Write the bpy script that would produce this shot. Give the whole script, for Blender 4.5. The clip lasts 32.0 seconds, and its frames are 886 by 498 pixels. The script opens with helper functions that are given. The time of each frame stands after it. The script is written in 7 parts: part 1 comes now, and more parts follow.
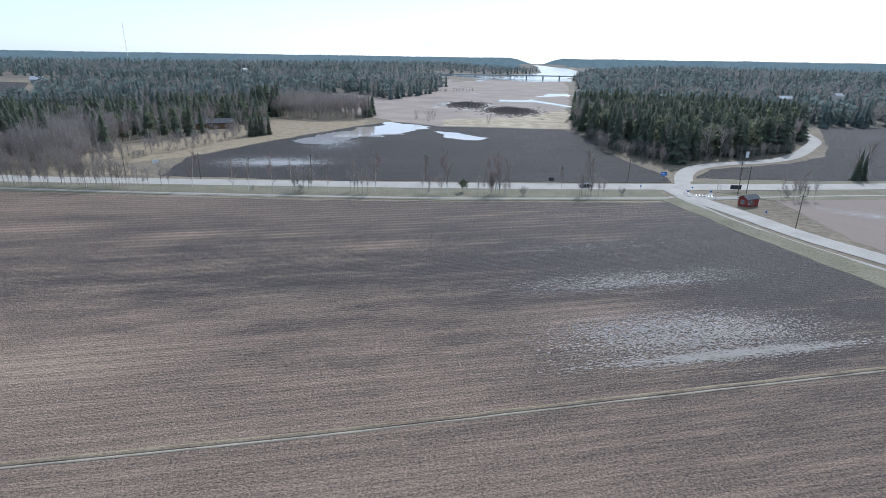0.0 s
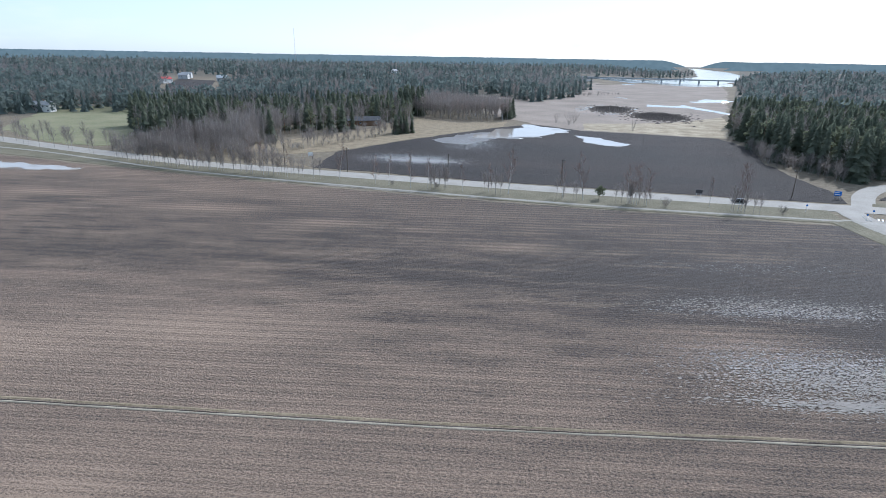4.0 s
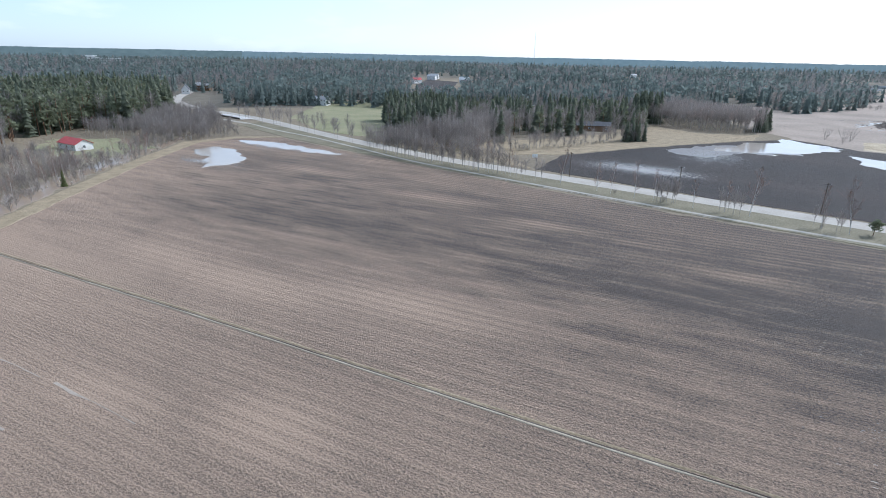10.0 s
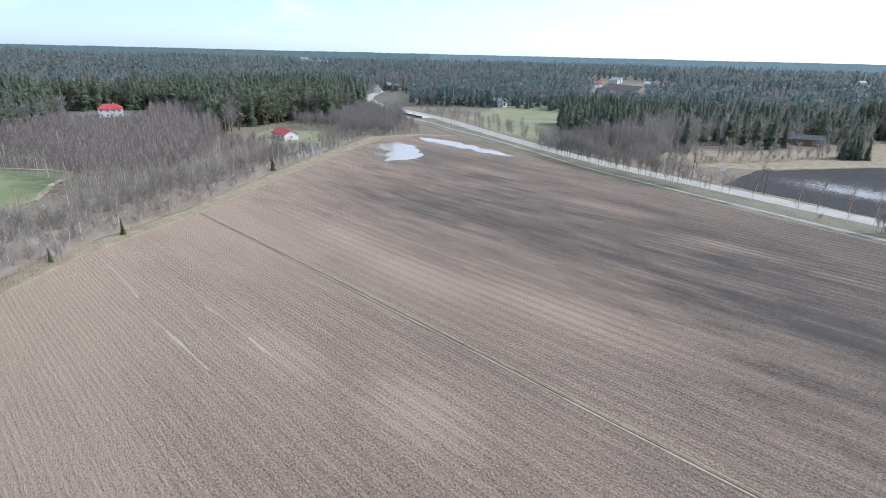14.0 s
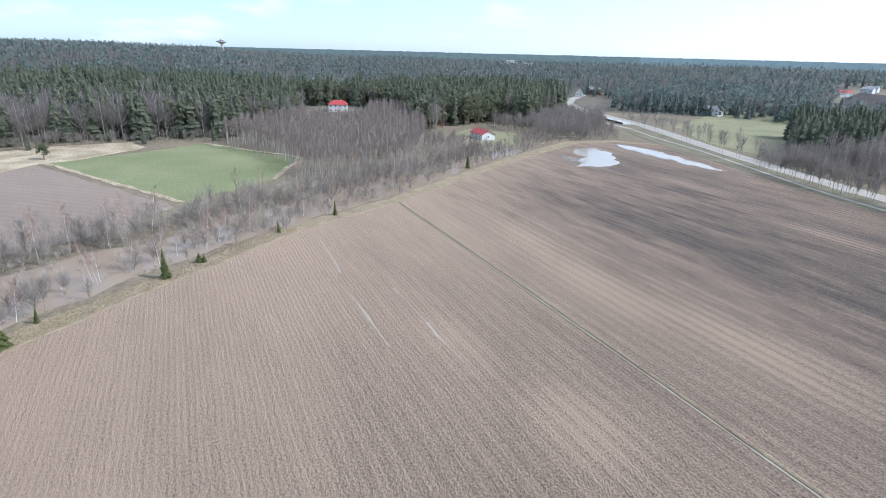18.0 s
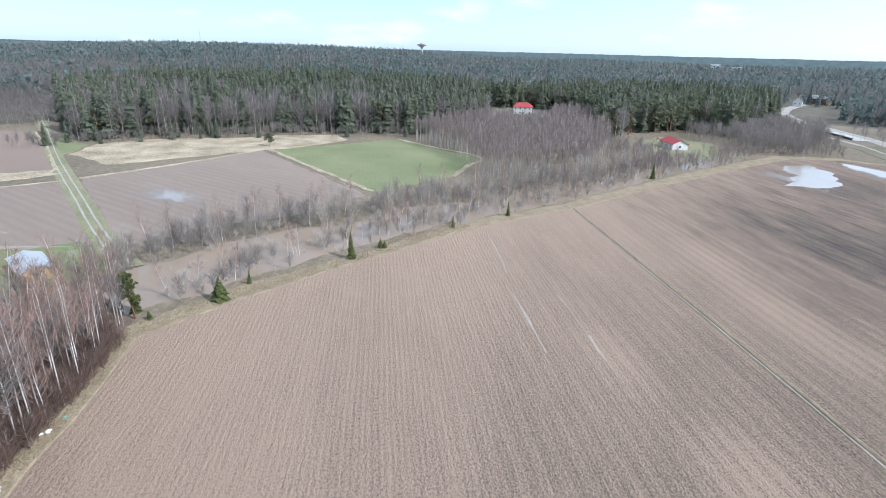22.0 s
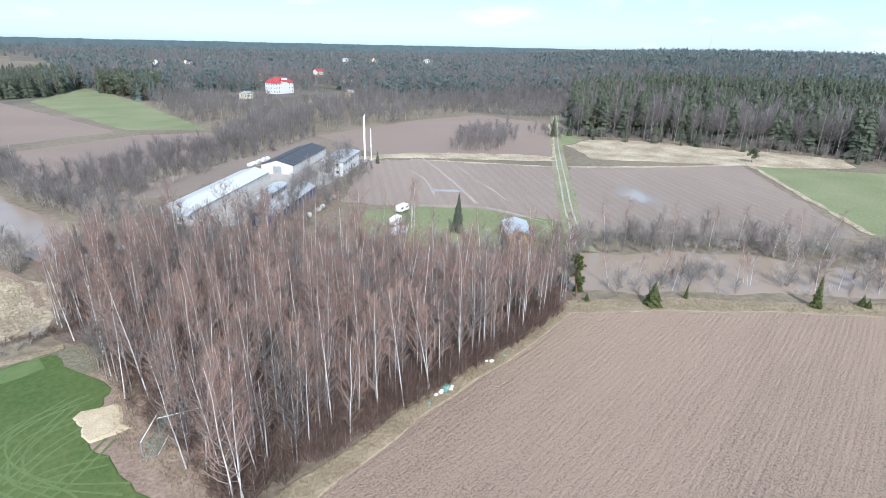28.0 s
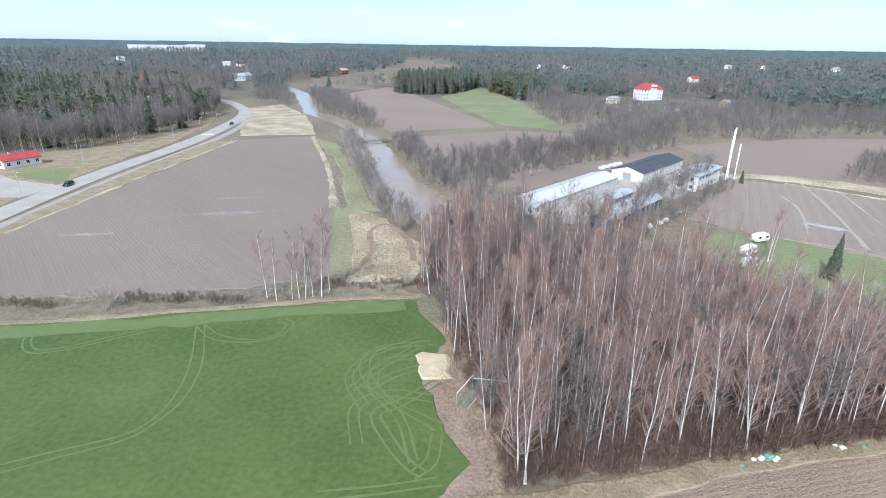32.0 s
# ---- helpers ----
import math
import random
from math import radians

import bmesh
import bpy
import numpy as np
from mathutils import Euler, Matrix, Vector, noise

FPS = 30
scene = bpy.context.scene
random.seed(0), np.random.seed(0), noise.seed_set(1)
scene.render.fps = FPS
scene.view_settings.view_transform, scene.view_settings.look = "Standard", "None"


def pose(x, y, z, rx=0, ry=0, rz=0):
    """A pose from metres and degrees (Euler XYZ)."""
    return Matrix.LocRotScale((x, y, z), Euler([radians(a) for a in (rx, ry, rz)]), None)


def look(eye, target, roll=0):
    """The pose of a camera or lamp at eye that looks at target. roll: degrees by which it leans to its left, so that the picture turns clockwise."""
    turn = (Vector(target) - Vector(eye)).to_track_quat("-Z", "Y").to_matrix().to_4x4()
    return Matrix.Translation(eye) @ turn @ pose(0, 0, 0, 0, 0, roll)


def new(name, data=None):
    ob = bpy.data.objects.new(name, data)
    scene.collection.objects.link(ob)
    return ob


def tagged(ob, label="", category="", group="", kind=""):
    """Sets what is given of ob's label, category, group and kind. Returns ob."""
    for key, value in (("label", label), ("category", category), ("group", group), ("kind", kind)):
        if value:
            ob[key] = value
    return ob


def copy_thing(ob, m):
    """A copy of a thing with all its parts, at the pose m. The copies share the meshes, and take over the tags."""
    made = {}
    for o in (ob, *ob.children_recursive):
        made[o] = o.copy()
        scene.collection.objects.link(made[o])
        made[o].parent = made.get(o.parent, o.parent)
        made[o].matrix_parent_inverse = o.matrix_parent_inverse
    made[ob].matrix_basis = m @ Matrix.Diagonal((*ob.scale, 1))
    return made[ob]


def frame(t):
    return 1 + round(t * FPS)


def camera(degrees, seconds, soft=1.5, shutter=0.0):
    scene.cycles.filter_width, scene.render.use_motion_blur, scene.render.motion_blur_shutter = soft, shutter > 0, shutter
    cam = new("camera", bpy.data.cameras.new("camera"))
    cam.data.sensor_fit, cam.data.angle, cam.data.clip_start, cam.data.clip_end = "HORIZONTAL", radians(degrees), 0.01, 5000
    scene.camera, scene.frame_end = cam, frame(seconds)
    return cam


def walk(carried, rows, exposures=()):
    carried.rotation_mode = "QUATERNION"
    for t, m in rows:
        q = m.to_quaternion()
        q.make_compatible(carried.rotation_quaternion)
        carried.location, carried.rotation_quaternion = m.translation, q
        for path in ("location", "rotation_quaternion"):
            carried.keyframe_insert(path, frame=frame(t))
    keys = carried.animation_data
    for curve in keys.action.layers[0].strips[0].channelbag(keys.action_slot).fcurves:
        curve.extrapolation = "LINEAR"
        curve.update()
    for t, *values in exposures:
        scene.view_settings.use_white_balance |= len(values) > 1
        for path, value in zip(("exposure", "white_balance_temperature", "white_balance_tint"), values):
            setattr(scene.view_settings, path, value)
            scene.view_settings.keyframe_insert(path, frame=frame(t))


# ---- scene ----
# ---- camera: hovering, turning about an upright axis ----
cam = camera(78.4, 32.0, soft=0.7)
HEIGHT = 45.0
TURNS = [
    (0.0, 70.520, -0.841, 1.114),
    (0.5, 70.519, -0.864, 3.576),
    (1.0, 70.517, -0.889, 6.195),
    (1.5, 70.515, -0.906, 7.976),
    (2.0, 70.513, -0.917, 9.141),
    (2.5, 70.511, -0.928, 10.279),
    (4.5, 70.494, -0.999, 17.840),
    (5.0, 70.485, -1.022, 20.457),
    (5.5, 70.477, -1.042, 22.704),
    (6.0, 70.470, -1.060, 24.747),
    (6.5, 70.462, -1.075, 26.503),
    (7.0, 70.454, -1.091, 28.342),
    (7.5, 70.448, -1.101, 29.555),
    (8.0, 70.443, -1.111, 30.661),
    (8.5, 70.435, -1.125, 32.385),
    (9.0, 70.424, -1.140, 34.361),
    (9.5, 70.412, -1.157, 36.478),
    (10.0, 70.399, -1.175, 38.786),
    (10.5, 70.385, -1.191, 41.039),
    (11.0, 70.372, -1.206, 43.079),
    (11.5, 70.354, -1.224, 45.760),
    (12.0, 70.332, -1.244, 48.788),
    (12.5, 70.312, -1.261, 51.540),
    (13.0, 70.297, -1.273, 53.575),
    (13.5, 70.285, -1.281, 55.048),
    (15.5, 70.217, -1.321, 63.287),
    (16.0, 70.195, -1.332, 65.803),
    (16.5, 70.173, -1.341, 68.392),
    (17.0, 70.148, -1.350, 71.124),
    (17.5, 70.122, -1.359, 73.957),
    (18.0, 70.095, -1.366, 76.881),
    (18.5, 70.071, -1.371, 79.432),
    (19.0, 70.043, -1.375, 82.364),
    (19.5, 70.020, -1.378, 84.778),
    (20.0, 70.008, -1.379, 85.998),
    (20.5, 69.989, -1.380, 88.063),
    (21.0, 69.965, -1.380, 90.549),
    (21.5, 69.941, -1.379, 93.023),
    (22.0, 69.916, -1.377, 95.644),
    (22.5, 69.889, -1.374, 98.481),
    (23.0, 69.865, -1.370, 101.001),
    (23.5, 69.841, -1.365, 103.560),
    (24.0, 69.815, -1.358, 106.420),
    (24.5, 69.788, -1.349, 109.325),
    (26.5, 69.654, -1.280, 125.010),
    (27.0, 69.609, -1.245, 130.995),
    (27.5, 69.567, -1.204, 137.140),
    (28.0, 69.531, -1.161, 143.028),
    (28.5, 69.504, -1.122, 147.963),
    (29.0, 69.481, -1.081, 152.851),
    (29.5, 69.462, -1.042, 157.331),
    (30.0, 69.447, -1.002, 161.822),
    (30.5, 69.434, -0.951, 167.243),
    (31.0, 69.425, -0.906, 172.090),
    (31.5, 69.421, -0.865, 176.360),
    (32.0, 69.420, -0.838, 179.123),
]
walk(cam, [(t, pose(0, 0, HEIGHT, rx, ry, rz)) for t, rx, ry, rz in TURNS], exposures=[(0.0, 0.49, 5500, 10), (8.0, 0.64, 5560, 10), (16.0, 0.89, 5630, 10), (32.0, 1.01, 5690, 10)])

# ---- sky and sun ----
SUN_AZ, SUN_EL = 25.0, 41.0          # degrees clockwise from +y, and above the horizon
world = bpy.data.worlds.new("sky")
scene.world = world
world.use_nodes = True
wn, wl = world.node_tree.nodes, world.node_tree.links
sky = wn.new("ShaderNodeTexSky")
sky.sky_type, sky.sun_disc = "NISHITA", False
sky.sun_elevation, sky.sun_rotation = radians(SUN_EL), radians(SUN_AZ)
sky.air_density, sky.dust_density, sky.ozone_density = 0.8, 0.7, 2.0
tex = wn.new("ShaderNodeTexCoord")
stretch = wn.new("ShaderNodeMapping")
stretch.inputs["Scale"].default_value = (3.0, 3.0, 11.0)
puffs = wn.new("ShaderNodeTexNoise")
puffs.inputs["Scale"].default_value, puffs.inputs["Detail"].default_value = 1.7, 7.0
ramp = wn.new("ShaderNodeMapRange")
ramp.inputs["From Min"].default_value, ramp.inputs["From Max"].default_value = 0.56, 0.8
veil = wn.new("ShaderNodeMixRGB")           # thin high haze over the blue
veil.inputs["Fac"].default_value = 0.66
toward = wn.new("ShaderNodeVectorMath")     # the haze is whitest on the sun's side
toward.operation = "DOT_PRODUCT"
toward.inputs[1].default_value = (math.sin(radians(SUN_AZ)), math.cos(radians(SUN_AZ)), 0.0)
glare = wn.new("ShaderNodeMapRange")
glare.interpolation_type = "SMOOTHSTEP"
glare.inputs["From Min"].default_value, glare.inputs["From Max"].default_value = -0.9, 0.85
haze = wn.new("ShaderNodeMixRGB")
haze.inputs["Color1"].default_value, haze.inputs["Color2"].default_value = (1.95, 2.5, 2.95, 1), (4.5, 4.75, 4.85, 1)
wl.new(tex.outputs["Generated"], toward.inputs[0])
wl.new(toward.outputs["Value"], glare.inputs["Value"])
wl.new(glare.outputs["Result"], haze.inputs["Fac"])
wl.new(haze.outputs["Color"], veil.inputs["Color2"])
cloud = wn.new("ShaderNodeMixRGB")
cloud.inputs["Color2"].default_value = (4.6, 4.75, 4.9, 1)
back = wn["Background"]
back.inputs["Strength"].default_value = 0.145
wl.new(tex.outputs["Generated"], stretch.inputs["Vector"])
wl.new(stretch.outputs["Vector"], puffs.inputs["Vector"])
wl.new(puffs.outputs["Fac"], ramp.inputs["Value"])
wl.new(ramp.outputs["Result"], cloud.inputs["Fac"])
wl.new(sky.outputs["Color"], veil.inputs["Color1"])
wl.new(veil.outputs["Color"], cloud.inputs["Color1"])
wl.new(cloud.outputs["Color"], back.inputs["Color"])

sun = new("sun", bpy.data.lights.new("sun", "SUN"))
sun.data.energy, sun.data.angle, sun.data.color = 2.4, radians(0.6), (1.0, 0.965, 0.92)
az, el = radians(SUN_AZ), radians(SUN_EL)
sun.matrix_world = look((0, 0, 400), Vector((0, 0, 400)) - Vector((math.sin(az) * math.cos(el), math.cos(az) * math.cos(el), math.sin(el))))

# ---- materials ----
MATS = {}


def material(name, a, b, scale=1.0, rough=0.85, bump=0.3, fine=None, metal=0.0, spread=0.0, stretch=(1, 1, 1), contrast=(0.35, 0.65), spec=0.3, leafy=False):
    """Two colours mixed by a coarse and a fine noise; spread varies the brightness from object to object or piece to piece."""
    m = bpy.data.materials.new(name)
    m.use_nodes = True
    n, l = m.node_tree.nodes, m.node_tree.links
    bsdf = n["Principled BSDF"]
    bsdf.inputs["Roughness"].default_value, bsdf.inputs["Metallic"].default_value = rough, metal
    bsdf.inputs["Specular IOR Level"].default_value = spec
    co = n.new("ShaderNodeTexCoord")
    mp = n.new("ShaderNodeMapping")
    mp.inputs["Scale"].default_value = stretch
    l.new(co.outputs["Object"], mp.inputs["Vector"])
    big, small = n.new("ShaderNodeTexNoise"), n.new("ShaderNodeTexNoise")
    for t, s, d in ((big, scale, 4.0), (small, fine or scale * 9.0, 5.0)):
        t.inputs["Scale"].default_value, t.inputs["Detail"].default_value = s, d
        l.new(mp.outputs["Vector"], t.inputs["Vector"])
    add = n.new("ShaderNodeMath")
    add.operation = "MULTIPLY_ADD"
    add.inputs[1].default_value = 0.5
    half = n.new("ShaderNodeMath")
    half.operation = "MULTIPLY"
    half.inputs[1].default_value = 0.5
    l.new(small.outputs["Fac"], half.inputs[0])
    l.new(big.outputs["Fac"], add.inputs[0])
    l.new(half.outputs[0], add.inputs[2])
    rng = n.new("ShaderNodeMapRange")
    rng.inputs["From Min"].default_value, rng.inputs["From Max"].default_value = contrast
    l.new(add.outputs[0], rng.inputs["Value"])
    mix = n.new("ShaderNodeMixRGB")
    mix.inputs["Color1"].default_value, mix.inputs["Color2"].default_value = (*a, 1), (*b, 1)
    l.new(rng.outputs["Result"], mix.inputs["Fac"])
    out = mix.outputs["Color"]
    if spread:
        hsv = n.new("ShaderNodeHueSaturation")
        info = n.new("ShaderNodeNewGeometry") if leafy else n.new("ShaderNodeObjectInfo")
        src = info.outputs["Random Per Island"] if leafy else info.outputs["Random"]
        mr = n.new("ShaderNodeMapRange")
        mr.inputs["To Min"].default_value, mr.inputs["To Max"].default_value = 1 - spread, 1 + spread
        l.new(src, mr.inputs["Value"])
        l.new(mr.outputs["Result"], hsv.inputs["Value"])
        l.new(out, hsv.inputs["Color"])
        out = hsv.outputs["Color"]
    l.new(out, bsdf.inputs["Base Color"])
    if leafy:                                      # thin foliage lets some light through
        tr, blend = n.new("ShaderNodeBsdfTranslucent"), n.new("ShaderNodeMixShader")
        blend.inputs["Fac"].default_value = 0.52
        l.new(out, tr.inputs["Color"])
        l.new(bsdf.outputs[0], blend.inputs[1])
        l.new(tr.outputs[0], blend.inputs[2])
        l.new(blend.outputs[0], n["Material Output"].inputs["Surface"])
    if bump:
        bp = n.new("ShaderNodeBump")
        bp.inputs["Strength"].default_value, bp.inputs["Distance"].default_value = bump, 0.3 / max(scale, 0.05) ** 0.5
        l.new(small.outputs["Fac"], bp.inputs["Height"])
        l.new(bp.outputs["Normal"], bsdf.inputs["Normal"])
    MATS[name] = m
    return m


def soil(name, dry, damp, row_az, band=2.5, mid=(0.42, 0.6), patch=0.012, lean=(0, 0, 0), wet=0.0, blobs=(), rows=1.0):
    """Tilled clay: drill rows along row_az, clods, damp and dry patches. lean: a slow change of tone over the field,
    part dampness, part painted backlit shade (per metre x, y, and offset).
    """
    m = bpy.data.materials.new(name)
    m.use_nodes = True
    n, l = m.node_tree.nodes, m.node_tree.links
    bsdf = n["Principled BSDF"]
    bsdf.inputs["Specular IOR Level"].default_value = 0.12

    def math_(op, a, b=None, c=None):
        k = n.new("ShaderNodeMath")
        k.operation = op
        for i, v in enumerate((a, b, c)):
            if v is not None:
                if isinstance(v, (int, float)):
                    k.inputs[i].default_value = v
                else:
                    l.new(v, k.inputs[i])
        return k.outputs[0]

    def span(v, a, b, c=0.0, d=1.0):
        k = n.new("ShaderNodeMapRange")
        for i, q in zip(("From Min", "From Max", "To Min", "To Max"), (a, b, c, d)):
            k.inputs[i].default_value = q
        l.new(v, k.inputs["Value"])
        return k.outputs["Result"]

    def noise_(vec, scale, detail, rough=0.55):
        k = n.new("ShaderNodeTexNoise")
        k.inputs["Scale"].default_value, k.inputs["Detail"].default_value, k.inputs["Roughness"].default_value = scale, detail, rough
        l.new(vec, k.inputs["Vector"])
        return k.outputs["Fac"]

    co = n.new("ShaderNodeTexCoord").outputs["Object"]
    turn = n.new("ShaderNodeMapping")
    turn.inputs["Rotation"].default_value = (0, 0, radians(90 - row_az))
    l.new(co, turn.inputs["Vector"])
    row = turn.outputs["Vector"]                   # x along the rows, y across them
    long_ = n.new("ShaderNodeMapping")
    long_.inputs["Scale"].default_value = (0.22, 1, 1)
    l.new(row, long_.inputs["Vector"])
    clod_map = n.new("ShaderNodeMapping")
    clod_map.inputs["Scale"].default_value = (0.7, 1, 1)
    l.new(row, clod_map.inputs["Vector"])
    sep = n.new("ShaderNodeSeparateXYZ")
    l.new(row, sep.inputs["Vector"])
    wsep = n.new("ShaderNodeSeparateXYZ")
    l.new(co, wsep.inputs["Vector"])
    across = math_("ADD", sep.outputs["Y"], math_("MULTIPLY", noise_(row, 0.04, 2.0), 0.8))
    bands = math_("SINE", math_("MULTIPLY", across, 6.2832 / band))
    fine_rows = math_("SINE", math_("MULTIPLY", math_("ADD", across, math_("MULTIPLY", noise_(row, 0.9, 3.0), 0.5)), 6.2832 / 0.8))
    patches = noise_(long_.outputs["Vector"], patch * 1.6, 4.0, 0.6)
    streaks = noise_(long_.outputs["Vector"], 0.22, 5.0, 0.65)
    clods = span(noise_(clod_map.outputs["Vector"], 3.8, 4.0, 0.72), 0.33, 0.67)
    grit = noise_(co, 0.9, 4.0, 0.6)
    drift = math_("ADD", math_("MULTIPLY", wsep.outputs["X"], lean[0]), math_("MULTIPLY_ADD", wsep.outputs["Y"], lean[1], lean[2]))
    f = math_("ADD", math_("MULTIPLY_ADD", patches, 0.75, 0.145), drift)
    comb = span(f, 0.35, 0.8, 0.13, 0.026)          # the rows show most where the clay is damp
    f = math_("ADD", f, math_("MULTIPLY", math_("SUBTRACT", streaks, 0.5), 0.3))
    f = math_("ADD", f, math_("MULTIPLY", fine_rows, 0.035 * rows))
    f = math_("ADD", f, math_("MULTIPLY", bands, math_("MULTIPLY", span(streaks, 0.35, 0.7, 0.25 * rows, rows), comb)))
    f = math_("ADD", f, math_("MULTIPLY", math_("SUBTRACT", clods, 0.5), 0.62 * rows))
    f = math_("ADD", f, math_("MULTIPLY", math_("SUBTRACT", grit, 0.5), 0.3))
    ragged = math_("MULTIPLY", math_("SUBTRACT", streaks, 0.5), 1.6)
    turned = Matrix.Rotation(radians(90 - row_az), 3, "Z")
    for x, y, along, over, amount in blobs:        # paler (+) or darker (-) places: dry or wet clay, painted sheen and backlit shade
        c = turned @ Vector((x, y, 0))
        mp = n.new("ShaderNodeMapping")
        mp.inputs["Scale"].default_value = (1 / along, 1 / over, 0)
        mp.inputs["Location"].default_value = (-c.x / along, -c.y / over, 0)
        l.new(row, mp.inputs["Vector"])
        vl = n.new("ShaderNodeVectorMath")
        vl.operation = "LENGTH"
        l.new(mp.outputs["Vector"], vl.inputs[0])
        f = math_("ADD", f, math_("MULTIPLY", span(math_("ADD", vl.outputs["Value"], ragged), 0.15, 1.1, amount, 0.0), math_("MULTIPLY", math_("MULTIPLY_ADD", bands, 0.35, 1.0), math_("MULTIPLY_ADD", clods, 1.1, 0.45))))
    mix = n.new("ShaderNodeMixRGB")
    mix.inputs["Color1"].default_value, mix.inputs["Color2"].default_value = (*damp, 1), (*dry, 1)
    l.new(span(f, *mid), mix.inputs["Fac"])
    l.new(mix.outputs["Color"], bsdf.inputs["Base Color"])
    l.new(span(f, mid[0] - 0.1, mid[1], 0.62 - wet, 0.95), bsdf.inputs["Roughness"])
    height = math_("ADD", math_("MULTIPLY", clods, 0.17), math_("MULTIPLY", fine_rows, 0.03))
    height = math_("ADD", height, math_("MULTIPLY", grit, 0.13))
    bp = n.new("ShaderNodeBump")
    bp.inputs["Strength"].default_value, bp.inputs["Distance"].default_value = min(1.0, rows + 0.2), rows
    l.new(height, bp.inputs["Height"])
    l.new(bp.outputs["Normal"], bsdf.inputs["Normal"])
    MATS[name] = m
    return m


def water(name, tint, rough=0.06, ripple=0.05, scale=0.8):
    m = bpy.data.materials.new(name)
    m.use_nodes = True
    n, l = m.node_tree.nodes, m.node_tree.links
    bsdf = n["Principled BSDF"]
    bsdf.inputs["Roughness"].default_value, bsdf.inputs["IOR"].default_value = rough, 1.33
    co = n.new("ShaderNodeTexCoord")
    no, big = n.new("ShaderNodeTexNoise"), n.new("ShaderNodeTexNoise")
    no.inputs["Scale"].default_value, no.inputs["Detail"].default_value = scale, 3.0
    big.inputs["Scale"].default_value = 0.06
    l.new(co.outputs["Object"], no.inputs["Vector"])
    l.new(co.outputs["Object"], big.inputs["Vector"])
    mix = n.new("ShaderNodeMixRGB")
    mix.inputs["Color1"].default_value = (*tint, 1)
    mix.inputs["Color2"].default_value = (*[c * 0.75 for c in tint], 1)
    l.new(big.outputs["Fac"], mix.inputs["Fac"])
    l.new(mix.outputs["Color"], bsdf.inputs["Base Color"])
    bp = n.new("ShaderNodeBump")
    bp.inputs["Strength"].default_value, bp.inputs["Distance"].default_value = ripple, 0.2
    l.new(no.outputs["Fac"], bp.inputs["Height"])
    l.new(bp.outputs["Normal"], bsdf.inputs["Normal"])
    MATS[name] = m
    return m


ROWS = 102.0
material("scrubland", (0.13, 0.105, 0.075), (0.25, 0.205, 0.14), 0.02, 0.95, 0.5, fine=0.5)
# dry and wet clay; wet sheen and the sunward shade at (55, 112) are painted in
FIELD_TONES = [(-52, 32, 12, 7, 0.3), (-126, 53, 16, 7, 0.2), (-96, 56, 24, 7, 0.22), (-64, 70, 26, 8, 0.26), (-115, 136, 26, 7, 0.2), (-178, 137, 26, 7, 0.2), (-69, 133, 18, 6, 0.16), (-17, 129, 16, 5, 0.22), (40, 140, 20, 5, 0.16), (-73, 134, 12, 5, 0.12), (-77, 21, 14, 5, 0.2), (27, 92, 22, 8, 0.2),
              (-110, 104, 80, 46, -0.16), (-25, 108, 60, 40, -0.13), (55, 112, 80, 60, -0.2), (-175, 92, 70, 44, -0.14), (-225, 135, 80, 44, -0.15)]
# lean falls towards the sun: clod shade painted in on top of real damp
soil("field_soil", (0.43, 0.315, 0.23), (0.08, 0.066, 0.056), ROWS, mid=(0.22, 0.86), lean=(-0.001, -0.0022, 0.145), blobs=FIELD_TONES)
# first tone raised to paint in grey bands of wet sheen
soil("dark_soil", (0.105, 0.09, 0.081), (0.03, 0.027, 0.025), 95.0, mid=(0.3, 0.75), wet=0.05)
soil("pale_soil", (0.275, 0.219, 0.177), (0.19, 0.15, 0.122), 40.0, band=2.4, mid=(0.2, 0.8), rows=0.45)
soil("brown_soil", (0.3, 0.228, 0.182), (0.21, 0.16, 0.128), 60.0, band=3.0, mid=(0.2, 0.8), rows=0.5)
soil("pale_soil_cross", (0.42, 0.332, 0.268), (0.285, 0.222, 0.178), 152.0, band=3.2, mid=(0.25, 0.75), rows=1.2)
material("green_grass", (0.145, 0.168, 0.072), (0.25, 0.255, 0.135), 0.035, 0.9, 0.3, fine=1.2)
material("sports_turf", (0.055, 0.096, 0.022), (0.112, 0.14, 0.044), 0.06, 0.9, 0.12, fine=1.2)
material("bank_grass", (0.185, 0.145, 0.09), (0.35, 0.28, 0.185), 0.25, 0.95, 0.4, fine=2.0)
material("verge_grass", (0.125, 0.113, 0.072), (0.23, 0.202, 0.138), 0.12, 0.95, 0.4, fine=1.5)
material("dry_grass", (0.22, 0.175, 0.11), (0.49, 0.405, 0.285), 0.09, 0.95, 0.25, fine=1.1, contrast=(0.38, 0.6))
material("bramble_ground", (0.19, 0.135, 0.098), (0.33, 0.245, 0.18), 0.35, 0.95, 0.4, fine=2.2)
material("paddock_grass", (0.16, 0.168, 0.085), (0.29, 0.262, 0.16), 0.05, 0.92, 0.3, fine=0.9)
material("straw", (0.36, 0.29, 0.19), (0.52, 0.44, 0.31), 0.8, 0.95, 0.0, spread=0.3, leafy=True)
material("reed_bed", (0.22, 0.18, 0.145), (0.36, 0.295, 0.24), 0.03, 0.95, 0.4, fine=0.6)
material("brush_twig", (0.175, 0.122, 0.098), (0.275, 0.192, 0.152), 0.3, 0.95, 0.0, spread=0.25, leafy=True)
# needle green paled and blued: distance haze is put into the colour
material("hazed_needles", (0.15, 0.185, 0.168), (0.215, 0.25, 0.226), 0.02, 0.9, 0.0, spread=0.15, leafy=True)
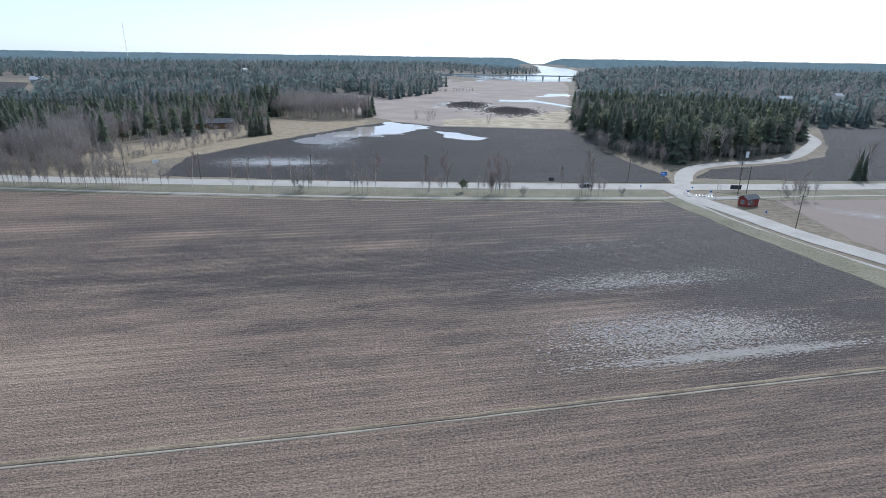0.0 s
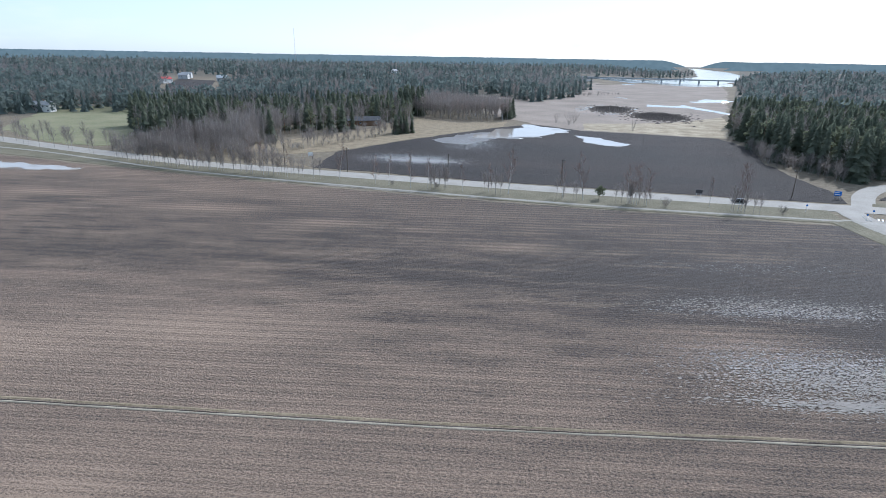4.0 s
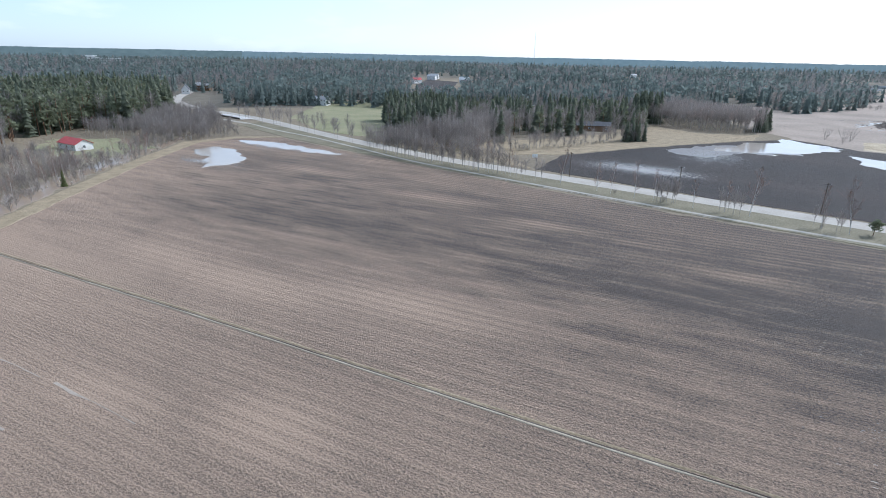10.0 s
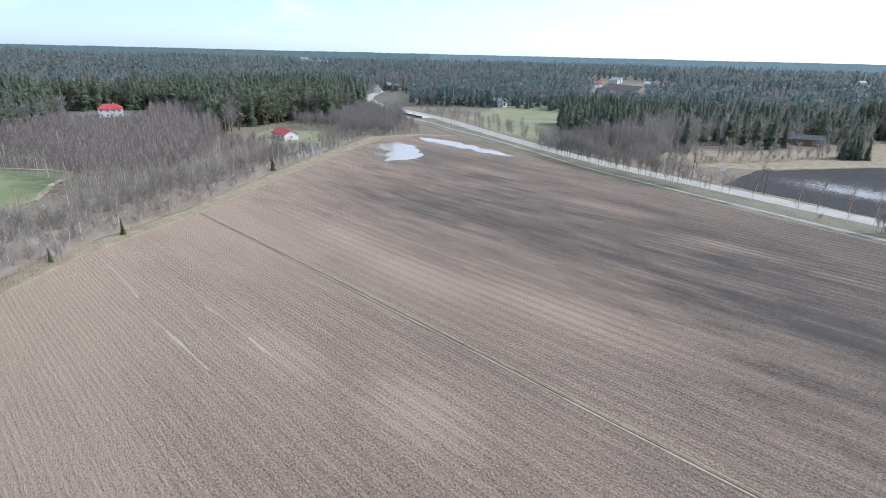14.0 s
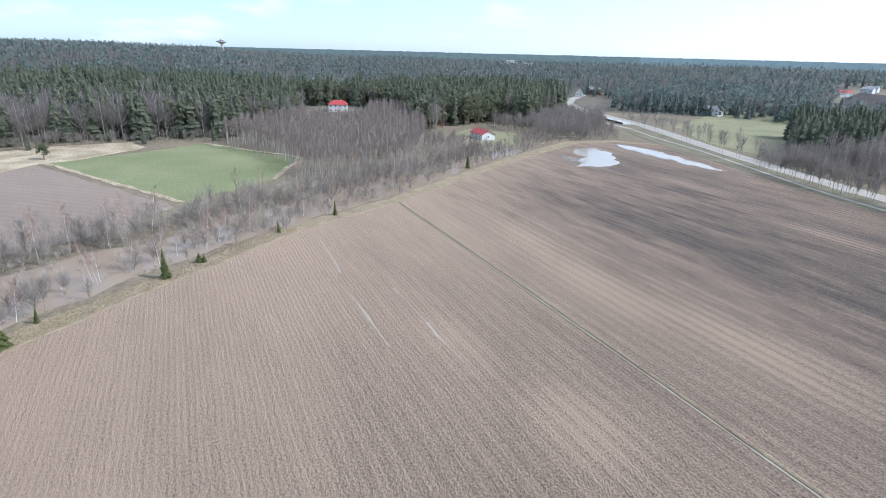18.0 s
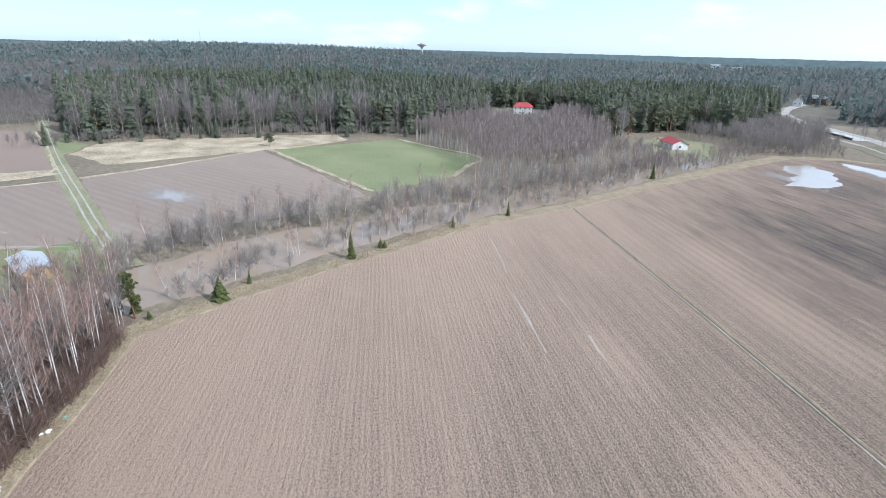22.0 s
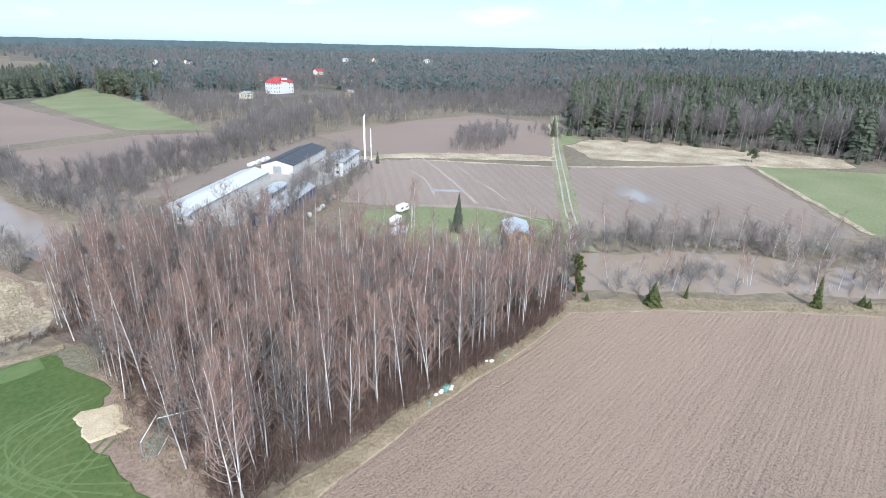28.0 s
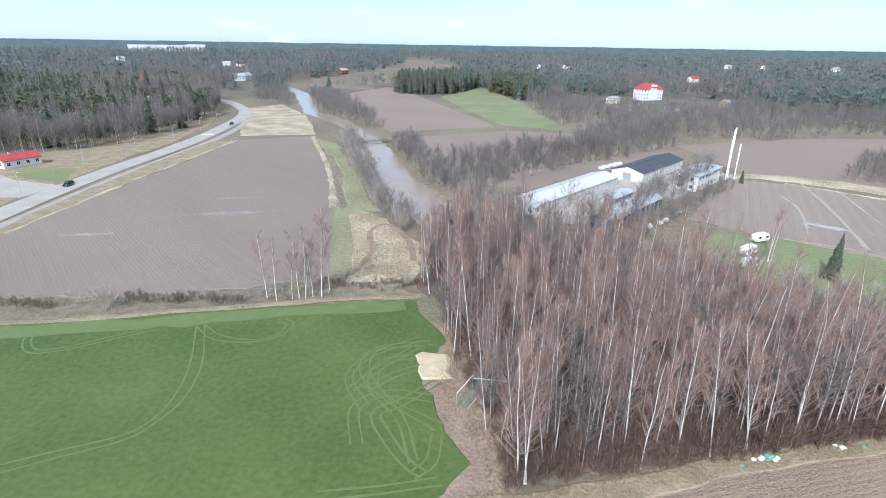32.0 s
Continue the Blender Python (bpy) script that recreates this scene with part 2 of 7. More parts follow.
material("forest_floor", (0.1, 0.088, 0.066), (0.18, 0.155, 0.118), 0.06, 0.95, 0.4, fine=1.0)
material("leaf_litter", (0.11, 0.08, 0.06), (0.205, 0.152, 0.115), 0.3, 0.95, 0.5, fine=2.5)
material("asphalt", (0.305, 0.278, 0.24), (0.415, 0.38, 0.33), 0.15, 0.85, 0.15, fine=2.0)
material("path_asphalt", (0.27, 0.248, 0.212), (0.37, 0.342, 0.295), 0.2, 0.9, 0.15, fine=2.0)
material("gravel", (0.29, 0.262, 0.225), (0.44, 0.4, 0.35), 0.4, 0.95, 0.3, fine=3.0)
material("sand", (0.42, 0.33, 0.21), (0.6, 0.5, 0.34), 0.5, 0.95, 0.3)
water("flood_water", (0.33, 0.25, 0.18), 0.14, 0.06, 0.8)
water("thin_water", (0.17, 0.145, 0.12), 0.34, 0.2, 1.2)
# silty base made paler to stand in for part of the sky's reflection
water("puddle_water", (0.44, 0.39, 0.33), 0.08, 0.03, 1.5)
material("wet_clay", (0.1, 0.085, 0.075), (0.16, 0.14, 0.12), 2.0, 0.3, 0.25, spec=0.5)
material("pale_lip", (0.33, 0.275, 0.2), (0.45, 0.385, 0.29), 0.6, 0.95, 0.2)
material("tyre_clay", (0.3, 0.25, 0.2), (0.4, 0.34, 0.28), 0.6, 0.95, 0.2)
material("turf_wear", (0.1, 0.145, 0.047), (0.145, 0.184, 0.07), 0.5, 0.95, 0.1)
water("bay_water", (0.1, 0.12, 0.13), 0.12, 0.12, 0.2)
material("birch_bark", (0.66, 0.64, 0.6), (0.30, 0.27, 0.24), 1.1, 0.8, 0.3, stretch=(1, 1, 2.2), contrast=(0.48, 0.72), spread=0.12)
material("birch_limb", (0.42, 0.37, 0.33), (0.26, 0.21, 0.185), 1.0, 0.85, 0.0, spread=0.15)
material("birch_twig", (0.22, 0.138, 0.107), (0.33, 0.22, 0.17), 0.5, 0.9, 0.0, spread=0.22)
material("grey_twig", (0.28, 0.25, 0.215), (0.42, 0.375, 0.325), 0.5, 0.9, 0.0, spread=0.25)
material("far_bark", (0.45, 0.42, 0.385), (0.3, 0.27, 0.245), 1.0, 0.9, 0.0)
material("grey_bark", (0.27, 0.235, 0.2), (0.38, 0.34, 0.3), 1.0, 0.9, 0.3, spread=0.15)
material("spruce_needles", (0.125, 0.145, 0.1), (0.205, 0.222, 0.155), 0.14, 0.85, 0.0, spread=0.18, leafy=True)
material("pine_needles", (0.135, 0.152, 0.095), (0.215, 0.23, 0.145), 0.14, 0.85, 0.0, spread=0.18, leafy=True)
material("bright_needles", (0.1, 0.125, 0.042), (0.18, 0.198, 0.078), 0.6, 0.85, 0.0, spread=0.25, leafy=True)
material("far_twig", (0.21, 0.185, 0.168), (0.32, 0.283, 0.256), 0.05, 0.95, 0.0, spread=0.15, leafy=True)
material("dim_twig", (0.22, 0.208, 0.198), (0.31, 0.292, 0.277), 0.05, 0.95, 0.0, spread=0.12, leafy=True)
material("plum_twig", (0.245, 0.195, 0.172), (0.36, 0.295, 0.262), 0.1, 0.95, 0.0, spread=0.22, leafy=True)
material("pine_bark", (0.2, 0.11, 0.06), (0.12, 0.08, 0.055), 1.0, 0.9, 0.3)
material("white_wall", (0.6, 0.59, 0.56), (0.7, 0.69, 0.66), 0.3, 0.7, 0.05)
material("cream_wall", (0.7, 0.62, 0.46), (0.78, 0.7, 0.55), 0.3, 0.75, 0.05)
material("ochre_wall", (0.55, 0.36, 0.15), (0.62, 0.43, 0.2), 0.5, 0.8, 0.05)
material("red_wall", (0.2, 0.04, 0.032), (0.28, 0.06, 0.045), 0.8, 0.85, 0.1)
material("grey_wall", (0.3, 0.29, 0.27), (0.4, 0.39, 0.37), 0.5, 0.85, 0.1)
material("brown_wall", (0.16, 0.1, 0.06), (0.22, 0.14, 0.09), 0.5, 0.85, 0.1)
material("blue_wall", (0.04, 0.065, 0.17), (0.06, 0.09, 0.22), 0.4, 0.6, 0.05)
material("red_roof", (0.33, 0.042, 0.042), (0.44, 0.08, 0.075), 0.5, 0.55, 0.1)
material("grey_roof", (0.3, 0.3, 0.3), (0.42, 0.42, 0.42), 0.4, 0.6, 0.1)
material("dark_roof", (0.05, 0.052, 0.058), (0.085, 0.088, 0.095), 0.4, 0.6, 0.1)
material("sheet_roof", (0.43, 0.435, 0.43), (0.54, 0.545, 0.54), 0.5, 0.35, 0.05, metal=0.25)
material("film", (0.5, 0.5, 0.465), (0.6, 0.6, 0.565), 0.2, 0.3, 0.05)
material("concrete", (0.42, 0.41, 0.39), (0.55, 0.54, 0.51), 0.3, 0.85, 0.1)
material("dark_metal", (0.05, 0.05, 0.055), (0.09, 0.09, 0.095), 1.0, 0.5, 0.0, metal=0.5)
material("galvanised", (0.5, 0.51, 0.52), (0.6, 0.61, 0.62), 1.0, 0.4, 0.0, metal=0.6)
material("pole_wood", (0.1, 0.075, 0.055), (0.16, 0.125, 0.095), 1.0, 0.9, 0.1)
material("glass", (0.03, 0.04, 0.05), (0.05, 0.06, 0.07), 0.5, 0.08, 0.0, spec=0.6)
material("sign_blue", (0.01, 0.14, 0.5), (0.015, 0.16, 0.55), 1.0, 0.4, 0.0)
material("white_paint", (0.78, 0.78, 0.76), (0.84, 0.84, 0.82), 2.0, 0.6, 0.0)
material("car_black", (0.012, 0.013, 0.015), (0.02, 0.021, 0.023), 1.0, 0.2, 0.0, spec=0.6)
material("rubber", (0.015, 0.015, 0.015), (0.025, 0.025, 0.025), 1.0, 0.8, 0.0)
material("dark_earth", (0.085, 0.068, 0.056), (0.15, 0.122, 0.1), 0.6, 0.95, 0.4)


# ---- building tools ----
def part(name, bm, mat, parent=None, label=""):
    """Links a bmesh as one mesh object, under parent where one is given."""
    me = bpy.data.meshes.new(name)
    bm.to_mesh(me)
    bm.free()
    for m in (mat if isinstance(mat, (list, tuple)) else [mat]):
        me.materials.append(MATS[m])
    ob = new(name, me)
    if parent is not None:
        ob.parent = parent
    if label:
        ob["label"] = label
    return ob


def solid(name, verts, tris, mats, index=None, parent=None, label="", smooth=False):
    """Links triangles given as arrays as one mesh object."""
    me = bpy.data.meshes.new(name)
    v, f = np.asarray(verts, np.float32), np.asarray(tris, np.int32)
    me.vertices.add(len(v))
    me.vertices.foreach_set("co", v.ravel())
    me.loops.add(f.size)
    me.loops.foreach_set("vertex_index", f.ravel())
    me.polygons.add(len(f))
    me.polygons.foreach_set("loop_start", np.arange(0, f.size, 3, dtype=np.int32))
    if index is not None:
        me.polygons.foreach_set("material_index", np.asarray(index, np.int32))
    if smooth:
        me.polygons.foreach_set("use_smooth", np.ones(len(f), bool))
    me.update(calc_edges=True)
    for m in mats:
        me.materials.append(MATS[m])
    ob = new(name, me)
    if parent is not None:
        ob.parent = parent
    if label:
        ob["label"] = label
    return ob


def thing(name, m, label, category, group=""):
    ob = new(name)
    ob.matrix_basis = m
    return tagged(ob, label, category, group)


def box(bm, x0, x1, y0, y1, z0, z1, bevel=0.0):
    r = bmesh.ops.create_cube(bm, size=1.0, matrix=Matrix.Translation(((x0 + x1) / 2, (y0 + y1) / 2, (z0 + z1) / 2)) @ Matrix.Diagonal((x1 - x0, y1 - y0, z1 - z0, 1)))
    if bevel:
        es = list({e for v in r["verts"] for e in v.link_edges})
        bmesh.ops.bevel(bm, geom=es, offset=bevel, segments=2, affect="EDGES", profile=0.5)
    return bm


def boxed(*a, bevel=0.0):
    return box(bmesh.new(), *a, bevel=bevel)


def tube(bm, pts, radii, sides=8):
    """A tapered tube along pts, closed at both ends."""
    rings = []
    for i, p in enumerate(pts):
        p = Vector(p)
        d = (Vector(pts[min(i + 1, len(pts) - 1)]) - Vector(pts[max(i - 1, 0)])).normalized()
        a = d.orthogonal().normalized()
        b = d.cross(a)
        r = radii[i] if isinstance(radii, (list, tuple)) else radii
        rings.append([bm.verts.new(p + (a * math.cos(k * 6.2832 / sides) + b * math.sin(k * 6.2832 / sides)) * r) for k in range(sides)])
    for u, v in zip(rings, rings[1:]):
        for k in range(sides):
            bm.faces.new((u[k], u[(k + 1) % sides], v[(k + 1) % sides], v[k]))
    bm.faces.new(rings[0][::-1])
    bm.faces.new(rings[-1])
    return bm


def smoothstep(a, b, x):
    x = min(1.0, max(0.0, (x - a) / (b - a)))
    return x * x * (3 - 2 * x)


def bearing(x, y):
    """Degrees anticlockwise from +y, 0 to 360."""
    return math.degrees(math.atan2(-x, y)) % 360


def gap(a, b):
    return abs((a - b + 180) % 360 - 180)


def land(x, y):
    """Height of the ground: a flat valley that rises into low hills far out; the bay stays at sea level."""
    r = math.hypot(x, y)
    if r < 310:
        return 0.0
    a = bearing(x, y)
    h = 22 * smoothstep(550, 3200, r) + 3 * smoothstep(700, 1600, r) * math.sin(x * 0.0031 + 1) * math.cos(y * 0.0037)
    h += 26 * smoothstep(310, 900, r) * (1 - smoothstep(4, 27 if a < 114 else 28, gap(a, 114)))
    h *= smoothstep(3.2, 11, gap(a, 350.5))
    return h


def curve(pts, step=4.0):
    """A smooth line through pts, resampled."""
    p = [Vector((*q, 0)) for q in pts]
    p = [p[0] * 2 - p[1]] + p + [p[-1] * 2 - p[-2]]
    out = []
    for i in range(1, len(p) - 2):
        n = max(1, int((p[i + 1] - p[i]).length / step))
        for k in range(n):
            t = k / n
            out.append(0.5 * ((2 * p[i]) + (p[i + 1] - p[i - 1]) * t + (2 * p[i - 1] - 5 * p[i] + 4 * p[i + 1] - p[i + 2]) * t * t + (3 * p[i] - p[i - 1] - 3 * p[i + 1] + p[i + 2]) * t ** 3))
    return out + [p[-2]]


def ribbon(name, pts, width, z, mat, label, category="road", offset=0.0, ragged=0.0, z_end=None, parent=None, shoulder=0.5, step=4.0, crown=1.0):
    """A strip of even width along a line, with small shoulders; offset shifts it sideways."""
    c = curve(pts, step)
    bm = bmesh.new()
    rows = []
    for i, p in enumerate(c):
        d = (c[min(i + 1, len(c) - 1)] - c[max(i - 1, 0)]).normalized()
        s = Vector((-d.y, d.x, 0))
        w = width / 2
        j = [ragged * noise.noise((p.x * 0.21 + k * 31, p.y * 0.21, 5.0)) for k in (0, 1)]
        zz = z if z_end is None else z + (z_end - z) * i / (len(c) - 1)
        hs = zz + land(p.x, p.y)
        rows.append([bm.verts.new(p + s * (offset + o) + Vector((0, 0, hs + dz))) for o, dz in ((-w - shoulder + j[0], -0.06 * crown), (-w + j[0], 0), (0, 0.04 * crown), (w + j[1], 0), (w + shoulder + j[1], -0.06 * crown))])
    for a, b in zip(rows, rows[1:]):
        for k in range(4):
            bm.faces.new((b[k], b[k + 1], a[k + 1], a[k]))
    return tagged(part(name, bm, mat, parent), label, category, kind="structure") if parent is None else part(name, bm, mat, parent, label)


LAYER = [0]


def patch(name, pts, z, mat, label, category="field", ragged=0.8, step=3.0, kind="structure", rough=0.12):
    """A flat piece of land with an uneven outline; each lies a little above the one before."""
    LAYER[0] += 1
    z += LAYER[0] * 0.0016
    bm = bmesh.new()
    vs = []
    n = len(pts)
    for i in range(n):
        a, b = Vector((*pts[i], 0)), Vector((*pts[(i + 1) % n], 0))
        k = max(1, int((b - a).length / step))
        for j in range(k):
            p = a.lerp(b, j / k)
            d = Vector((noise.noise((p.x * rough, p.y * rough, 1.7)), noise.noise((p.x * rough, p.y * rough, 9.2)), 0)) * ragged * 2
            d += Vector((noise.noise((p.x * 0.6, p.y * 0.6, 3.7)), noise.noise((p.x * 0.6, p.y * 0.6, 7.2)), 0)) * ragged * 0.7
            q = p + d
            vs.append(bm.verts.new((q.x, q.y, z + land(q.x, q.y))))
    f = bm.faces.new(vs)
    f.normal_update()
    if f.normal.z < 0:
        f.normal_flip()
    bmesh.ops.triangulate(bm, faces=[f])
    bm.normal_update()
    for f in bm.faces:
        if f.normal.z < 0:
            f.normal_flip()
    turn = 1 if sum(a.co.x * b.co.y - b.co.x * a.co.y for a, b in zip(vs, vs[1:] + vs[:1])) > 0 else -1
    foot = []
    for i, v in enumerate(vs):                     # the margin slopes down into the ground
        d = vs[(i + 1) % len(vs)].co - vs[i - 1].co
        o = Vector((d.y, -d.x, 0)).normalized() * turn * (z + 0.16) * 2.2
        foot.append(bm.verts.new(v.co + o + Vector((0, 0, -z - 0.16))))
    for i in range(len(vs)):
        k = (i + 1) % len(vs)
        bm.faces.new((vs[i], foot[i], foot[k], vs[k]) if turn > 0 else (vs[k], foot[k], foot[i], vs[i]))
    return tagged(part(name, bm, mat), label, category, kind=kind)


def inside(x, y, poly):
    c = False
    for (x0, y0), (x1, y1) in zip(poly, poly[1:] + poly[:1]):
        if (y0 > y) != (y1 > y) and x < (x1 - x0) * (y - y0) / (y1 - y0) + x0:
            c = not c
    return c


def scatter(poly, spacing, rng, keep=1.0, avoid=()):
    """Jittered places inside a polygon."""
    xs, ys = [p[0] for p in poly], [p[1] for p in poly]
    out = []
    y = min(ys)
    while y < max(ys):
        x = min(xs)
        while x < max(xs):
            px, py = x + rng.uniform(-0.48, 0.48) * spacing, y + rng.uniform(-0.48, 0.48) * spacing
            if rng.random() < keep and inside(px, py, poly) and not any(inside(px, py, a) for a in avoid):
                out.append((px, py))
            x += spacing
        y += spacing
    return out


# ---- trees as triangles ----
class Heap:
    """Collects triangles."""

    def __init__(self):
        self.v, self.f, self.m = [], [], []

    def tri(self, a, b, c, m=0):
        k = len(self.v)
        self.v += [tuple(a), tuple(b), tuple(c)]
        self.f.append((k, k + 1, k + 2))
        self.m.append(m)

    def pipe(self, pts, radii, sides, m=0):
        base = len(self.v)
        for i, p in enumerate(pts):
            d = (pts[min(i + 1, len(pts) - 1)] - pts[max(i - 1, 0)]).normalized()
            a = d.orthogonal().normalized()
            b = d.cross(a)
            for k in range(sides):
                t = k * 6.2832 / sides
                self.v.append(tuple(p + (a * math.cos(t) + b * math.sin(t)) * radii[i]))
        for i in range(len(pts) - 1):
            for k in range(sides):
                a, b = base + i * sides + k, base + i * sides + (k + 1) % sides
                self.f += [(a, b, b + sides), (a, b + sides, a + sides)]
                self.m += [m, m]

    def sliver(self, p, d, length, width, rng, m=0):
        s = d.cross(Vector((rng.uniform(-1, 1), rng.uniform(-1, 1), rng.uniform(-1, 1)))).normalized() * width / 2
        self.tri(p - s, p + s, p + d * length, m)

    def arrays(self):
        return np.array(self.v, np.float32), np.array(self.f, np.int32), np.array(self.m, np.int32)


def swing(rng, up, out):
    t = rng.uniform(0, 6.2832)
    return Vector((math.cos(t) * out, math.sin(t) * out, up)).normalized()


def birch_shape(seed, h, stems=1, bare_to=0.2, fan=0.6, twigs=10, limbs=26):
    """Trunk and crown of a leafless birch h metres high: (trunk heap, crown heap)."""
    rng = random.Random(seed)
    trunk, crown = Heap(), Heap()
    for s in range(stems):
        lean = Vector((rng.uniform(-1, 1), rng.uniform(-1, 1), 0)) * (0.05 if stems == 1 else 0.16)
        hh = h * (1 if s == 0 else rng.uniform(0.75, 0.95))
        r0 = 0.0044 * hh + 0.012
        root = Vector((rng.uniform(-0.3, 0.3), rng.uniform(-0.3, 0.3), 0)) * (stems > 1)
        pts, rad = [], []
        for i in range(10):
            t = i / 9
            pts.append(root + Vector((0, 0, -0.15)) + Vector((0, 0, 1)) * hh * t + lean * hh * t ** 1.3 + Vector((noise.noise((seed + s, t * 3, 0)), noise.noise((seed, t * 3, 9 + s)), 0)) * 0.35 * t)
            rad.append(r0 * (1.25 if i == 0 else 1.0) * (1 - 0.9 * t) + 0.012)
        trunk.pipe(pts, rad, 6)

        def on(t):
            k = min(8, int(t * 9))
            return pts[k].lerp(pts[k + 1], t * 9 - k)
        n = limbs if stems == 1 else int(limbs * 0.7)
        for i in range(n):
            t = bare_to + (0.95 - bare_to) * (i + rng.random()) / n
            p = on(t)
            d = swing(rng, rng.uniform(0.5, 1.8), fan + 0.3)
            ln = hh * (0.1 + 0.26 * (1 - t) ** 0.8 * smoothstep(bare_to - 0.25, 0.5, t)) * rng.uniform(0.6, 1.2)
            lp = [p]
            for k in range(3):
                d = (d + Vector((rng.uniform(-0.2, 0.2), rng.uniform(-0.2, 0.2), 0.16))).normalized()
                lp.append(lp[-1] + d * ln / 3)
            crown.pipe(lp, [0.045 * (1.2 - t) + 0.008, 0.034 * (1.2 - t) + 0.006, 0.022 * (1.2 - t) + 0.005, 0.008], 3, 0)
            for k in range(twigs):
                u = rng.uniform(0.2, 1.0) * 2.999
                a = lp[int(u)].lerp(lp[int(u) + 1], u - int(u))
                td = (d * 1.3 + swing(rng, rng.uniform(-0.2, 0.9), 1.0)).normalized()
                tl = ln * rng.uniform(0.22, 0.5)
                crown.sliver(a, td, tl, 0.042, rng, 1)
                e = a + td * tl * 0.55
                for q in range(2):
                    crown.sliver(e, (td + swing(rng, 0.25, 0.9)).normalized(), tl * rng.uniform(0.6, 1.0), 0.034, rng, 1)
        for k in range(40):
            a = on(rng.uniform(0.72, 1.0))
            crown.sliver(a, swing(rng, 1.0, rng.uniform(0.3, 0.8)), h * rng.uniform(0.04, 0.09), 0.045, rng, 1)
    return trunk, crown


def shrub_shape(seed, h, w, stems=9, twigs=22, thick=0.035, twig=0.06):
    """A many-stemmed leafless bush or small alder."""
    rng = random.Random(seed)
    hp = Heap()
    for s in range(stems):
        d = swing(rng, 1.0, rng.uniform(0.15, 0.75) * w / h)
        p, pts = Vector((rng.uniform(-0.2, 0.2) * w * 0.4, rng.uniform(-0.2, 0.2) * w * 0.4, -0.1)), []
        ln = h * rng.uniform(0.7, 1.05)
        for k in range(4):
            pts.append(p)
            d = (d + Vector((rng.uniform(-0.15, 0.15), rng.uniform(-0.15, 0.15), 0.03))).normalized()
            p = p + d * ln / 3
        hp.pipe(pts, [thick, thick * 0.8, thick * 0.5, 0.008], 3, 0)
        for k in range(twigs):
            u = rng.uniform(0.25, 1.0) * 2.999
            a = pts[int(u)].lerp(pts[int(u) + 1], u - int(u))
            td = (d * 0.5 + swing(rng, rng.uniform(-0.1, 1.0), 1.0)).normalized()
            tl = h * rng.uniform(0.07, 0.18)
            hp.sliver(a, td, tl, twig, rng, 1)
            for q in range(2):
                hp.sliver(a + td * tl * rng.uniform(0.3, 0.8), (td + swing(rng, 0.4, 1.0)).normalized(), tl * rng.uniform(0.5, 0.9), twig * 0.8, rng, 1)
    return hp


def spruce_shape(seed, h, w, whorls=17, arms=9):
    """Trunk and crown of a spruce with drooping fringed boughs."""
    rng = random.Random(seed)
    trunk, crown = Heap(), Heap()
    trunk.pipe([Vector((0, 0, -0.1)), Vector((0, 0, h * 0.5)), Vector((0, 0, h * 0.97))], [0.012 * h + 0.04, 0.008 * h + 0.02, 0.01], 6)
    for i in range(whorls):
        t = 0.04 + 0.95 * i / (whorls - 1)
        z, r = h * t, w / 2 * (1 - t) ** 0.85 + 0.06 * w * (1 - t)
        for k in range(arms):
            a = k * 6.2832 / arms + i * 0.7 + rng.uniform(-0.25, 0.25)
            rr = r * rng.uniform(0.7, 1.12)
            o = Vector((math.cos(a), math.sin(a), 0))
            s = Vector((-o.y, o.x, 0))
            p0, p1 = Vector((0, 0, z + 0.03 * h)), o * rr + Vector((0, 0, z - rr * 0.28 + rng.uniform(-0.02, 0.03) * h))
            mid = p0.lerp(p1, 0.55) + Vector((0, 0, 0.02 * h))
            wd = rr * 0.36
            crown.tri(p0, mid - s * wd, mid + s * wd)
            crown.tri(mid - s * wd, p1, mid + s * wd)
            crown.tri(mid - s * wd, p0.lerp(p1, 0.8) - s * wd * 0.4 - Vector((0, 0, 0.05 * h)), mid)
            crown.tri(mid, p0.lerp(p1, 0.8) + s * wd * 0.4 - Vector((0, 0, 0.05 * h)), mid + s * wd)
    crown.sliver(Vector((0, 0, h * 0.93)), Vector((0, 0, 1)), h * 0.09, 0.12 * w * 0.3 + 0.05, rng)
    return trunk, crown


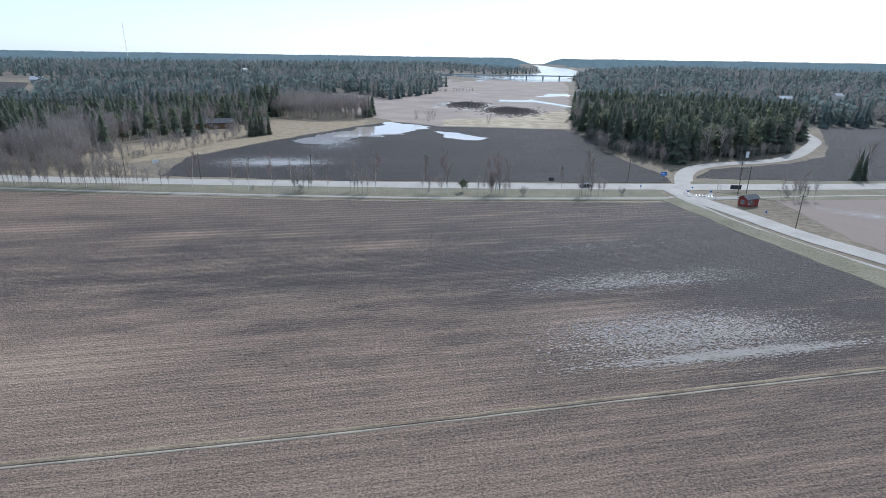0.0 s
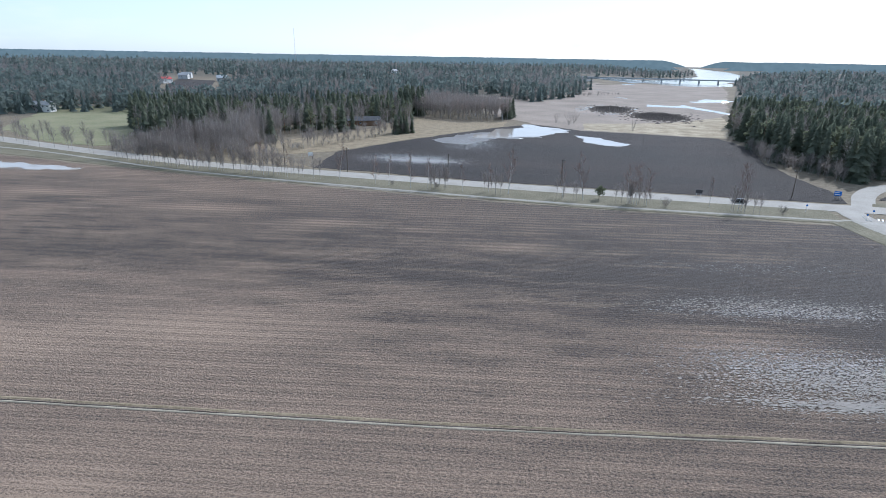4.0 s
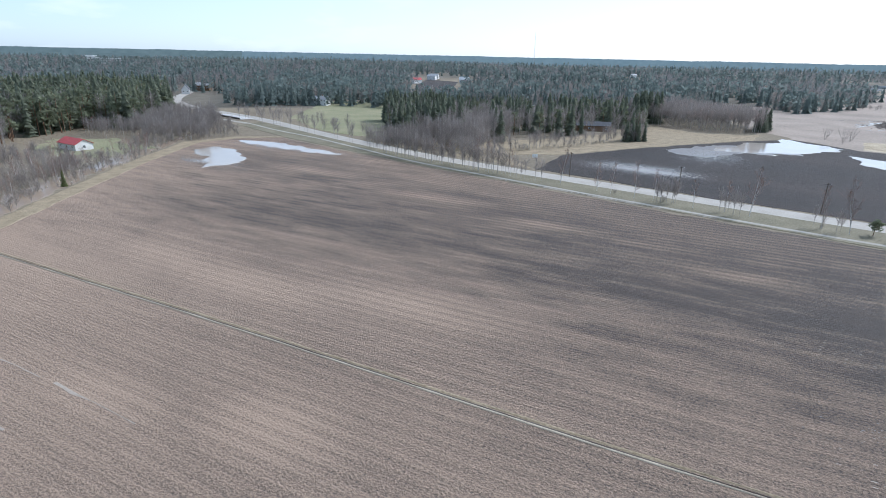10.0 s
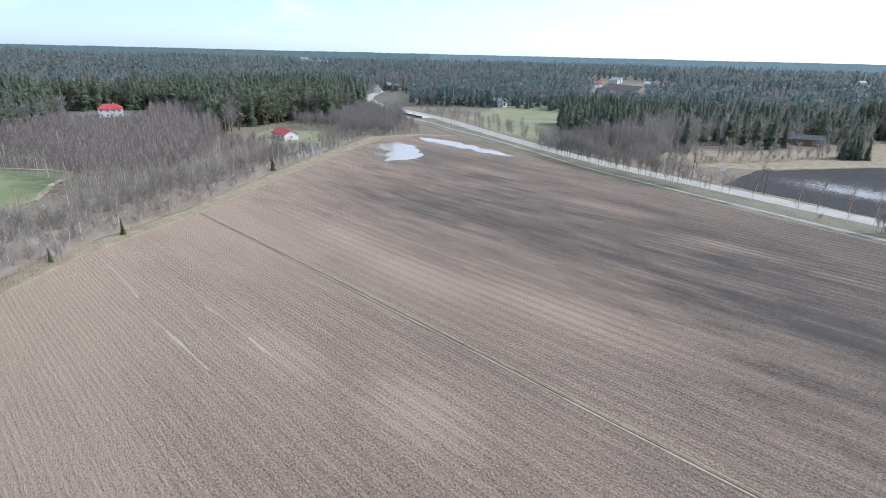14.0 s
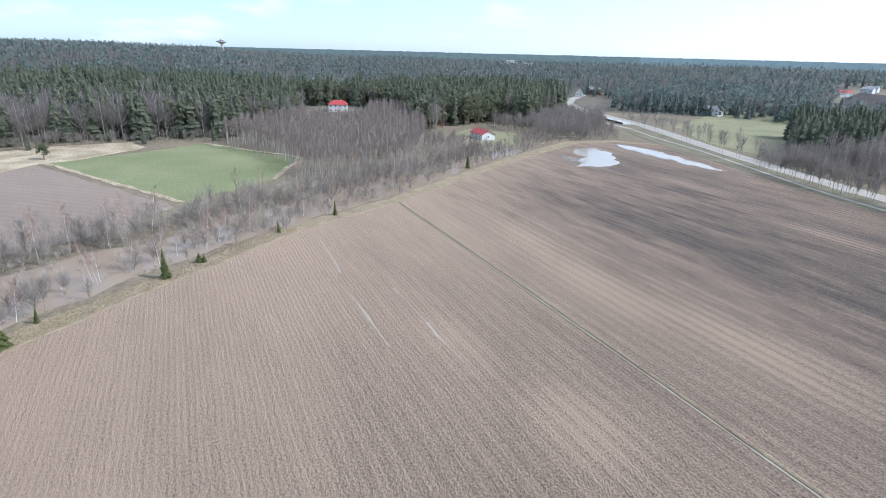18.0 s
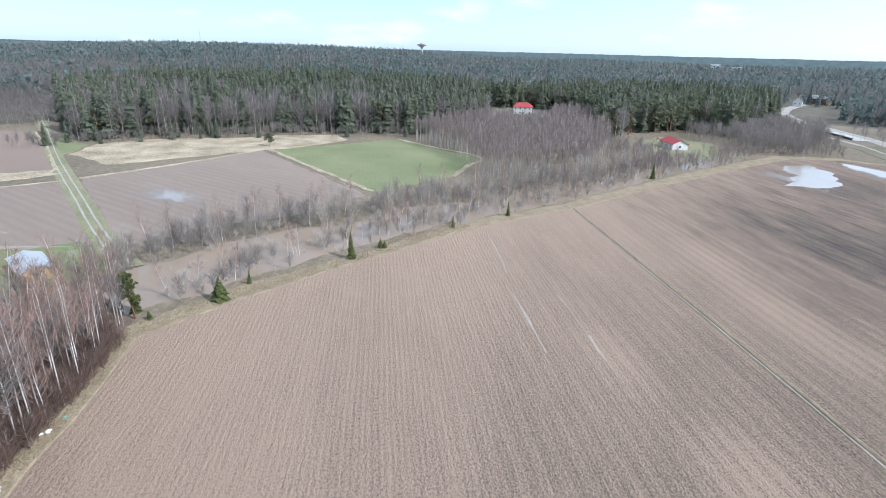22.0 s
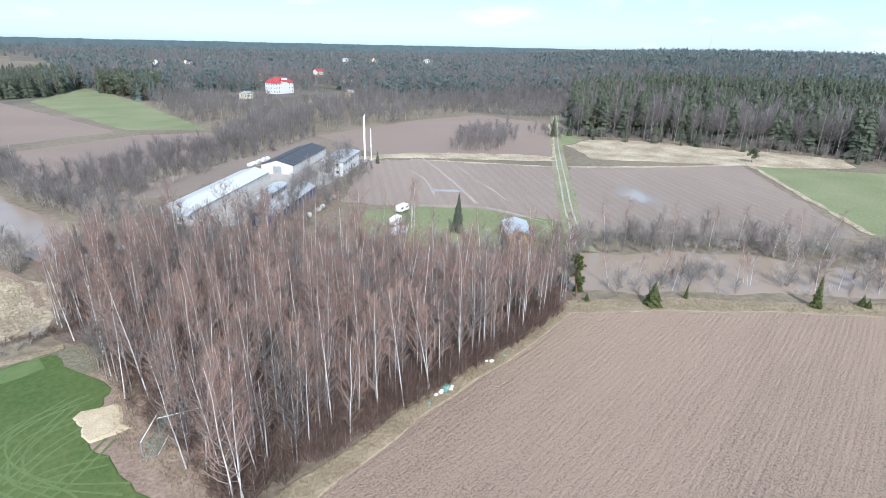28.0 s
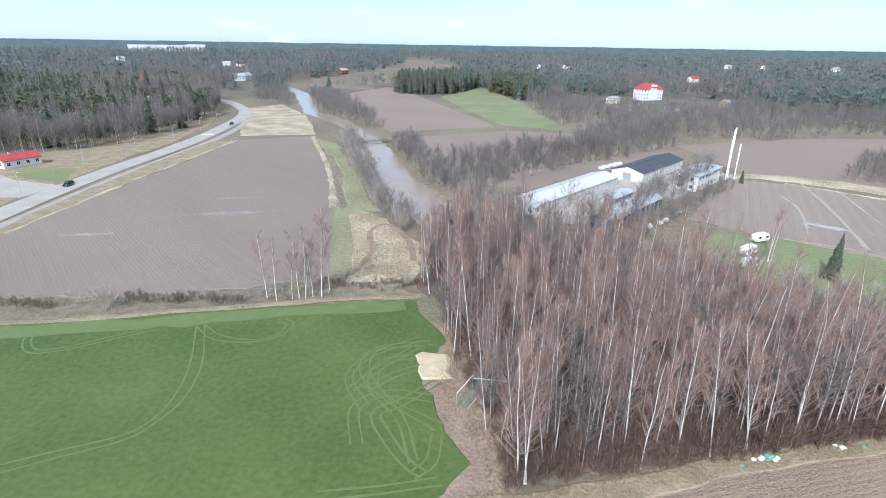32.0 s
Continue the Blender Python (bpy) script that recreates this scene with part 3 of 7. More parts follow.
def pine_shape(seed, h, w, clumps=26, leaf=0.55, bare=0.4):
    """A pine: bare lower trunk and an uneven crown of needle tufts on limbs."""
    rng = random.Random(seed)
    trunk, crown = Heap(), Heap()
    pts = [Vector((noise.noise((seed, i, 0)) * 0.3 * (i > 0), noise.noise((seed, i, 5)) * 0.3 * (i > 0), -0.1 + h * 0.92 * i / 5)) for i in range(6)]
    trunk.pipe(pts, [0.014 * h * (1 - 0.8 * i / 5) + 0.03 for i in range(6)], 6)
    for c in range(clumps):
        t = rng.uniform(bare, 1.0)
        k = min(4, int(t * 5))
        p = pts[k].lerp(pts[k + 1], t * 5 - k) if t < 1 else pts[5]
        reach = w / 2 * (1 - ((t - bare) / (1 - bare)) ** 1.6) ** 0.6 * rng.uniform(0.35, 1.0)
        q = p + swing(rng, 0.25, 1.0) * reach
        if c % 2 == 0 and reach > 0.4:
            trunk.pipe([p, p.lerp(q, 0.6) + Vector((0, 0, 0.1)), q], [0.05, 0.035, 0.02], 3)
        for n_ in range(16):
            d = Vector((rng.gauss(0, 1), rng.gauss(0, 1), rng.gauss(0, 0.6)))
            o = q + d * w * 0.065
            s = leaf * rng.uniform(0.7, 1.3)
            e = Vector((rng.uniform(-1, 1), rng.uniform(-1, 1), rng.uniform(-0.3, 0.9))).normalized() * s
            g = e.cross(Vector((rng.uniform(-1, 1), rng.uniform(-1, 1), rng.uniform(-1, 1)))).normalized() * s * 0.55
            crown.tri(o - g, o + g, o + e)
    return trunk, crown


# light versions for woods farther off, of unit height, material 0 = trunk, 1 = foliage or twigs
def far_spruce(seed, tiers=6, sides=8, w=0.27, stem=True):
    """A conifer of separate drooping boughs, ragged in outline."""
    rng = random.Random(seed)
    hp = Heap()
    if stem:
        hp.pipe([Vector((0, 0, -0.02)), Vector((0, 0, 0.3))], [0.013, 0.01], 3, 0)
    for i in range(tiers):
        t = 0.05 + 0.86 * i / (tiers - 1)
        r, rise = w / 2 * (1.0 - t) ** 0.72 + 0.012, 1.25 / tiers
        ph = rng.uniform(0, 6)
        for k in range(sides):
            q = r * rng.uniform(0.6, 1.3)
            a, half = ph + (k + rng.uniform(-0.3, 0.3)) * 6.2832 / sides, 3.9 / sides
            z = t - 0.25 * q + rng.uniform(-0.02, 0.02)
            lo = [(math.cos(a + g) * q, math.sin(a + g) * q, z + rng.uniform(-0.012, 0.012)) for g in (-half, half)]
            hp.tri((rng.uniform(-0.01, 0.01), rng.uniform(-0.01, 0.01), min(1.0, t + rise * rng.uniform(0.8, 1.2))), lo[0], lo[1], 1)
    return hp.arrays()


def far_pine(seed, w=0.34, bare=0.38, n=54, leaf=0.085, stem=True):
    rng = random.Random(seed)
    hp = Heap()
    if stem:
        hp.pipe([Vector((0, 0, -0.02)), Vector((0.01, 0, 0.5)), Vector((0, 0.01, 0.92))], [0.015, 0.011, 0.005], 3, 0)
    cl = [(rng.uniform(bare, 0.95), rng.uniform(0, 6.3)) for _ in range(9)]
    for k in range(n):
        t, a = rng.choice(cl)
        rr = w / 2 * (1 - ((t - bare) / (1 - bare)) ** 1.7) ** 0.5 * 0.62
        o = Vector((math.cos(a) * rr, math.sin(a) * rr, t)) + Vector((rng.gauss(0, 1), rng.gauss(0, 1), rng.gauss(0, 0.8))) * 0.042
        e = Vector((rng.uniform(-1, 1), rng.uniform(-1, 1), rng.uniform(-0.2, 1))).normalized() * leaf * rng.uniform(0.7, 1.3)
        g = e.cross(Vector((rng.uniform(-1, 1), rng.uniform(-1, 1), rng.uniform(-1, 1)))).normalized() * leaf * 0.6
        hp.tri(o - g, o + g, o + e, 1)
    return hp.arrays()


def far_bare(seed, w=0.34, bare=0.25, n=64, thick=0.011, trunk=0.010, low=False, stem=True):
    """A leafless tree: branches rise in a vase, widest about two thirds up."""
    rng = random.Random(seed)
    hp = Heap()
    if stem:
        hp.pipe([Vector((0, 0, -0.02)), Vector((0.012 * rng.uniform(-1, 1), 0.012, 0.5)), Vector((0, 0, 0.97))], [trunk, trunk * 0.75, 0.003], 3, 0)
    for k in range(n):
        u = rng.random() ** 0.85
        t = bare + (0.94 - bare) * u
        d = swing(rng, rng.uniform(0.55, 1.9), 1.0)
        ln = w * (0.34 + 0.5 * math.sin(3.1416 * min(1.0, 0.16 + 0.84 * u))) * rng.uniform(0.5, 1.15)
        p = Vector((0, 0, t * (0.7 if low else 0.86)))
        q = p + d * ln * rng.uniform(0.35, 0.75)
        hp.sliver(p, d, ln, thick * 1.1, rng, 1)
        hp.sliver(q, (d + swing(rng, 0.8, 1)).normalized(), ln * rng.uniform(0.35, 0.7), thick * 0.75, rng, 1)
    return hp.arrays()


def grow(name, places, protos, mats, label, category="trees", rng=None, squash=(0.85, 1.2)):
    """Merges trees of the given light shapes at (x, y, height) into one object; mats: for each proto the indices of its trunk and crown material."""
    vs, fs, ms, base = [], [], [], 0
    for x, y, h, k in places:
        v, f, m = protos[k][0]
        a, q = rng.uniform(0, 6.2832), h * rng.uniform(*squash)
        c, s = math.cos(a), math.sin(a)
        w = np.empty_like(v)
        w[:, 0], w[:, 1] = (v[:, 0] * c - v[:, 1] * s) * q + x, (v[:, 0] * s + v[:, 1] * c) * q + y
        w[:, 2] = v[:, 2] * h + land(x, y)
        vs.append(w)
        fs.append(f + base)
        ms.append(np.where(m == 0, protos[k][1], protos[k][2]))
        base += len(v)
    if not vs:
        return None
    return tagged(solid(name, np.concatenate(vs), np.concatenate(fs), mats, np.concatenate(ms)), label, category, kind="stuff")


WOOD_MATS = ["grey_bark", "pine_bark", "birch_bark", "spruce_needles", "pine_needles", "far_twig", "plum_twig", "grey_twig", "far_bark", "dim_twig", "brush_twig", "hazed_needles"]
KINDS = {
    "spruce": [(far_spruce(s, 16, 8, w), 0, 3) for s, w in ((1, 0.34), (2, 0.4), (3, 0.3), (71, 0.37))],
    "pine": [(far_pine(s, 0.42, 0.28, 76, 0.085), 1, 4) for s in (4, 5, 6)],
    "birch": [(far_bare(s, 0.44, 0.3, 74, 0.0075, 0.0075), 8, 5) for s in (7, 8, 9)],
    "alder": [(far_bare(s, 0.7, 0.1, 76, 0.0105, 0.010), 0, 5) for s in (10, 11)],
    "plum": [(far_bare(s, 0.27, 0.5, 60, 0.008, 0.0095), 8, 6) for s in (12, 13, 14)],
    "bush": [(far_bare(s, 1.0, 0.03, 70, 0.015, 0.014, True), 0, 7) for s in (15, 16)],
    "brush": [(far_bare(s, 0.85, 0.03, 56, 0.016, 0.01, True), 0, 10) for s in (17, 18, 19)],
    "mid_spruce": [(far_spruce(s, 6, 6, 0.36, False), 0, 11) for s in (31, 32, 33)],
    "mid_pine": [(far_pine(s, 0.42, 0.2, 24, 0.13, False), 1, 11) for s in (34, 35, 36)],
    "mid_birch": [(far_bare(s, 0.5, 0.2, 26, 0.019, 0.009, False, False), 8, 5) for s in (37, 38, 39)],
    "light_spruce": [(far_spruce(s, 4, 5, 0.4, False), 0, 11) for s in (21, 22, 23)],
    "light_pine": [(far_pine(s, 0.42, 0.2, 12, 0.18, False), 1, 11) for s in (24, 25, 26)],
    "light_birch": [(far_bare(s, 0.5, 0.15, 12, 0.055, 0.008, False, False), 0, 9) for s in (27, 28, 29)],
}
PROTOS, SLOT = [], {}
for k_, v_ in KINDS.items():
    SLOT[k_] = list(range(len(PROTOS), len(PROTOS) + len(v_)))
    PROTOS += v_


def stand(kinds, shares, x, y, rng):
    """Picks a kind so that like trees stand together."""
    n = noise.noise((x * 0.005, y * 0.005, 4.0)) + 0.7 * noise.noise((x * 0.03, y * 0.03, 8.0))
    w = [s * (math.exp(1.7 * n) if ("spruce" in k or "pine" in k) else math.exp(-1.7 * n)) for k, s in zip(kinds, shares)]
    return rng.choices(kinds, w)[0]


def wood(name, poly, spacing, mix, heights, label, seed, avoid=(), keep=1.0, category="trees", floor=False):
    """A wood of many trees inside a polygon. mix: {kind: share}; floor: lays a forest floor under it."""
    rng = random.Random(seed)
    if floor:
        patch("forest_ground", poly, -0.235, "forest_floor", "brown mossy floor under the trees", "ground", ragged=2.0, step=8)
    kinds, shares = list(mix), list(mix.values())
    places = []
    for x, y in scatter(poly, spacing, rng, keep, avoid):
        k = stand(kinds, shares, x, y, rng)
        hh = rng.uniform(*heights) * (0.72 if k == "alder" else 0.3 if k == "bush" else 1.18 if k == "spruce" else 1.0)
        places.append((x, y, hh, rng.choice(SLOT[k])))
    return grow(name, places, PROTOS, WOOD_MATS, label, category, rng)


def wedge(a0, a1, r0, r1, n=8):
    """A polygon between two bearings and two distances."""
    p = [(-math.sin(radians(a0 + (a1 - a0) * i / n)) * r0, math.cos(radians(a0 + (a1 - a0) * i / n)) * r0) for i in range(n + 1)]
    return p + [(-math.sin(radians(a1 + (a0 - a1) * i / n)) * r1, math.cos(radians(a1 + (a0 - a1) * i / n)) * r1) for i in range(n + 1)]


def far_woods(name, a0, a1, r0, r1, mix, label, seed, avoid=(), heights=(14, 20)):
    """Woods towards the horizon: trees stand on rings whose spacing grows with distance."""
    rng = random.Random(seed)
    kinds, shares = list(mix), list(mix.values())
    places, r = [], r0
    while r < r1:
        step = math.degrees((5.2 + 0.0032 * (r - 500)) / r)
        deep = 10 + 0.033 * (r - 500)
        a = a0 + rng.random() * step
        while a < a1:
            rr, aa = r + rng.uniform(-0.5, 0.5) * deep, radians(a + rng.uniform(-0.45, 0.45) * step)
            x, y = -math.sin(aa) * rr, math.cos(aa) * rr
            if not any(inside(x, y, p) for p in avoid):
                k = stand(kinds, shares, x, y, rng)
                if rr < 800:
                    k = k.replace("light", "mid")
                big = 1 + 0.2 * smoothstep(1500, 4000, rr)
                places.append((x, y, rng.uniform(*heights) * big * (0.97 if "birch" in k else 1), rng.choice(SLOT[k])))
            a += step
        r += deep
    return grow(name, places, PROTOS, WOOD_MATS, label, "forest", rng, (0.9, 1.3))


# ---- the land ----
def ground_sheet():
    bm = bmesh.new()
    radii = [0, 60, 120, 200, 300, 400, 500, 600, 700, 820, 960, 1120, 1300, 1500, 1750, 2050, 2400, 2800, 3300, 3900, 4900]
    n = 120
    rows = []
    for r in radii[1:]:
        rows.append([bm.verts.new((-math.sin(k * 6.2832 / n) * r, math.cos(k * 6.2832 / n) * r, land(-math.sin(k * 6.2832 / n) * r, math.cos(k * 6.2832 / n) * r) - 0.12)) for k in range(n)])
    c = bm.verts.new((0, 0, -0.12))
    for k in range(n):
        bm.faces.new((c, rows[0][k], rows[0][(k + 1) % n]))
        for a, b in zip(rows, rows[1:]):
            f = bm.faces.new((a[k], b[k], b[(k + 1) % n], a[(k + 1) % n]))
            c_ = f.calc_center_median()
            if c_.length > 520 and not any(inside(c_.x, c_.y, q) for q in OPEN_LAND):
                f.material_index = 1
    return tagged(part("ground", bm, ["scrubland", "forest_floor"]), "open ground of dry grass and scrub reaching the wooded hills", "ground", kind="structure")


BAY = [(-95, 560), (-30, 690), (-10, 900), (-40, 1180), (-120, 1330), (100, 1480), (270, 1860), (385, 2700), (450, 3200), (530, 3920), (585, 3920), (590, 3300), (565, 2700), (500, 2150), (350, 1540), (260, 1250), (215, 1000), (150, 640), (100, 470), (76, 376), (-8, 378), (-70, 450)]
VALLEY = [(130, -560), (40, -660), (-40, -760), (-60, -1150), (-20, -1500), (60, -1500), (90, -1100), (160, -760), (190, -650)]
FARMS = [(-395, 425), (-345, 455), (-409, 545), (-500, 680), (-540, 830), (-590, 900), (-780, 920), (-730, 790), (-600, 690), (-580, 640), (-448, 498)]
FAR_FIELD = [(-470, 720), (-300, 770), (-300, 870), (-420, 860), (-520, 800)]
GABLE_YARD = [(-378, 192), (-600, 268), (-640, 320), (-570, 330), (-500, 290), (-378, 216)]
VILLA_VIEW = [(-340, 0), (-470, -18), (-480, 50), (-340, 32)]
OPEN_LAND = [BAY, VALLEY, FARMS, FAR_FIELD]
ground_sheet()

MAIN_FIELD = [(76, 179), (0, 174), (-74, 173), (-152, 175), (-224, 180), (-262, 184), (-276, 167), (-277, 142), (-238, 97), (-194, 53), (-167, 26), (-141, -5), (-111, -29), (-94, -44), (-73, -56), (-52, -51), (-30, -47), (-14, -42), (6, -38), (130, -40), (112, 80)]
NORTH_FIELD = [(-113, 206), (-121, 244), (-100, 299), (-62, 378), (-42, 402), (-8, 379), (75, 373), (85, 333), (79, 290), (83, 250), (88, 226), (86, 210), (20, 206), (-50, 204)]
EAST_FIELD = [(112, 184), (158, 190), (330, 205), (330, 60), (124, 90), (108, 140)]
NE_FIELD = [(99, 220), (115, 240), (160, 258), (190, 280), (212, 312), (240, 360), (272, 416), (330, 414), (420, 330), (330, 225), (179, 219)]
FIELD_A = [(-173, -143), (-240, -106), (-170, -41), (-143, -56), (-130, -74), (-112, -86)]
GREEN_FIELD = [(-242, -102), (-288, -51), (-244, -7), (-203, -16), (-175, -40)]
FIELD_B = [(-127, -189), (-168, -146), (-112, -93), (-104, -118), (-88, -130), (-72, -146), (-110, -196)]
FIELD_C = [(-122, -203), (-120, -268), (-168, -285), (-205, -296), (-259, -299), (-265, -236), (-183, -160), (-150, -188)]
FIELD_D = [(106, -128), (102, -184), (95, -270), (61, -284), (38, -205), (27, -152), (18, -103), (49, -95), (79, -92), (120, -90)]
FIELD_G = [(92, -517), (51, -640), (12, -520), (-37, -330), (24, -302), (45, -373)]
FIELD_G2 = [(23, -281), (-45, -312), (-90, -300), (-62, -250), (-9, -212), (4, -226)]
GREEN_G = [(-6, -520), (-52, -640), (-66, -560), (-73, -480), (-78, -314), (-42, -335)]
SPORTS = [(120, -80), (71, -82), (46, -86), (17, -91), (3, -93), (-1, -78), (1, -65), (-4, -50), (4, -40), (130, -42)]
RIVER = [(-330, 178), (-280, 130), (-225, 69), (-179, 28), (-151, -2), (-130, -24), (-113, -39), (-101, -48), (-85, -59), (-66, -78), (-40, -102), (-10, -128), (4, -138), (14, -166), (22, -207), (33, -272), (60, -335), (90, -386), (133, -542), (180, -640),
         (168, -644), (121, -545), (80, -390), (50, -340), (25, -272), (6, -190), (-5, -158), (-12, -146), (-34, -126), (-56, -108), (-78, -90), (-100, -74), (-116, -66), (-131, -52), (-139, -36), (-157, -25), (-171, -2), (-204, 32), (-249, 82), (-292, 136), (-338, 186)]
WOOD = [(-74, -59), (-84, -66), (-62, -82), (-38, -105), (-8, -130), (1, -120), (3, -105), (0, -92), (-2, -81), (-5, -62), (-9, -48), (-35, -51), (-55, -54)]

patch("field_1", MAIN_FIELD, 0.0, "field_soil", "large tilled clay field with drill rows, damp in places")
patch("field_2", NORTH_FIELD, 0.0, "dark_soil", "dark wet ploughed field with standing water")
patch("field_3", EAST_FIELD, 0.0, "pale_soil", "bare pale field beside the road")
patch("field_4", NE_FIELD, 0.0, "dark_soil", "dark ploughed field below the wooded hill")
patch("field_5", FIELD_A, 0.0, "pale_soil_cross", "pale tilled field across the river")
patch("field_6", FIELD_B, 0.0, "pale_soil_cross", "pale tilled field beside the gravel track")
patch("field_7", FIELD_C, 0.0, "brown_soil", "pale tilled field with a copse of bare trees")
patch("field_8", FIELD_D, 0.0, "pale_soil", "pale tilled field between the road and the river")
patch("field_9", FIELD_G, 0.0, "brown_soil", "brown tilled field on a gentle slope")
patch("field_10", FIELD_G2, 0.0, "brown_soil", "brown tilled field beside the river trees")
patch("field_12", [(-443, 502), (-409, 545), (-524, 680), (-600, 790), (-680, 800), (-573, 647)], -0.02, "dark_soil", "dark ploughed slope below distant farm halls")
patch("field_13", [(-440, 735), (-310, 775), (-310, 850), (-430, 840)], -0.02, "pale_soil", "distant brown field between woods")
patch("meadow_1", GREEN_FIELD, 0.0, "green_grass", "short green winter crop", "field")
patch("meadow_2", GREEN_G, 0.0, "green_grass", "green slope below the dark spruces", "field")
patch("sports_field", SPORTS, -0.01, "sports_turf", "green sports turf with curved tyre marks", "sports field", ragged=0.9, step=1.2)
patch("grass_1", [(-145, 226), (-123, 247), (-101, 302), (-62, 381), (-63, 412), (-96, 390), (-141, 417), (-150, 380), (-138, 340), (-156, 285), (-176, 258), (-215, 236), (-200, 208), (-115, 206)], -0.03, "bank_grass", "strip of dry yellow grass beside the field", "grass")
patch("grass_2", [(-6, 384), (-9, 424), (30, 440), (65, 466), (104, 522), (100, 470), (80, 376)], -0.03, "dry_grass", "pale dry grass at the edge of the reeds", "grass")
patch("reeds", [(-125, 640), (-62, 760), (-20, 850), (-10, 1150), (230, 1240), (200, 1000), (130, 640), (104, 520), (76, 376), (-8, 380), (-42, 404), (-76, 450), (-100, 520)], -0.05, "reed_bed", "flat brown reed bed running to the bay", "reeds", ragged=3, step=12)
patch("grass_3", [(-214, -179), (-197, -150), (-239, -108), (-253, -92), (-280, -76), (-298, -90), (-292, -110), (-272, -133), (-257, -171), (-240, -186)], -0.02, "dry_grass", "strip of bleached dry grass below the spruces", "grass")
patch("grass_12", [(-431, -92), (-449, -68), (-360, -12), (-316, -9), (-354, -35)], 0.02, "dry_grass", "tan dry grass at the corner of the green field", "grass", ragged=2.0)
patch("grass_4", [(-256, -222), (-236, -188), (-212, -180), (-232, -206)], 0.0, "green_grass", "small green lawn beside the track", "grass")
patch("grass_5", [(-103, -119), (-112, -96), (-106, -85), (-97, -77), (-72, -98), (-62, -118), (-72, -134), (-88, -128)], 0.0, "green_grass", "green yard among the sheds and caravans", "grass", ragged=1.5)
patch("grass_6", [(138, -404), (118, -437), (84, -370), (62, -290), (99, -284)], -0.02, "dry_grass", "pale dry grass beside the curving road", "grass")
patch("grass_7", [(27, -153), (16, -148), (0, -118), (3, -101), (17, -101)], -0.02, "dry_grass", "patch of flattened dry grass beside the river", "grass", ragged=1.5)
patch("grass_8", [(62, -280), (46, -262), (16, -152), (24, -149), (37, -216), (54, -262)], 0.02, "paddock_grass", "green-brown field margin along the river", "grass")
patch("grass_9", [(-262, 96), (-284, 80), (-312, 76), (-335, 96), (-322, 118), (-300, 112), (-280, 122)], -0.02, "paddock_grass", "rough green yard round the barn", "grass", ragged=5)
patch("grass_10", [(-258, 216), (-226, 226), (-284, 287), (-389, 416), (-436, 362), (-345, 252), (-300, 228)], -0.02, "paddock_grass", "green paddocks beside the main road", "grass", ragged=2)
patch("bank_1", [(-262, 188), (-282, 168), (-283, 138), (-243, 93), (-198, 48), (-170, 22), (-144, -9), (-113, -33), (-96, -48), (-76, -60), (-71.5, -57), (-93.5, -43), (-111.5, -28.5), (-141.5, -4), (-167.5, 27), (-194.5, 54), (-238, 98), (-276, 143), (-275, 165)], 0.03, "bank_grass", "narrow dry grass bank between field and river", "grass", ragged=0.5)
patch("bank_2", [(-76, -60), (-55, -54.5), (-35, -50.8), (-13, -45.5), (-4, -45), (-3, -41.5), (-14, -42), (-35, -48), (-55, -51.8), (-72, -56)], 0.035, "bank_grass", "pale grass margin between wood and field", "grass", ragged=0.5)
patch("wood_floor", WOOD, -0.12, "leaf_litter", "brown leaf litter under the birches", "ground", ragged=1.5)
patch("flood_bank", [(-262, 118), (-300, 150), (-330, 170), (-300, 100), (-252, 62), (-205, 20), (-165, -18), (-135, -70), (-90, -110), (-45, -130), (-84, -56), (-116, -32), (-150, 2), (-200, 55)], -0.17, "leaf_litter", "flattened brown grass on the flooded river bank", "ground", ragged=3)
patch("river", RIVER, -0.13, "flood_water", "brown flooded river between bare trees", "water", ragged=1.2)
patch("bay", [(32, 1195), (236, 1275), (329, 1540), (470, 2150), (540, 2700), (565, 3300), (570, 3900), (540, 3900), (470, 3200), (400, 2700), (286, 1872), (120, 1440), (-30, 1330), (-60, 1230)], -0.04, "bay_water", "bright bay water narrowing between wooded shores", "water", ragged=6, step=40)

for i_, (p_, lab_) in enumerate((([(-10, 905), (34, 925), (66, 912), (64, 903), (30, 908)], "narrow water channel through the reeds"), ([(20, 742), (38, 740), (62, 727), (94, 640), (120, 560), (112, 556), (84, 622), (56, 714), (34, 728)], "bright drainage channel in the reed bed"), ([(40, 796), (84, 796), (110, 784), (170, 740), (168, 730), (106, 772), (82, 782), (48, 786)], "drainage channel along the reed bank"))):
    patch("channel_%d" % (i_ + 1), p_, -0.02, "bay_water", lab_, "water", ragged=1.5)
for i_, p_ in enumerate(([(43, 1142), (274, 1333), (250, 1205), (140, 1120), (38, 1042)], [(92, 753), (155, 768), (150, 724), (109, 698), (89, 719)], [(52, 640), (93, 631), (96, 609), (51, 615)])):
    patch("channel_%d" % (i_ + 4), p_, -0.02, "bay_water", "bright strip of water between the reed banks", "water", ragged=1.5)
patch("lawn_villa", [(-190, -446), (-152, -438), (-150, -422), (-180, -414), (-200, -428)], -0.02, "green_grass", "green lawn below the white villa", "lawn", ragged=2.5)
patch("lawn_slope", [(-262, -440), (-292, -462), (-318, -450), (-300, -426), (-270, -424)], -0.02, "green_grass", "green lawn on the wooded slope", "lawn", ragged=2.5)
patch("lawn", [(149, -191), (153, -203), (133, -202), (124, -181), (140, -185)], 0.0, "green_grass", "green lawn in front of the white house", "lawn", ragged=0.5)
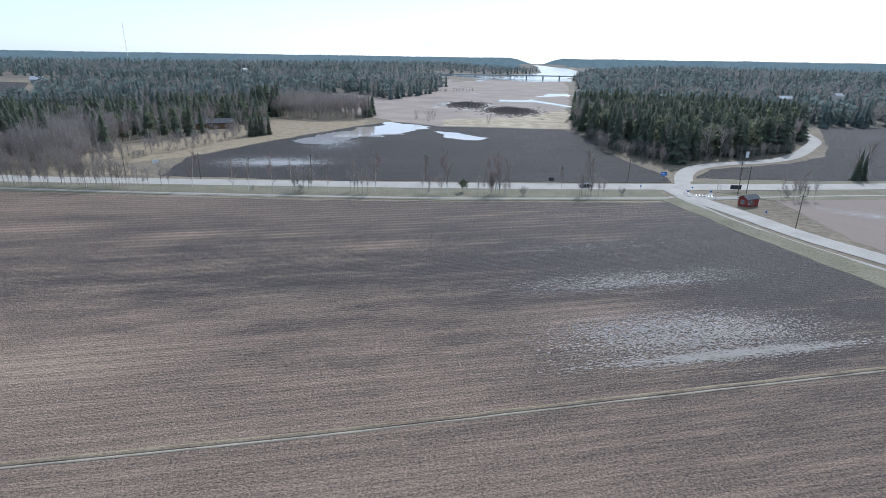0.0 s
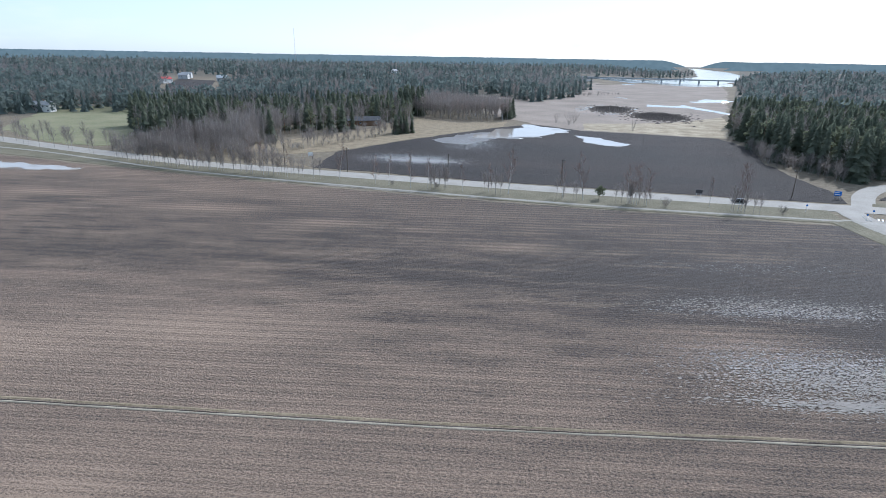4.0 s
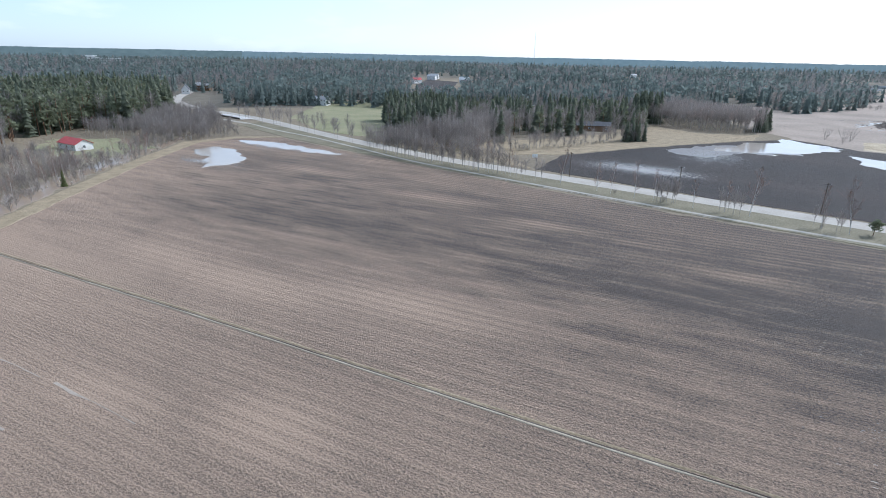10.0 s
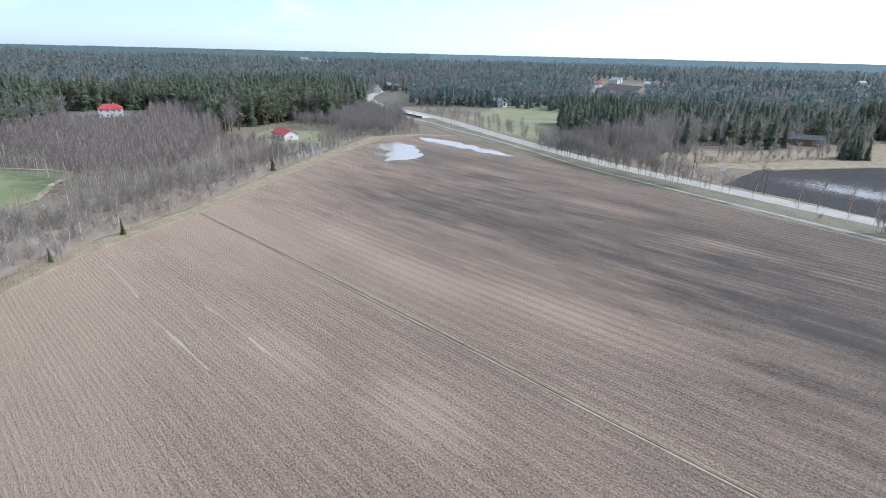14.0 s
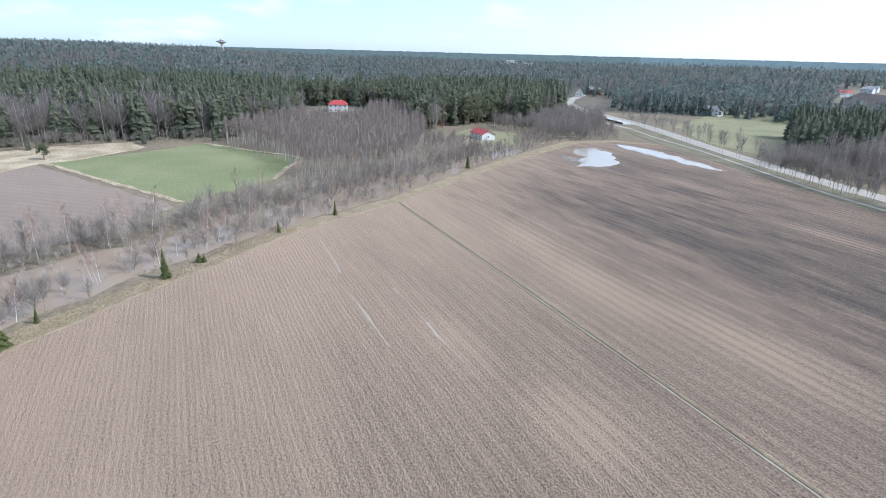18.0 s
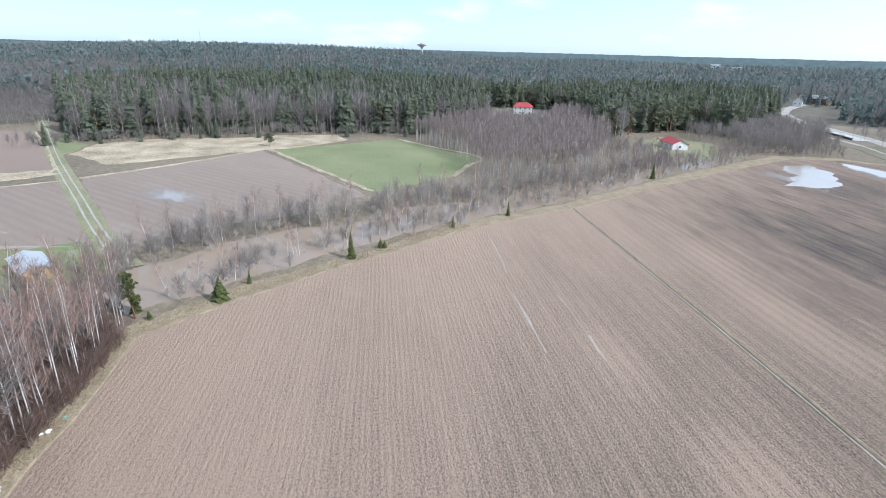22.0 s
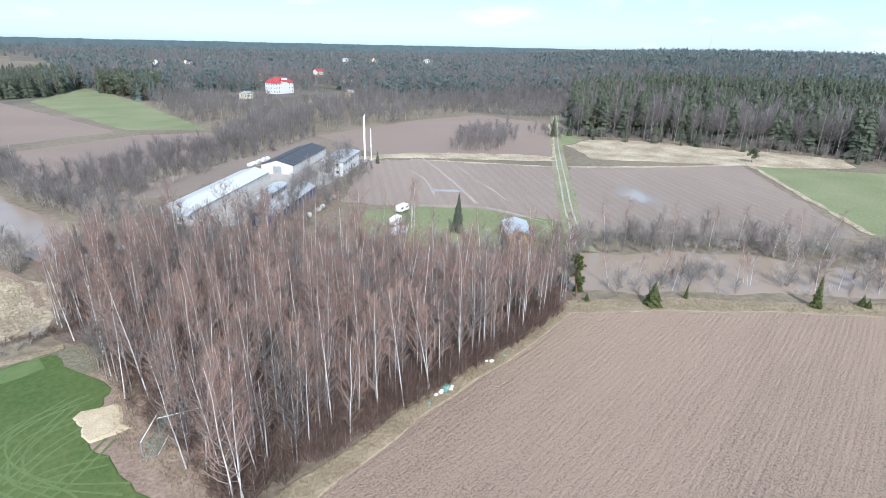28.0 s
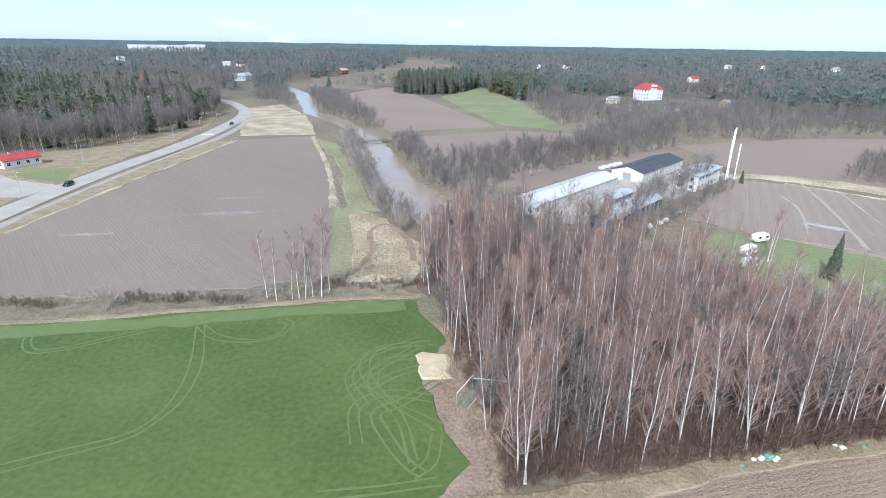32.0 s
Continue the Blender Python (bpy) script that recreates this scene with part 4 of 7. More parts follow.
patch("driveway", [(146, -176), (134, -160), (125, -161), (121, -176), (141, -182), (152, -190), (158, -194), (160, -184)], 0.0, "asphalt", "grey asphalt drive to the white house", "driveway", ragged=0.3)
patch("field_11", [(-14, -186), (-32, -202), (-76, -234), (-116, -264), (-118, -250), (-72, -213), (-32, -180)], 0.0, "pale_soil", "narrow brown strip behind the greenhouse", ragged=1.0)

# ---- roads ----
MAIN_ROAD = [(420, 262), (300, 231), (169, 211), (86, 203), (21, 199), (-42, 197), (-115, 196), (-160, 196), (-214, 202), (-262, 210), (-312, 220), (-355, 227), (-400, 230), (-456, 234), (-540, 262), (-640, 330)]
EAST_ROAD = [(82, 200), (83, 188), (90, 168), (97, 145), (107, 124), (122, 92), (150, 20), (180, -60)]
NORTH_ROAD = [(88, 202), (92, 214), (98, 228), (109, 243), (126, 254), (149, 262), (171, 277), (199, 309), (223, 343), (245, 400)]
SOUTH_ROAD = [(110, -60), (116, -110), (118, -142), (119, -168), (119, -201), (116, -257), (118, -313), (124, -364), (138, -406), (172, -461), (230, -520)]
TRACK = [(-300, -266), (-266, -234), (-215, -188), (-180, -155), (-149, -125), (-123, -100), (-100, -76)]
patch("verge_1", [(76, 182), (76, 198), (-160, 191), (-262, 206), (-330, 216), (-330, 198), (-262, 186), (-224, 183), (-152, 177.5), (0, 176)], -0.015, "verge_grass", "mown brown-green verge between road and cycle path", "grass", ragged=0.4)
patch("verge_2", [(86, 203), (400, 250), (400, 268), (300, 240), (170, 220), (96, 214)], -0.015, "verge_grass", "rough verge along the main road", "grass", ragged=0.6)
patch("verge_3", [(96, 196), (160, 203), (400, 240), (400, 220), (158, 190), (110, 184), (104, 190)], -0.012, "verge_grass", "green verge beside the cycle path", "grass", ragged=0.5)
patch("verge_4", [(78, 186), (84, 160), (95, 130), (110, 94), (138, 20), (126, 18), (96, 100), (80, 150), (72, 182)], 0.02, "verge_grass", "grass verge with a shallow ditch along the side road", "grass", ragged=0.5)
patch("verge_5", [(102, -60), (107, -110), (110, -142), (110, -200), (107, -262), (97, -268), (103, -184), (106, -128), (100, -90)], 0.01, "bank_grass", "pale dry verge between cycle path and field", "grass", ragged=0.5)
patch("verge_6", [(124, -100), (126, -200), (124, -260), (128, -310), (140, -370), (160, -400), (150, -300), (150, -245), (172, -225), (190, -225), (160, -190), (132, -180), (128, -120)], -0.02, "bank_grass", "dry grassy slope above the road", "grass", ragged=1.2)
ribbon("road_1", MAIN_ROAD, 9.0, 0.06, "asphalt", "sun-bleached grey asphalt main road")
ribbon("road_2", EAST_ROAD, 7.0, 0.055, "asphalt", "grey asphalt side road")
ribbon("road_3", NORTH_ROAD, 6.0, 0.05, "asphalt", "pale asphalt side road curving round the hill")
ribbon("road_4", SOUTH_ROAD, 7.5, 0.05, "asphalt", "grey asphalt road curving into the woods")
ribbon("cycle_path_1", [(400, 222), (230, 203), (157, 195), (125, 191), (98, 187), (65, 184), (0, 179), (-76, 178.5), (-155, 181), (-205, 189), (-247, 196), (-293, 200), (-330, 206), (-380, 205)], 3.2, 0.04, "path_asphalt", "narrow pale asphalt cycle path")
ribbon("cycle_path_2", [(80, 184), (83, 163), (90, 140), (101, 116), (114, 86), (142, 14)], 3.0, 0.04, "path_asphalt", "narrow asphalt path along the side road")
ribbon("cycle_path_3", [(102, -60), (108, -105), (110, -133), (110.5, -185), (109, -223), (107, -262), (108, -300), (114, -350)], 3.0, 0.04, "path_asphalt", "narrow asphalt path along the road")
ribbon("track_1", TRACK, 5.2, 0.03, "paddock_grass", "farm track with a grassy middle")
ribbon("track_2", [(-180, -155), (-163, -168), (-146, -187), (-133, -196), (-108, -203), (-96, -212)], 2.4, 0.03, "pale_lip", "pale earth farm track between fields", ragged=0.8)
patch("grass_11", [(-176, -157), (-150, -178), (-132, -192), (-112, -200), (-112, -207), (-134, -203), (-155, -190), (-172, -176), (-186, -160)], -0.01, "dry_grass", "strip of bleached grass along the farm track", "grass", ragged=1.6)
for o_ in (-1.0, 1.0):
    ribbon("wheel_rut", TRACK, 0.8, 0.04, "gravel", "pale gravel wheel rut", offset=o_, ragged=0.4)
for p_ in ([(-243, -103), (-210, -73), (-175, -40)], [(-241, -107), (-206, -124), (-173, -144)], [(-203, -15), (-225, -11), (-246, -6), (-268, -30), (-289, -52)], [(-127, -190), (-148, -168), (-169, -147)], [(-264, -238), (-225, -199), (-184, -161)], [(106, -128), (103, -184), (96, -269)], [(62, -283), (40, -206), (29, -153)]):
    ribbon("field_margin", p_, 1.5, 0.05, "dry_grass", "narrow strip of bleached grass between fields", "grass", ragged=1.2, shoulder=0.4)
# the open ditch across the field, with its pale lip
DITCH = [(-166, 25), (-85, 42.5), (-18, 56), (16, 63.5), (68, 75), (112, 85)]
ribbon("ditch", DITCH, 0.14, 0.04, "dark_earth", "narrow dark drainage furrow across the field", ragged=0.2, shoulder=0.1, category="furrow")
ribbon("ditch_lip", DITCH, 0.23, 0.1, "pale_lip", "pale dry grass lip beside the furrow", offset=-0.36, ragged=0.12, shoulder=0.08, category="furrow")
ribbon("ditch_grass", DITCH, 0.3, 0.05, "bank_grass", "thin dull grass strip beside the furrow", offset=0.5, ragged=0.2, category="furrow", shoulder=0.15)

# ---- woods ----
BARN_YARD = [(-262, 96), (-300, 66), (-345, 82), (-355, 125), (-300, 130)]
wood("birch_plantation", [(-282, -44), (-245, -17), (-200, -4), (-196, 14), (-210, 36), (-240, 46), (-300, 62), (-400, 66), (-412, 20), (-350, -20)], 3.9, {"plum": 1}, (12, 15.5), "dense young birch plantation with plum-brown tops", 31, [VILLA_VIEW], floor=True)
wood("spruce_forest", wedge(97, 130, 312, 520, 12), 5.4, {"spruce": 0.44, "pine": 0.16, "birch": 0.4}, (16, 22), "tall dark spruce forest mixed with bare birches", 32, floor=True)
wood("forest_edge", wedge(97, 134, 300, 316, 12), 4.2, {"birch": 0.3, "alder": 0.5, "spruce": 0.2}, (5, 9), "bare young trees along the forest edge", 33)
wood("mixed_forest", wedge(78, 97, 330, 540, 8), 5.8, {"pine": 0.5, "spruce": 0.25, "birch": 0.25}, (15, 22), "mixed pine and birch forest", 34, [[(-400, -20), (-460, -10), (-460, 50), (-400, 60)], [(-282, -44), (-200, -4), (-196, 14), (-240, 46), (-400, 66), (-412, 20)], VILLA_VIEW], floor=True)
wood("pine_forest", [(-300, 68), (-345, 100), (-372, 128), (-345, 140), (-420, 205), (-560, 250), (-640, 150), (-560, 70), (-450, 68)], 5.8, {"pine": 0.55, "spruce": 0.2, "birch": 0.25}, (16, 23), "pine forest behind the barn", 35, [BARN_YARD, GABLE_YARD], floor=True)
wood("roadside_birches", [(-290, 122), (-345, 140), (-420, 205), (-385, 215), (-320, 180), (-280, 150)], 4.6, {"birch": 0.55, "alder": 0.45}, (9, 15), "grey bare birches beside the stream", 36, [GABLE_YARD])
KNOLL_GLADES = [[(-240, 376), (-196, 372), (-190, 420), (-252, 425)], [(-164, 340), (-138, 342), (-135, 362), (-170, 362)]]
wood("knoll_spruces", [(-212, 216), (-230, 238), (-286, 290), (-275, 335), (-225, 310), (-196, 262)], 5.2, {"spruce": 0.7, "pine": 0.1, "birch": 0.2}, (13, 19), "dark spruces on the wooded knoll beside the paddock", 37, floor=True)
wood("knoll_birches", [(-205, 212), (-160, 224), (-168, 262), (-176, 298), (-215, 330), (-235, 345), (-225, 310), (-196, 262)], 4.4, {"birch": 0.62, "alder": 0.18, "spruce": 0.12, "pine": 0.08}, (12, 17), "bare grey birches on the knoll by the road", 57, floor=True)
wood("knoll_houses_wood", [(-178, 285), (-152, 302), (-146, 338), (-122, 352), (-130, 400), (-165, 440), (-230, 440), (-240, 360), (-215, 330)], 6.6, {"spruce": 0.55, "pine": 0.15, "birch": 0.3}, (12, 17), "tall spruces and birches standing round the knoll's houses", 58, KNOLL_GLADES, floor=True)
wood("knoll_back_wood", [(-275, 335), (-240, 362), (-230, 440), (-165, 440), (-180, 485), (-300, 470), (-335, 400)], 6.4, {"spruce": 0.3, "birch": 0.5, "alder": 0.2}, (8, 12), "mixed low trees behind the knoll", 59, KNOLL_GLADES, floor=True)
wood("spruce_clump", [(-118, 312), (-108, 318), (-108, 330), (-120, 330)], 3.6, {"spruce": 1}, (8, 11), "clump of dark spruces on the dry grass", 76)
wood("spruce_clump", [(-158, 424), (-136, 424), (-136, 436), (-160, 440)], 4.4, {"spruce": 1}, (17, 21), "group of tall dark spruces beside the bare stand", 77)
wood("spruce_clump", [(-70, 428), (-62, 430), (-62, 446), (-72, 446)], 4.0, {"spruce": 1}, (10, 14), "dark spruces at the end of the bare stand", 78)
wood("north_wood_edge", [(-212, 206), (-150, 215), (-165, 250), (-215, 225)], 3.6, {"birch": 0.75, "alder": 0.1, "bush": 0.15}, (9, 13), "thin bare birches at the roadside", 38)
wood("knoll_edge", [(-150, 214), (-140, 246), (-129, 272), (-118, 306), (-107, 330), (-114, 338), (-126, 312), (-137, 276), (-148, 250), (-160, 222)], 3.4, {"birch": 0.4, "bush": 0.45, "alder": 0.15}, (7, 12), "bare bushes and birches at the foot of the knoll", 56)
wood("bare_wood", [(-136, 415), (-90, 405), (-62, 416), (-70, 470), (-150, 520), (-175, 470)], 4.2, {"birch": 0.75, "plum": 0.25}, (14, 18), "stand of bare grey birches", 39)
wood("hill_wood", [(99, 470), (84, 385), (84, 330), (88, 285), (103, 252), (118, 262), (147, 271), (184, 300), (215, 345), (240, 385), (225, 450), (150, 510)], 5.4, {"spruce": 0.45, "pine": 0.27, "birch": 0.28}, (14.5, 19.5), "wooded hill of dark spruce and pine", 40, floor=True)
wood("hill_edge", [(80, 330), (78, 285), (96, 248), (118, 258), (150, 268), (185, 296), (180, 302), (147, 275), (118, 266), (103, 258), (88, 288), (88, 332)], 3.0, {"alder": 0.45, "birch": 0.35, "bush": 0.2}, (6, 11), "bare bushes round the foot of the hill", 41)
wood("scrub_wood", [(-76, -325), (-101, -356), (-156, -344), (-130, -280), (-178, -285), (-259, -314), (-283, -250), (-330, -240), (-430, -420), (-330, -520), (-120, -470), (-72, -470)], 6.4, {"alder": 0.45, "birch": 0.45, "bush": 0.1}, (10, 16), "grey bare scrub woodland round the villa", 42, [[(-120, -540), (-260, -540), (-240, -430), (-200, -405), (-130, -405)], [(-255, -470), (-330, -470), (-325, -420), (-255, -405)]], 0.9, floor=True)
wood("dark_spruces", [(38, -556), (10, -540), (-20, -552), (-52, -646), (-40, -760), (40, -720)], 6.0, {"spruce": 0.8, "birch": 0.2}, (12, 18), "dark spruces beyond the sloping field", 43, floor=True)
wood("dark_spruces_edge", [(-58, -590), (-74, -492), (-96, -500), (-110, -600), (-70, -680)], 6.0, {"spruce": 0.4, "pine": 0.5, "birch": 0.1}, (13, 19), "green pines at the edge of the slope", 44)
wood("south_wood", [(180, -228), (158, -233), (144, -250), (136, -300), (148, -375), (155, -412), (176, -462), (260, -540), (420, -500), (440, -260), (260, -200)], 4.8, {"spruce": 0.07, "pine": 0.09, "birch": 0.56, "alder": 0.28}, (12, 20), "mixed wood of bare birch and dark spruce", 45, [wedge(204.5, 207.5, 390, 470, 3)], floor=True)
wood("far_river_trees", [(84, -392), (121, -545), (90, -530), (60, -420), (40, -360), (24, -300), (60, -345)], 5.0, {"alder": 0.6, "birch": 0.4}, (8, 13), "bare trees along the upper river", 46, [RIVER])
wood("far_river_trees", [(138, -540), (100, -390), (118, -440), (150, -470), (170, -560)], 5.5, {"alder": 0.6, "birch": 0.4}, (8, 13), "bare trees between road and river", 47)
wood("river_belt", [(-9, -212), (-62, -250), (-92, -300), (-120, -345), (-155, -345), (-124, -285), (-82, -244), (-30, -207), (-8, -192), (4, -200)], 4.0, {"birch": 0.55, "alder": 0.45}, (9, 14), "belt of bare birches and alders behind the workshops", 50, floor=True)
wood("copse", [(-152, -196), (-170, -182), (-205, -205), (-215, -225), (-190, -232)], 4.2, {"alder": 0.6, "birch": 0.4}, (8, 12), "copse of bare trees in the field", 48)
wood("reed_trees", [(-92, 590), (-49, 686), (30, 782), (26, 792), (-54, 696), (-100, 600)], 7.0, {"alder": 1}, (6, 9), "row of bare trees along the reed bed", 49)

MIX_W = {"light_spruce": 0.32, "light_pine": 0.26, "light_birch": 0.42}
MIX_N = {"light_spruce": 0.3, "light_pine": 0.24, "light_birch": 0.46}
HOMES = [(391, -1091), (360, -1072), (237, -721), (315, -630), (651, -1206), (201, -413), (-639, -1235), (-714, -1232), (-796, -1121), (-270, -1166), (-215, -1169), (-366, -796), (-488, 1322), (373, 641), (474, 705)]
GLADES = [wedge(bearing(x, y) - 0.7, bearing(x, y) + 0.7, math.hypot(x, y) * 0.74, math.hypot(x, y) + 14, 3) for x, y in HOMES]
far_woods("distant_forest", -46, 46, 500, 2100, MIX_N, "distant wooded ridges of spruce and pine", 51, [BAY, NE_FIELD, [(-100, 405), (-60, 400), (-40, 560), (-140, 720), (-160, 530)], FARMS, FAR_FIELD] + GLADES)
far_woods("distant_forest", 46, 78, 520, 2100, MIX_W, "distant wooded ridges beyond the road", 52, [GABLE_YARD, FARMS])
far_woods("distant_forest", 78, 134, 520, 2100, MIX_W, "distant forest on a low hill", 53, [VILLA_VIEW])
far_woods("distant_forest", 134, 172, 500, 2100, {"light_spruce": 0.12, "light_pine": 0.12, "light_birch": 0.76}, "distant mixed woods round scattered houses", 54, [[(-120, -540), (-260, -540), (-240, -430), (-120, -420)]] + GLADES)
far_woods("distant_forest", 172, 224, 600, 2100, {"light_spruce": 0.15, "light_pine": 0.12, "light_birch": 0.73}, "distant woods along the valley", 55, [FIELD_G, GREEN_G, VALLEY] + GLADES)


# ---- the last ridges, too far off to tell trees apart: a self-lit backdrop ----
def ridge_glow(name, a, b):
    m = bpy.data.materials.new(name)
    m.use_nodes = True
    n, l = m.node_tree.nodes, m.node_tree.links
    # emission gives the ridge its colour and haze; no lamp lights it
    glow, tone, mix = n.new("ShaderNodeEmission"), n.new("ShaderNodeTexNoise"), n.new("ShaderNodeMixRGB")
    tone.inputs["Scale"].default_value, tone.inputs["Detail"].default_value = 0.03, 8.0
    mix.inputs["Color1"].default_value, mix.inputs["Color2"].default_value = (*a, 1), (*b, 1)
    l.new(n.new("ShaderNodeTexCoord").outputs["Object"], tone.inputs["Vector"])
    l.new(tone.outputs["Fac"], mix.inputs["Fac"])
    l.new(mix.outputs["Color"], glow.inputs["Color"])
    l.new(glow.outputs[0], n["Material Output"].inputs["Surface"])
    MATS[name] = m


# haze painted by bearing: brighter and bluer towards the sun, greener elsewhere
ridge_glow("offsun_ridge_haze", (0.06, 0.088, 0.095), (0.125, 0.165, 0.17))
ridge_glow("sunward_ridge_haze", (0.08, 0.12, 0.138), (0.145, 0.195, 0.216))
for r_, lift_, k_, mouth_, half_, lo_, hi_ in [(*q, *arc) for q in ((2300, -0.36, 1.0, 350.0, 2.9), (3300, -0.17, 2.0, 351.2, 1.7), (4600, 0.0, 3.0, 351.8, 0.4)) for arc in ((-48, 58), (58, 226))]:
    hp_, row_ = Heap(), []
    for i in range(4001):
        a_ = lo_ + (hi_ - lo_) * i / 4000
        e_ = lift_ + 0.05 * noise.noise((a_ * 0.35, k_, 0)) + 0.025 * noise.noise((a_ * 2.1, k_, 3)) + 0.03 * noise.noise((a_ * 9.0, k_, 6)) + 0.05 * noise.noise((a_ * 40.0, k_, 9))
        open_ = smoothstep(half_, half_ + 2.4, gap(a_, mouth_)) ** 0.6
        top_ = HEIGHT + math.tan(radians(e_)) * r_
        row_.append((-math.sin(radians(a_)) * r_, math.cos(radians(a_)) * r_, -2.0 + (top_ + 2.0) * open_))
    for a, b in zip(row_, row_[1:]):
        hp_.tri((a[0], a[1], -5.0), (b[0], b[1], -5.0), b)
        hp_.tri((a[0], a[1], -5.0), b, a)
    tagged(solid("backdrop", *hp_.arrays()[:2], ["offsun_ridge_haze" if lo_ > 50 else "sunward_ridge_haze"]), "self-lit backdrop of a wooded ridge with painted haze", "ridge", kind="structure")


# ---- the near birch wood ----
def birch_kind(seed, h, label, **k):
    t, c = birch_shape(seed, h, **k)
    root = thing("birch_tree", Matrix.Translation((0, 0, -500)), label, "tree", "birches of the near wood")
    solid("trunk", *t.arrays()[:2], ["birch_bark"], parent=root, smooth=True)
    v, f, m = c.arrays()
    solid("crown", v, f, ["birch_limb", "birch_twig"], m, parent=root)
    return root


BIRCHES = [birch_kind(101 + i, h, lab, **k) for i, (h, lab, k) in enumerate([
    (17.0, "tall slender leafless birch with white bark", {}),
    (16.0, "slender leafless birch with a high thin crown", {"bare_to": 0.34, "limbs": 20}),
    (18.5, "tall leafless birch with plum-brown twigs", {"bare_to": 0.3}),
    (15.0, "leafless birch with a fanned crown", {"fan": 0.8, "bare_to": 0.14, "limbs": 28}),
    (17.5, "leafless birch forking into two white stems", {"stems": 2, "fan": 0.6}),
    (14.0, "young thin leafless birch", {"bare_to": 0.25, "limbs": 18}),
])]
rng_ = random.Random(77)
FIRST = [(-9.5, -46.8, 3, 1.2), (-10.5, -46.5, 4, 1.0), (-13, -50, 0, 0.9), (-19, -49.5, 1, 0.9), (-24, -49, 3, 0.95), (-29, -51, 0, 1.0), (-33, -51, 2, 0.95), (-38, -52.5, 4, 1.0), (-44, -53, 0, 1.0), (-50, -54.5, 2, 0.95), (-56, -55.5, 1, 1.05), (-62, -57.5, 0, 1.0), (-67, -58, 2, 0.9)]
spots = [(x, y, k, s) for x, y, k, s in FIRST]
for x, y in scatter(WOOD, 3.75, rng_):
    if all((x - a) ** 2 + (y - b) ** 2 > 3.0 for a, b, _, _ in spots):
        spots.append((x, y, rng_.randrange(6), rng_.uniform(0.72, 1.08)))
for x, y, k, s in spots:
    lean = 2.5 if rng_.random() < 0.8 else 7.0
    copy_thing(BIRCHES[k], pose(x, y, -0.04, rng_.uniform(-lean, lean), rng_.uniform(-lean, lean), rng_.uniform(0, 360)) @ Matrix.Diagonal((s, s, s, 1)))
wood("undergrowth", [(x * 0.98, y) for x, y in WOOD], 2.0, {"brush": 1}, (1.8, 5.0), "reddish-brown twiggy undergrowth below the birches", 61, category="undergrowth")
wood("saplings", WOOD, 3.5, {"plum": 0.4, "birch": 0.6}, (8, 14), "thin young birches crowding the wood", 62, category="saplings")


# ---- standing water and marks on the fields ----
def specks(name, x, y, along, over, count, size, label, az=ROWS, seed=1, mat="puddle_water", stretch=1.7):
    """Many small puddles, or sun glints shaped as pale specks, between the rows, thickest in the middle."""
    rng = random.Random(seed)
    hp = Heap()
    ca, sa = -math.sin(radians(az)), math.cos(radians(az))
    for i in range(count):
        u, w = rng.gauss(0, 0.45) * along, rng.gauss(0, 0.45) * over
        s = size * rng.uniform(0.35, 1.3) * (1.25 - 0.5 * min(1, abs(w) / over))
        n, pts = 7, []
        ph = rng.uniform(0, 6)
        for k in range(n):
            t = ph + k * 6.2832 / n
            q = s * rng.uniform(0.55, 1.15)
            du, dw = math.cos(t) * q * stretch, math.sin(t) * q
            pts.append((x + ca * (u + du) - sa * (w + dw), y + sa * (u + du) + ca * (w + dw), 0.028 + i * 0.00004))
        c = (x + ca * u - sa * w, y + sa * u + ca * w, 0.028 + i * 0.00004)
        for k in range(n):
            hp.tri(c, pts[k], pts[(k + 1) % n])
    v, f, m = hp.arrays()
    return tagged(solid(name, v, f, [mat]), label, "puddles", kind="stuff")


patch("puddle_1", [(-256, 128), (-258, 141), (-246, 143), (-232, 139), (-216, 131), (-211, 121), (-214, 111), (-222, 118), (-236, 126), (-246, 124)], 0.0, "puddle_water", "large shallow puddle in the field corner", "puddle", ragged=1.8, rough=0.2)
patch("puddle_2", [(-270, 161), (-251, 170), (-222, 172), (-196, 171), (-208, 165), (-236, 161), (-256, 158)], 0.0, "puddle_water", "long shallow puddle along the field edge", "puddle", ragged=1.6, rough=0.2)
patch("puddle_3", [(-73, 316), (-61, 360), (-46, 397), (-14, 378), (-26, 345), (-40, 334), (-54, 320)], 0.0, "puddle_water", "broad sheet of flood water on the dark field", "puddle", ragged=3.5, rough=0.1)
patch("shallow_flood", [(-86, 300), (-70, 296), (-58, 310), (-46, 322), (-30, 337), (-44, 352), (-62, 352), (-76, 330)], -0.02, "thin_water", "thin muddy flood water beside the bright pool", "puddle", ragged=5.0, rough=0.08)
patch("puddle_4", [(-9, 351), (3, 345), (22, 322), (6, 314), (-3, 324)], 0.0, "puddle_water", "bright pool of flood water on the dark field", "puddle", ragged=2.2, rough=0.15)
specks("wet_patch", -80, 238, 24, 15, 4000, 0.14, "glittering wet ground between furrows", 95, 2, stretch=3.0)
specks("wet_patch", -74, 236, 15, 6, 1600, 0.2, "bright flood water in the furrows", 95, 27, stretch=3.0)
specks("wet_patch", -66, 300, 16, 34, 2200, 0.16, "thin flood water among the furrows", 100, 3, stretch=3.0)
# pale specks drawn over the wet rows for the sun's glitter
specks("wet_patch", 48, 79, 26, 2.2, 3600, 0.085, "wet drill rows with sun glints as pale specks", ROWS, 4, stretch=4.0)
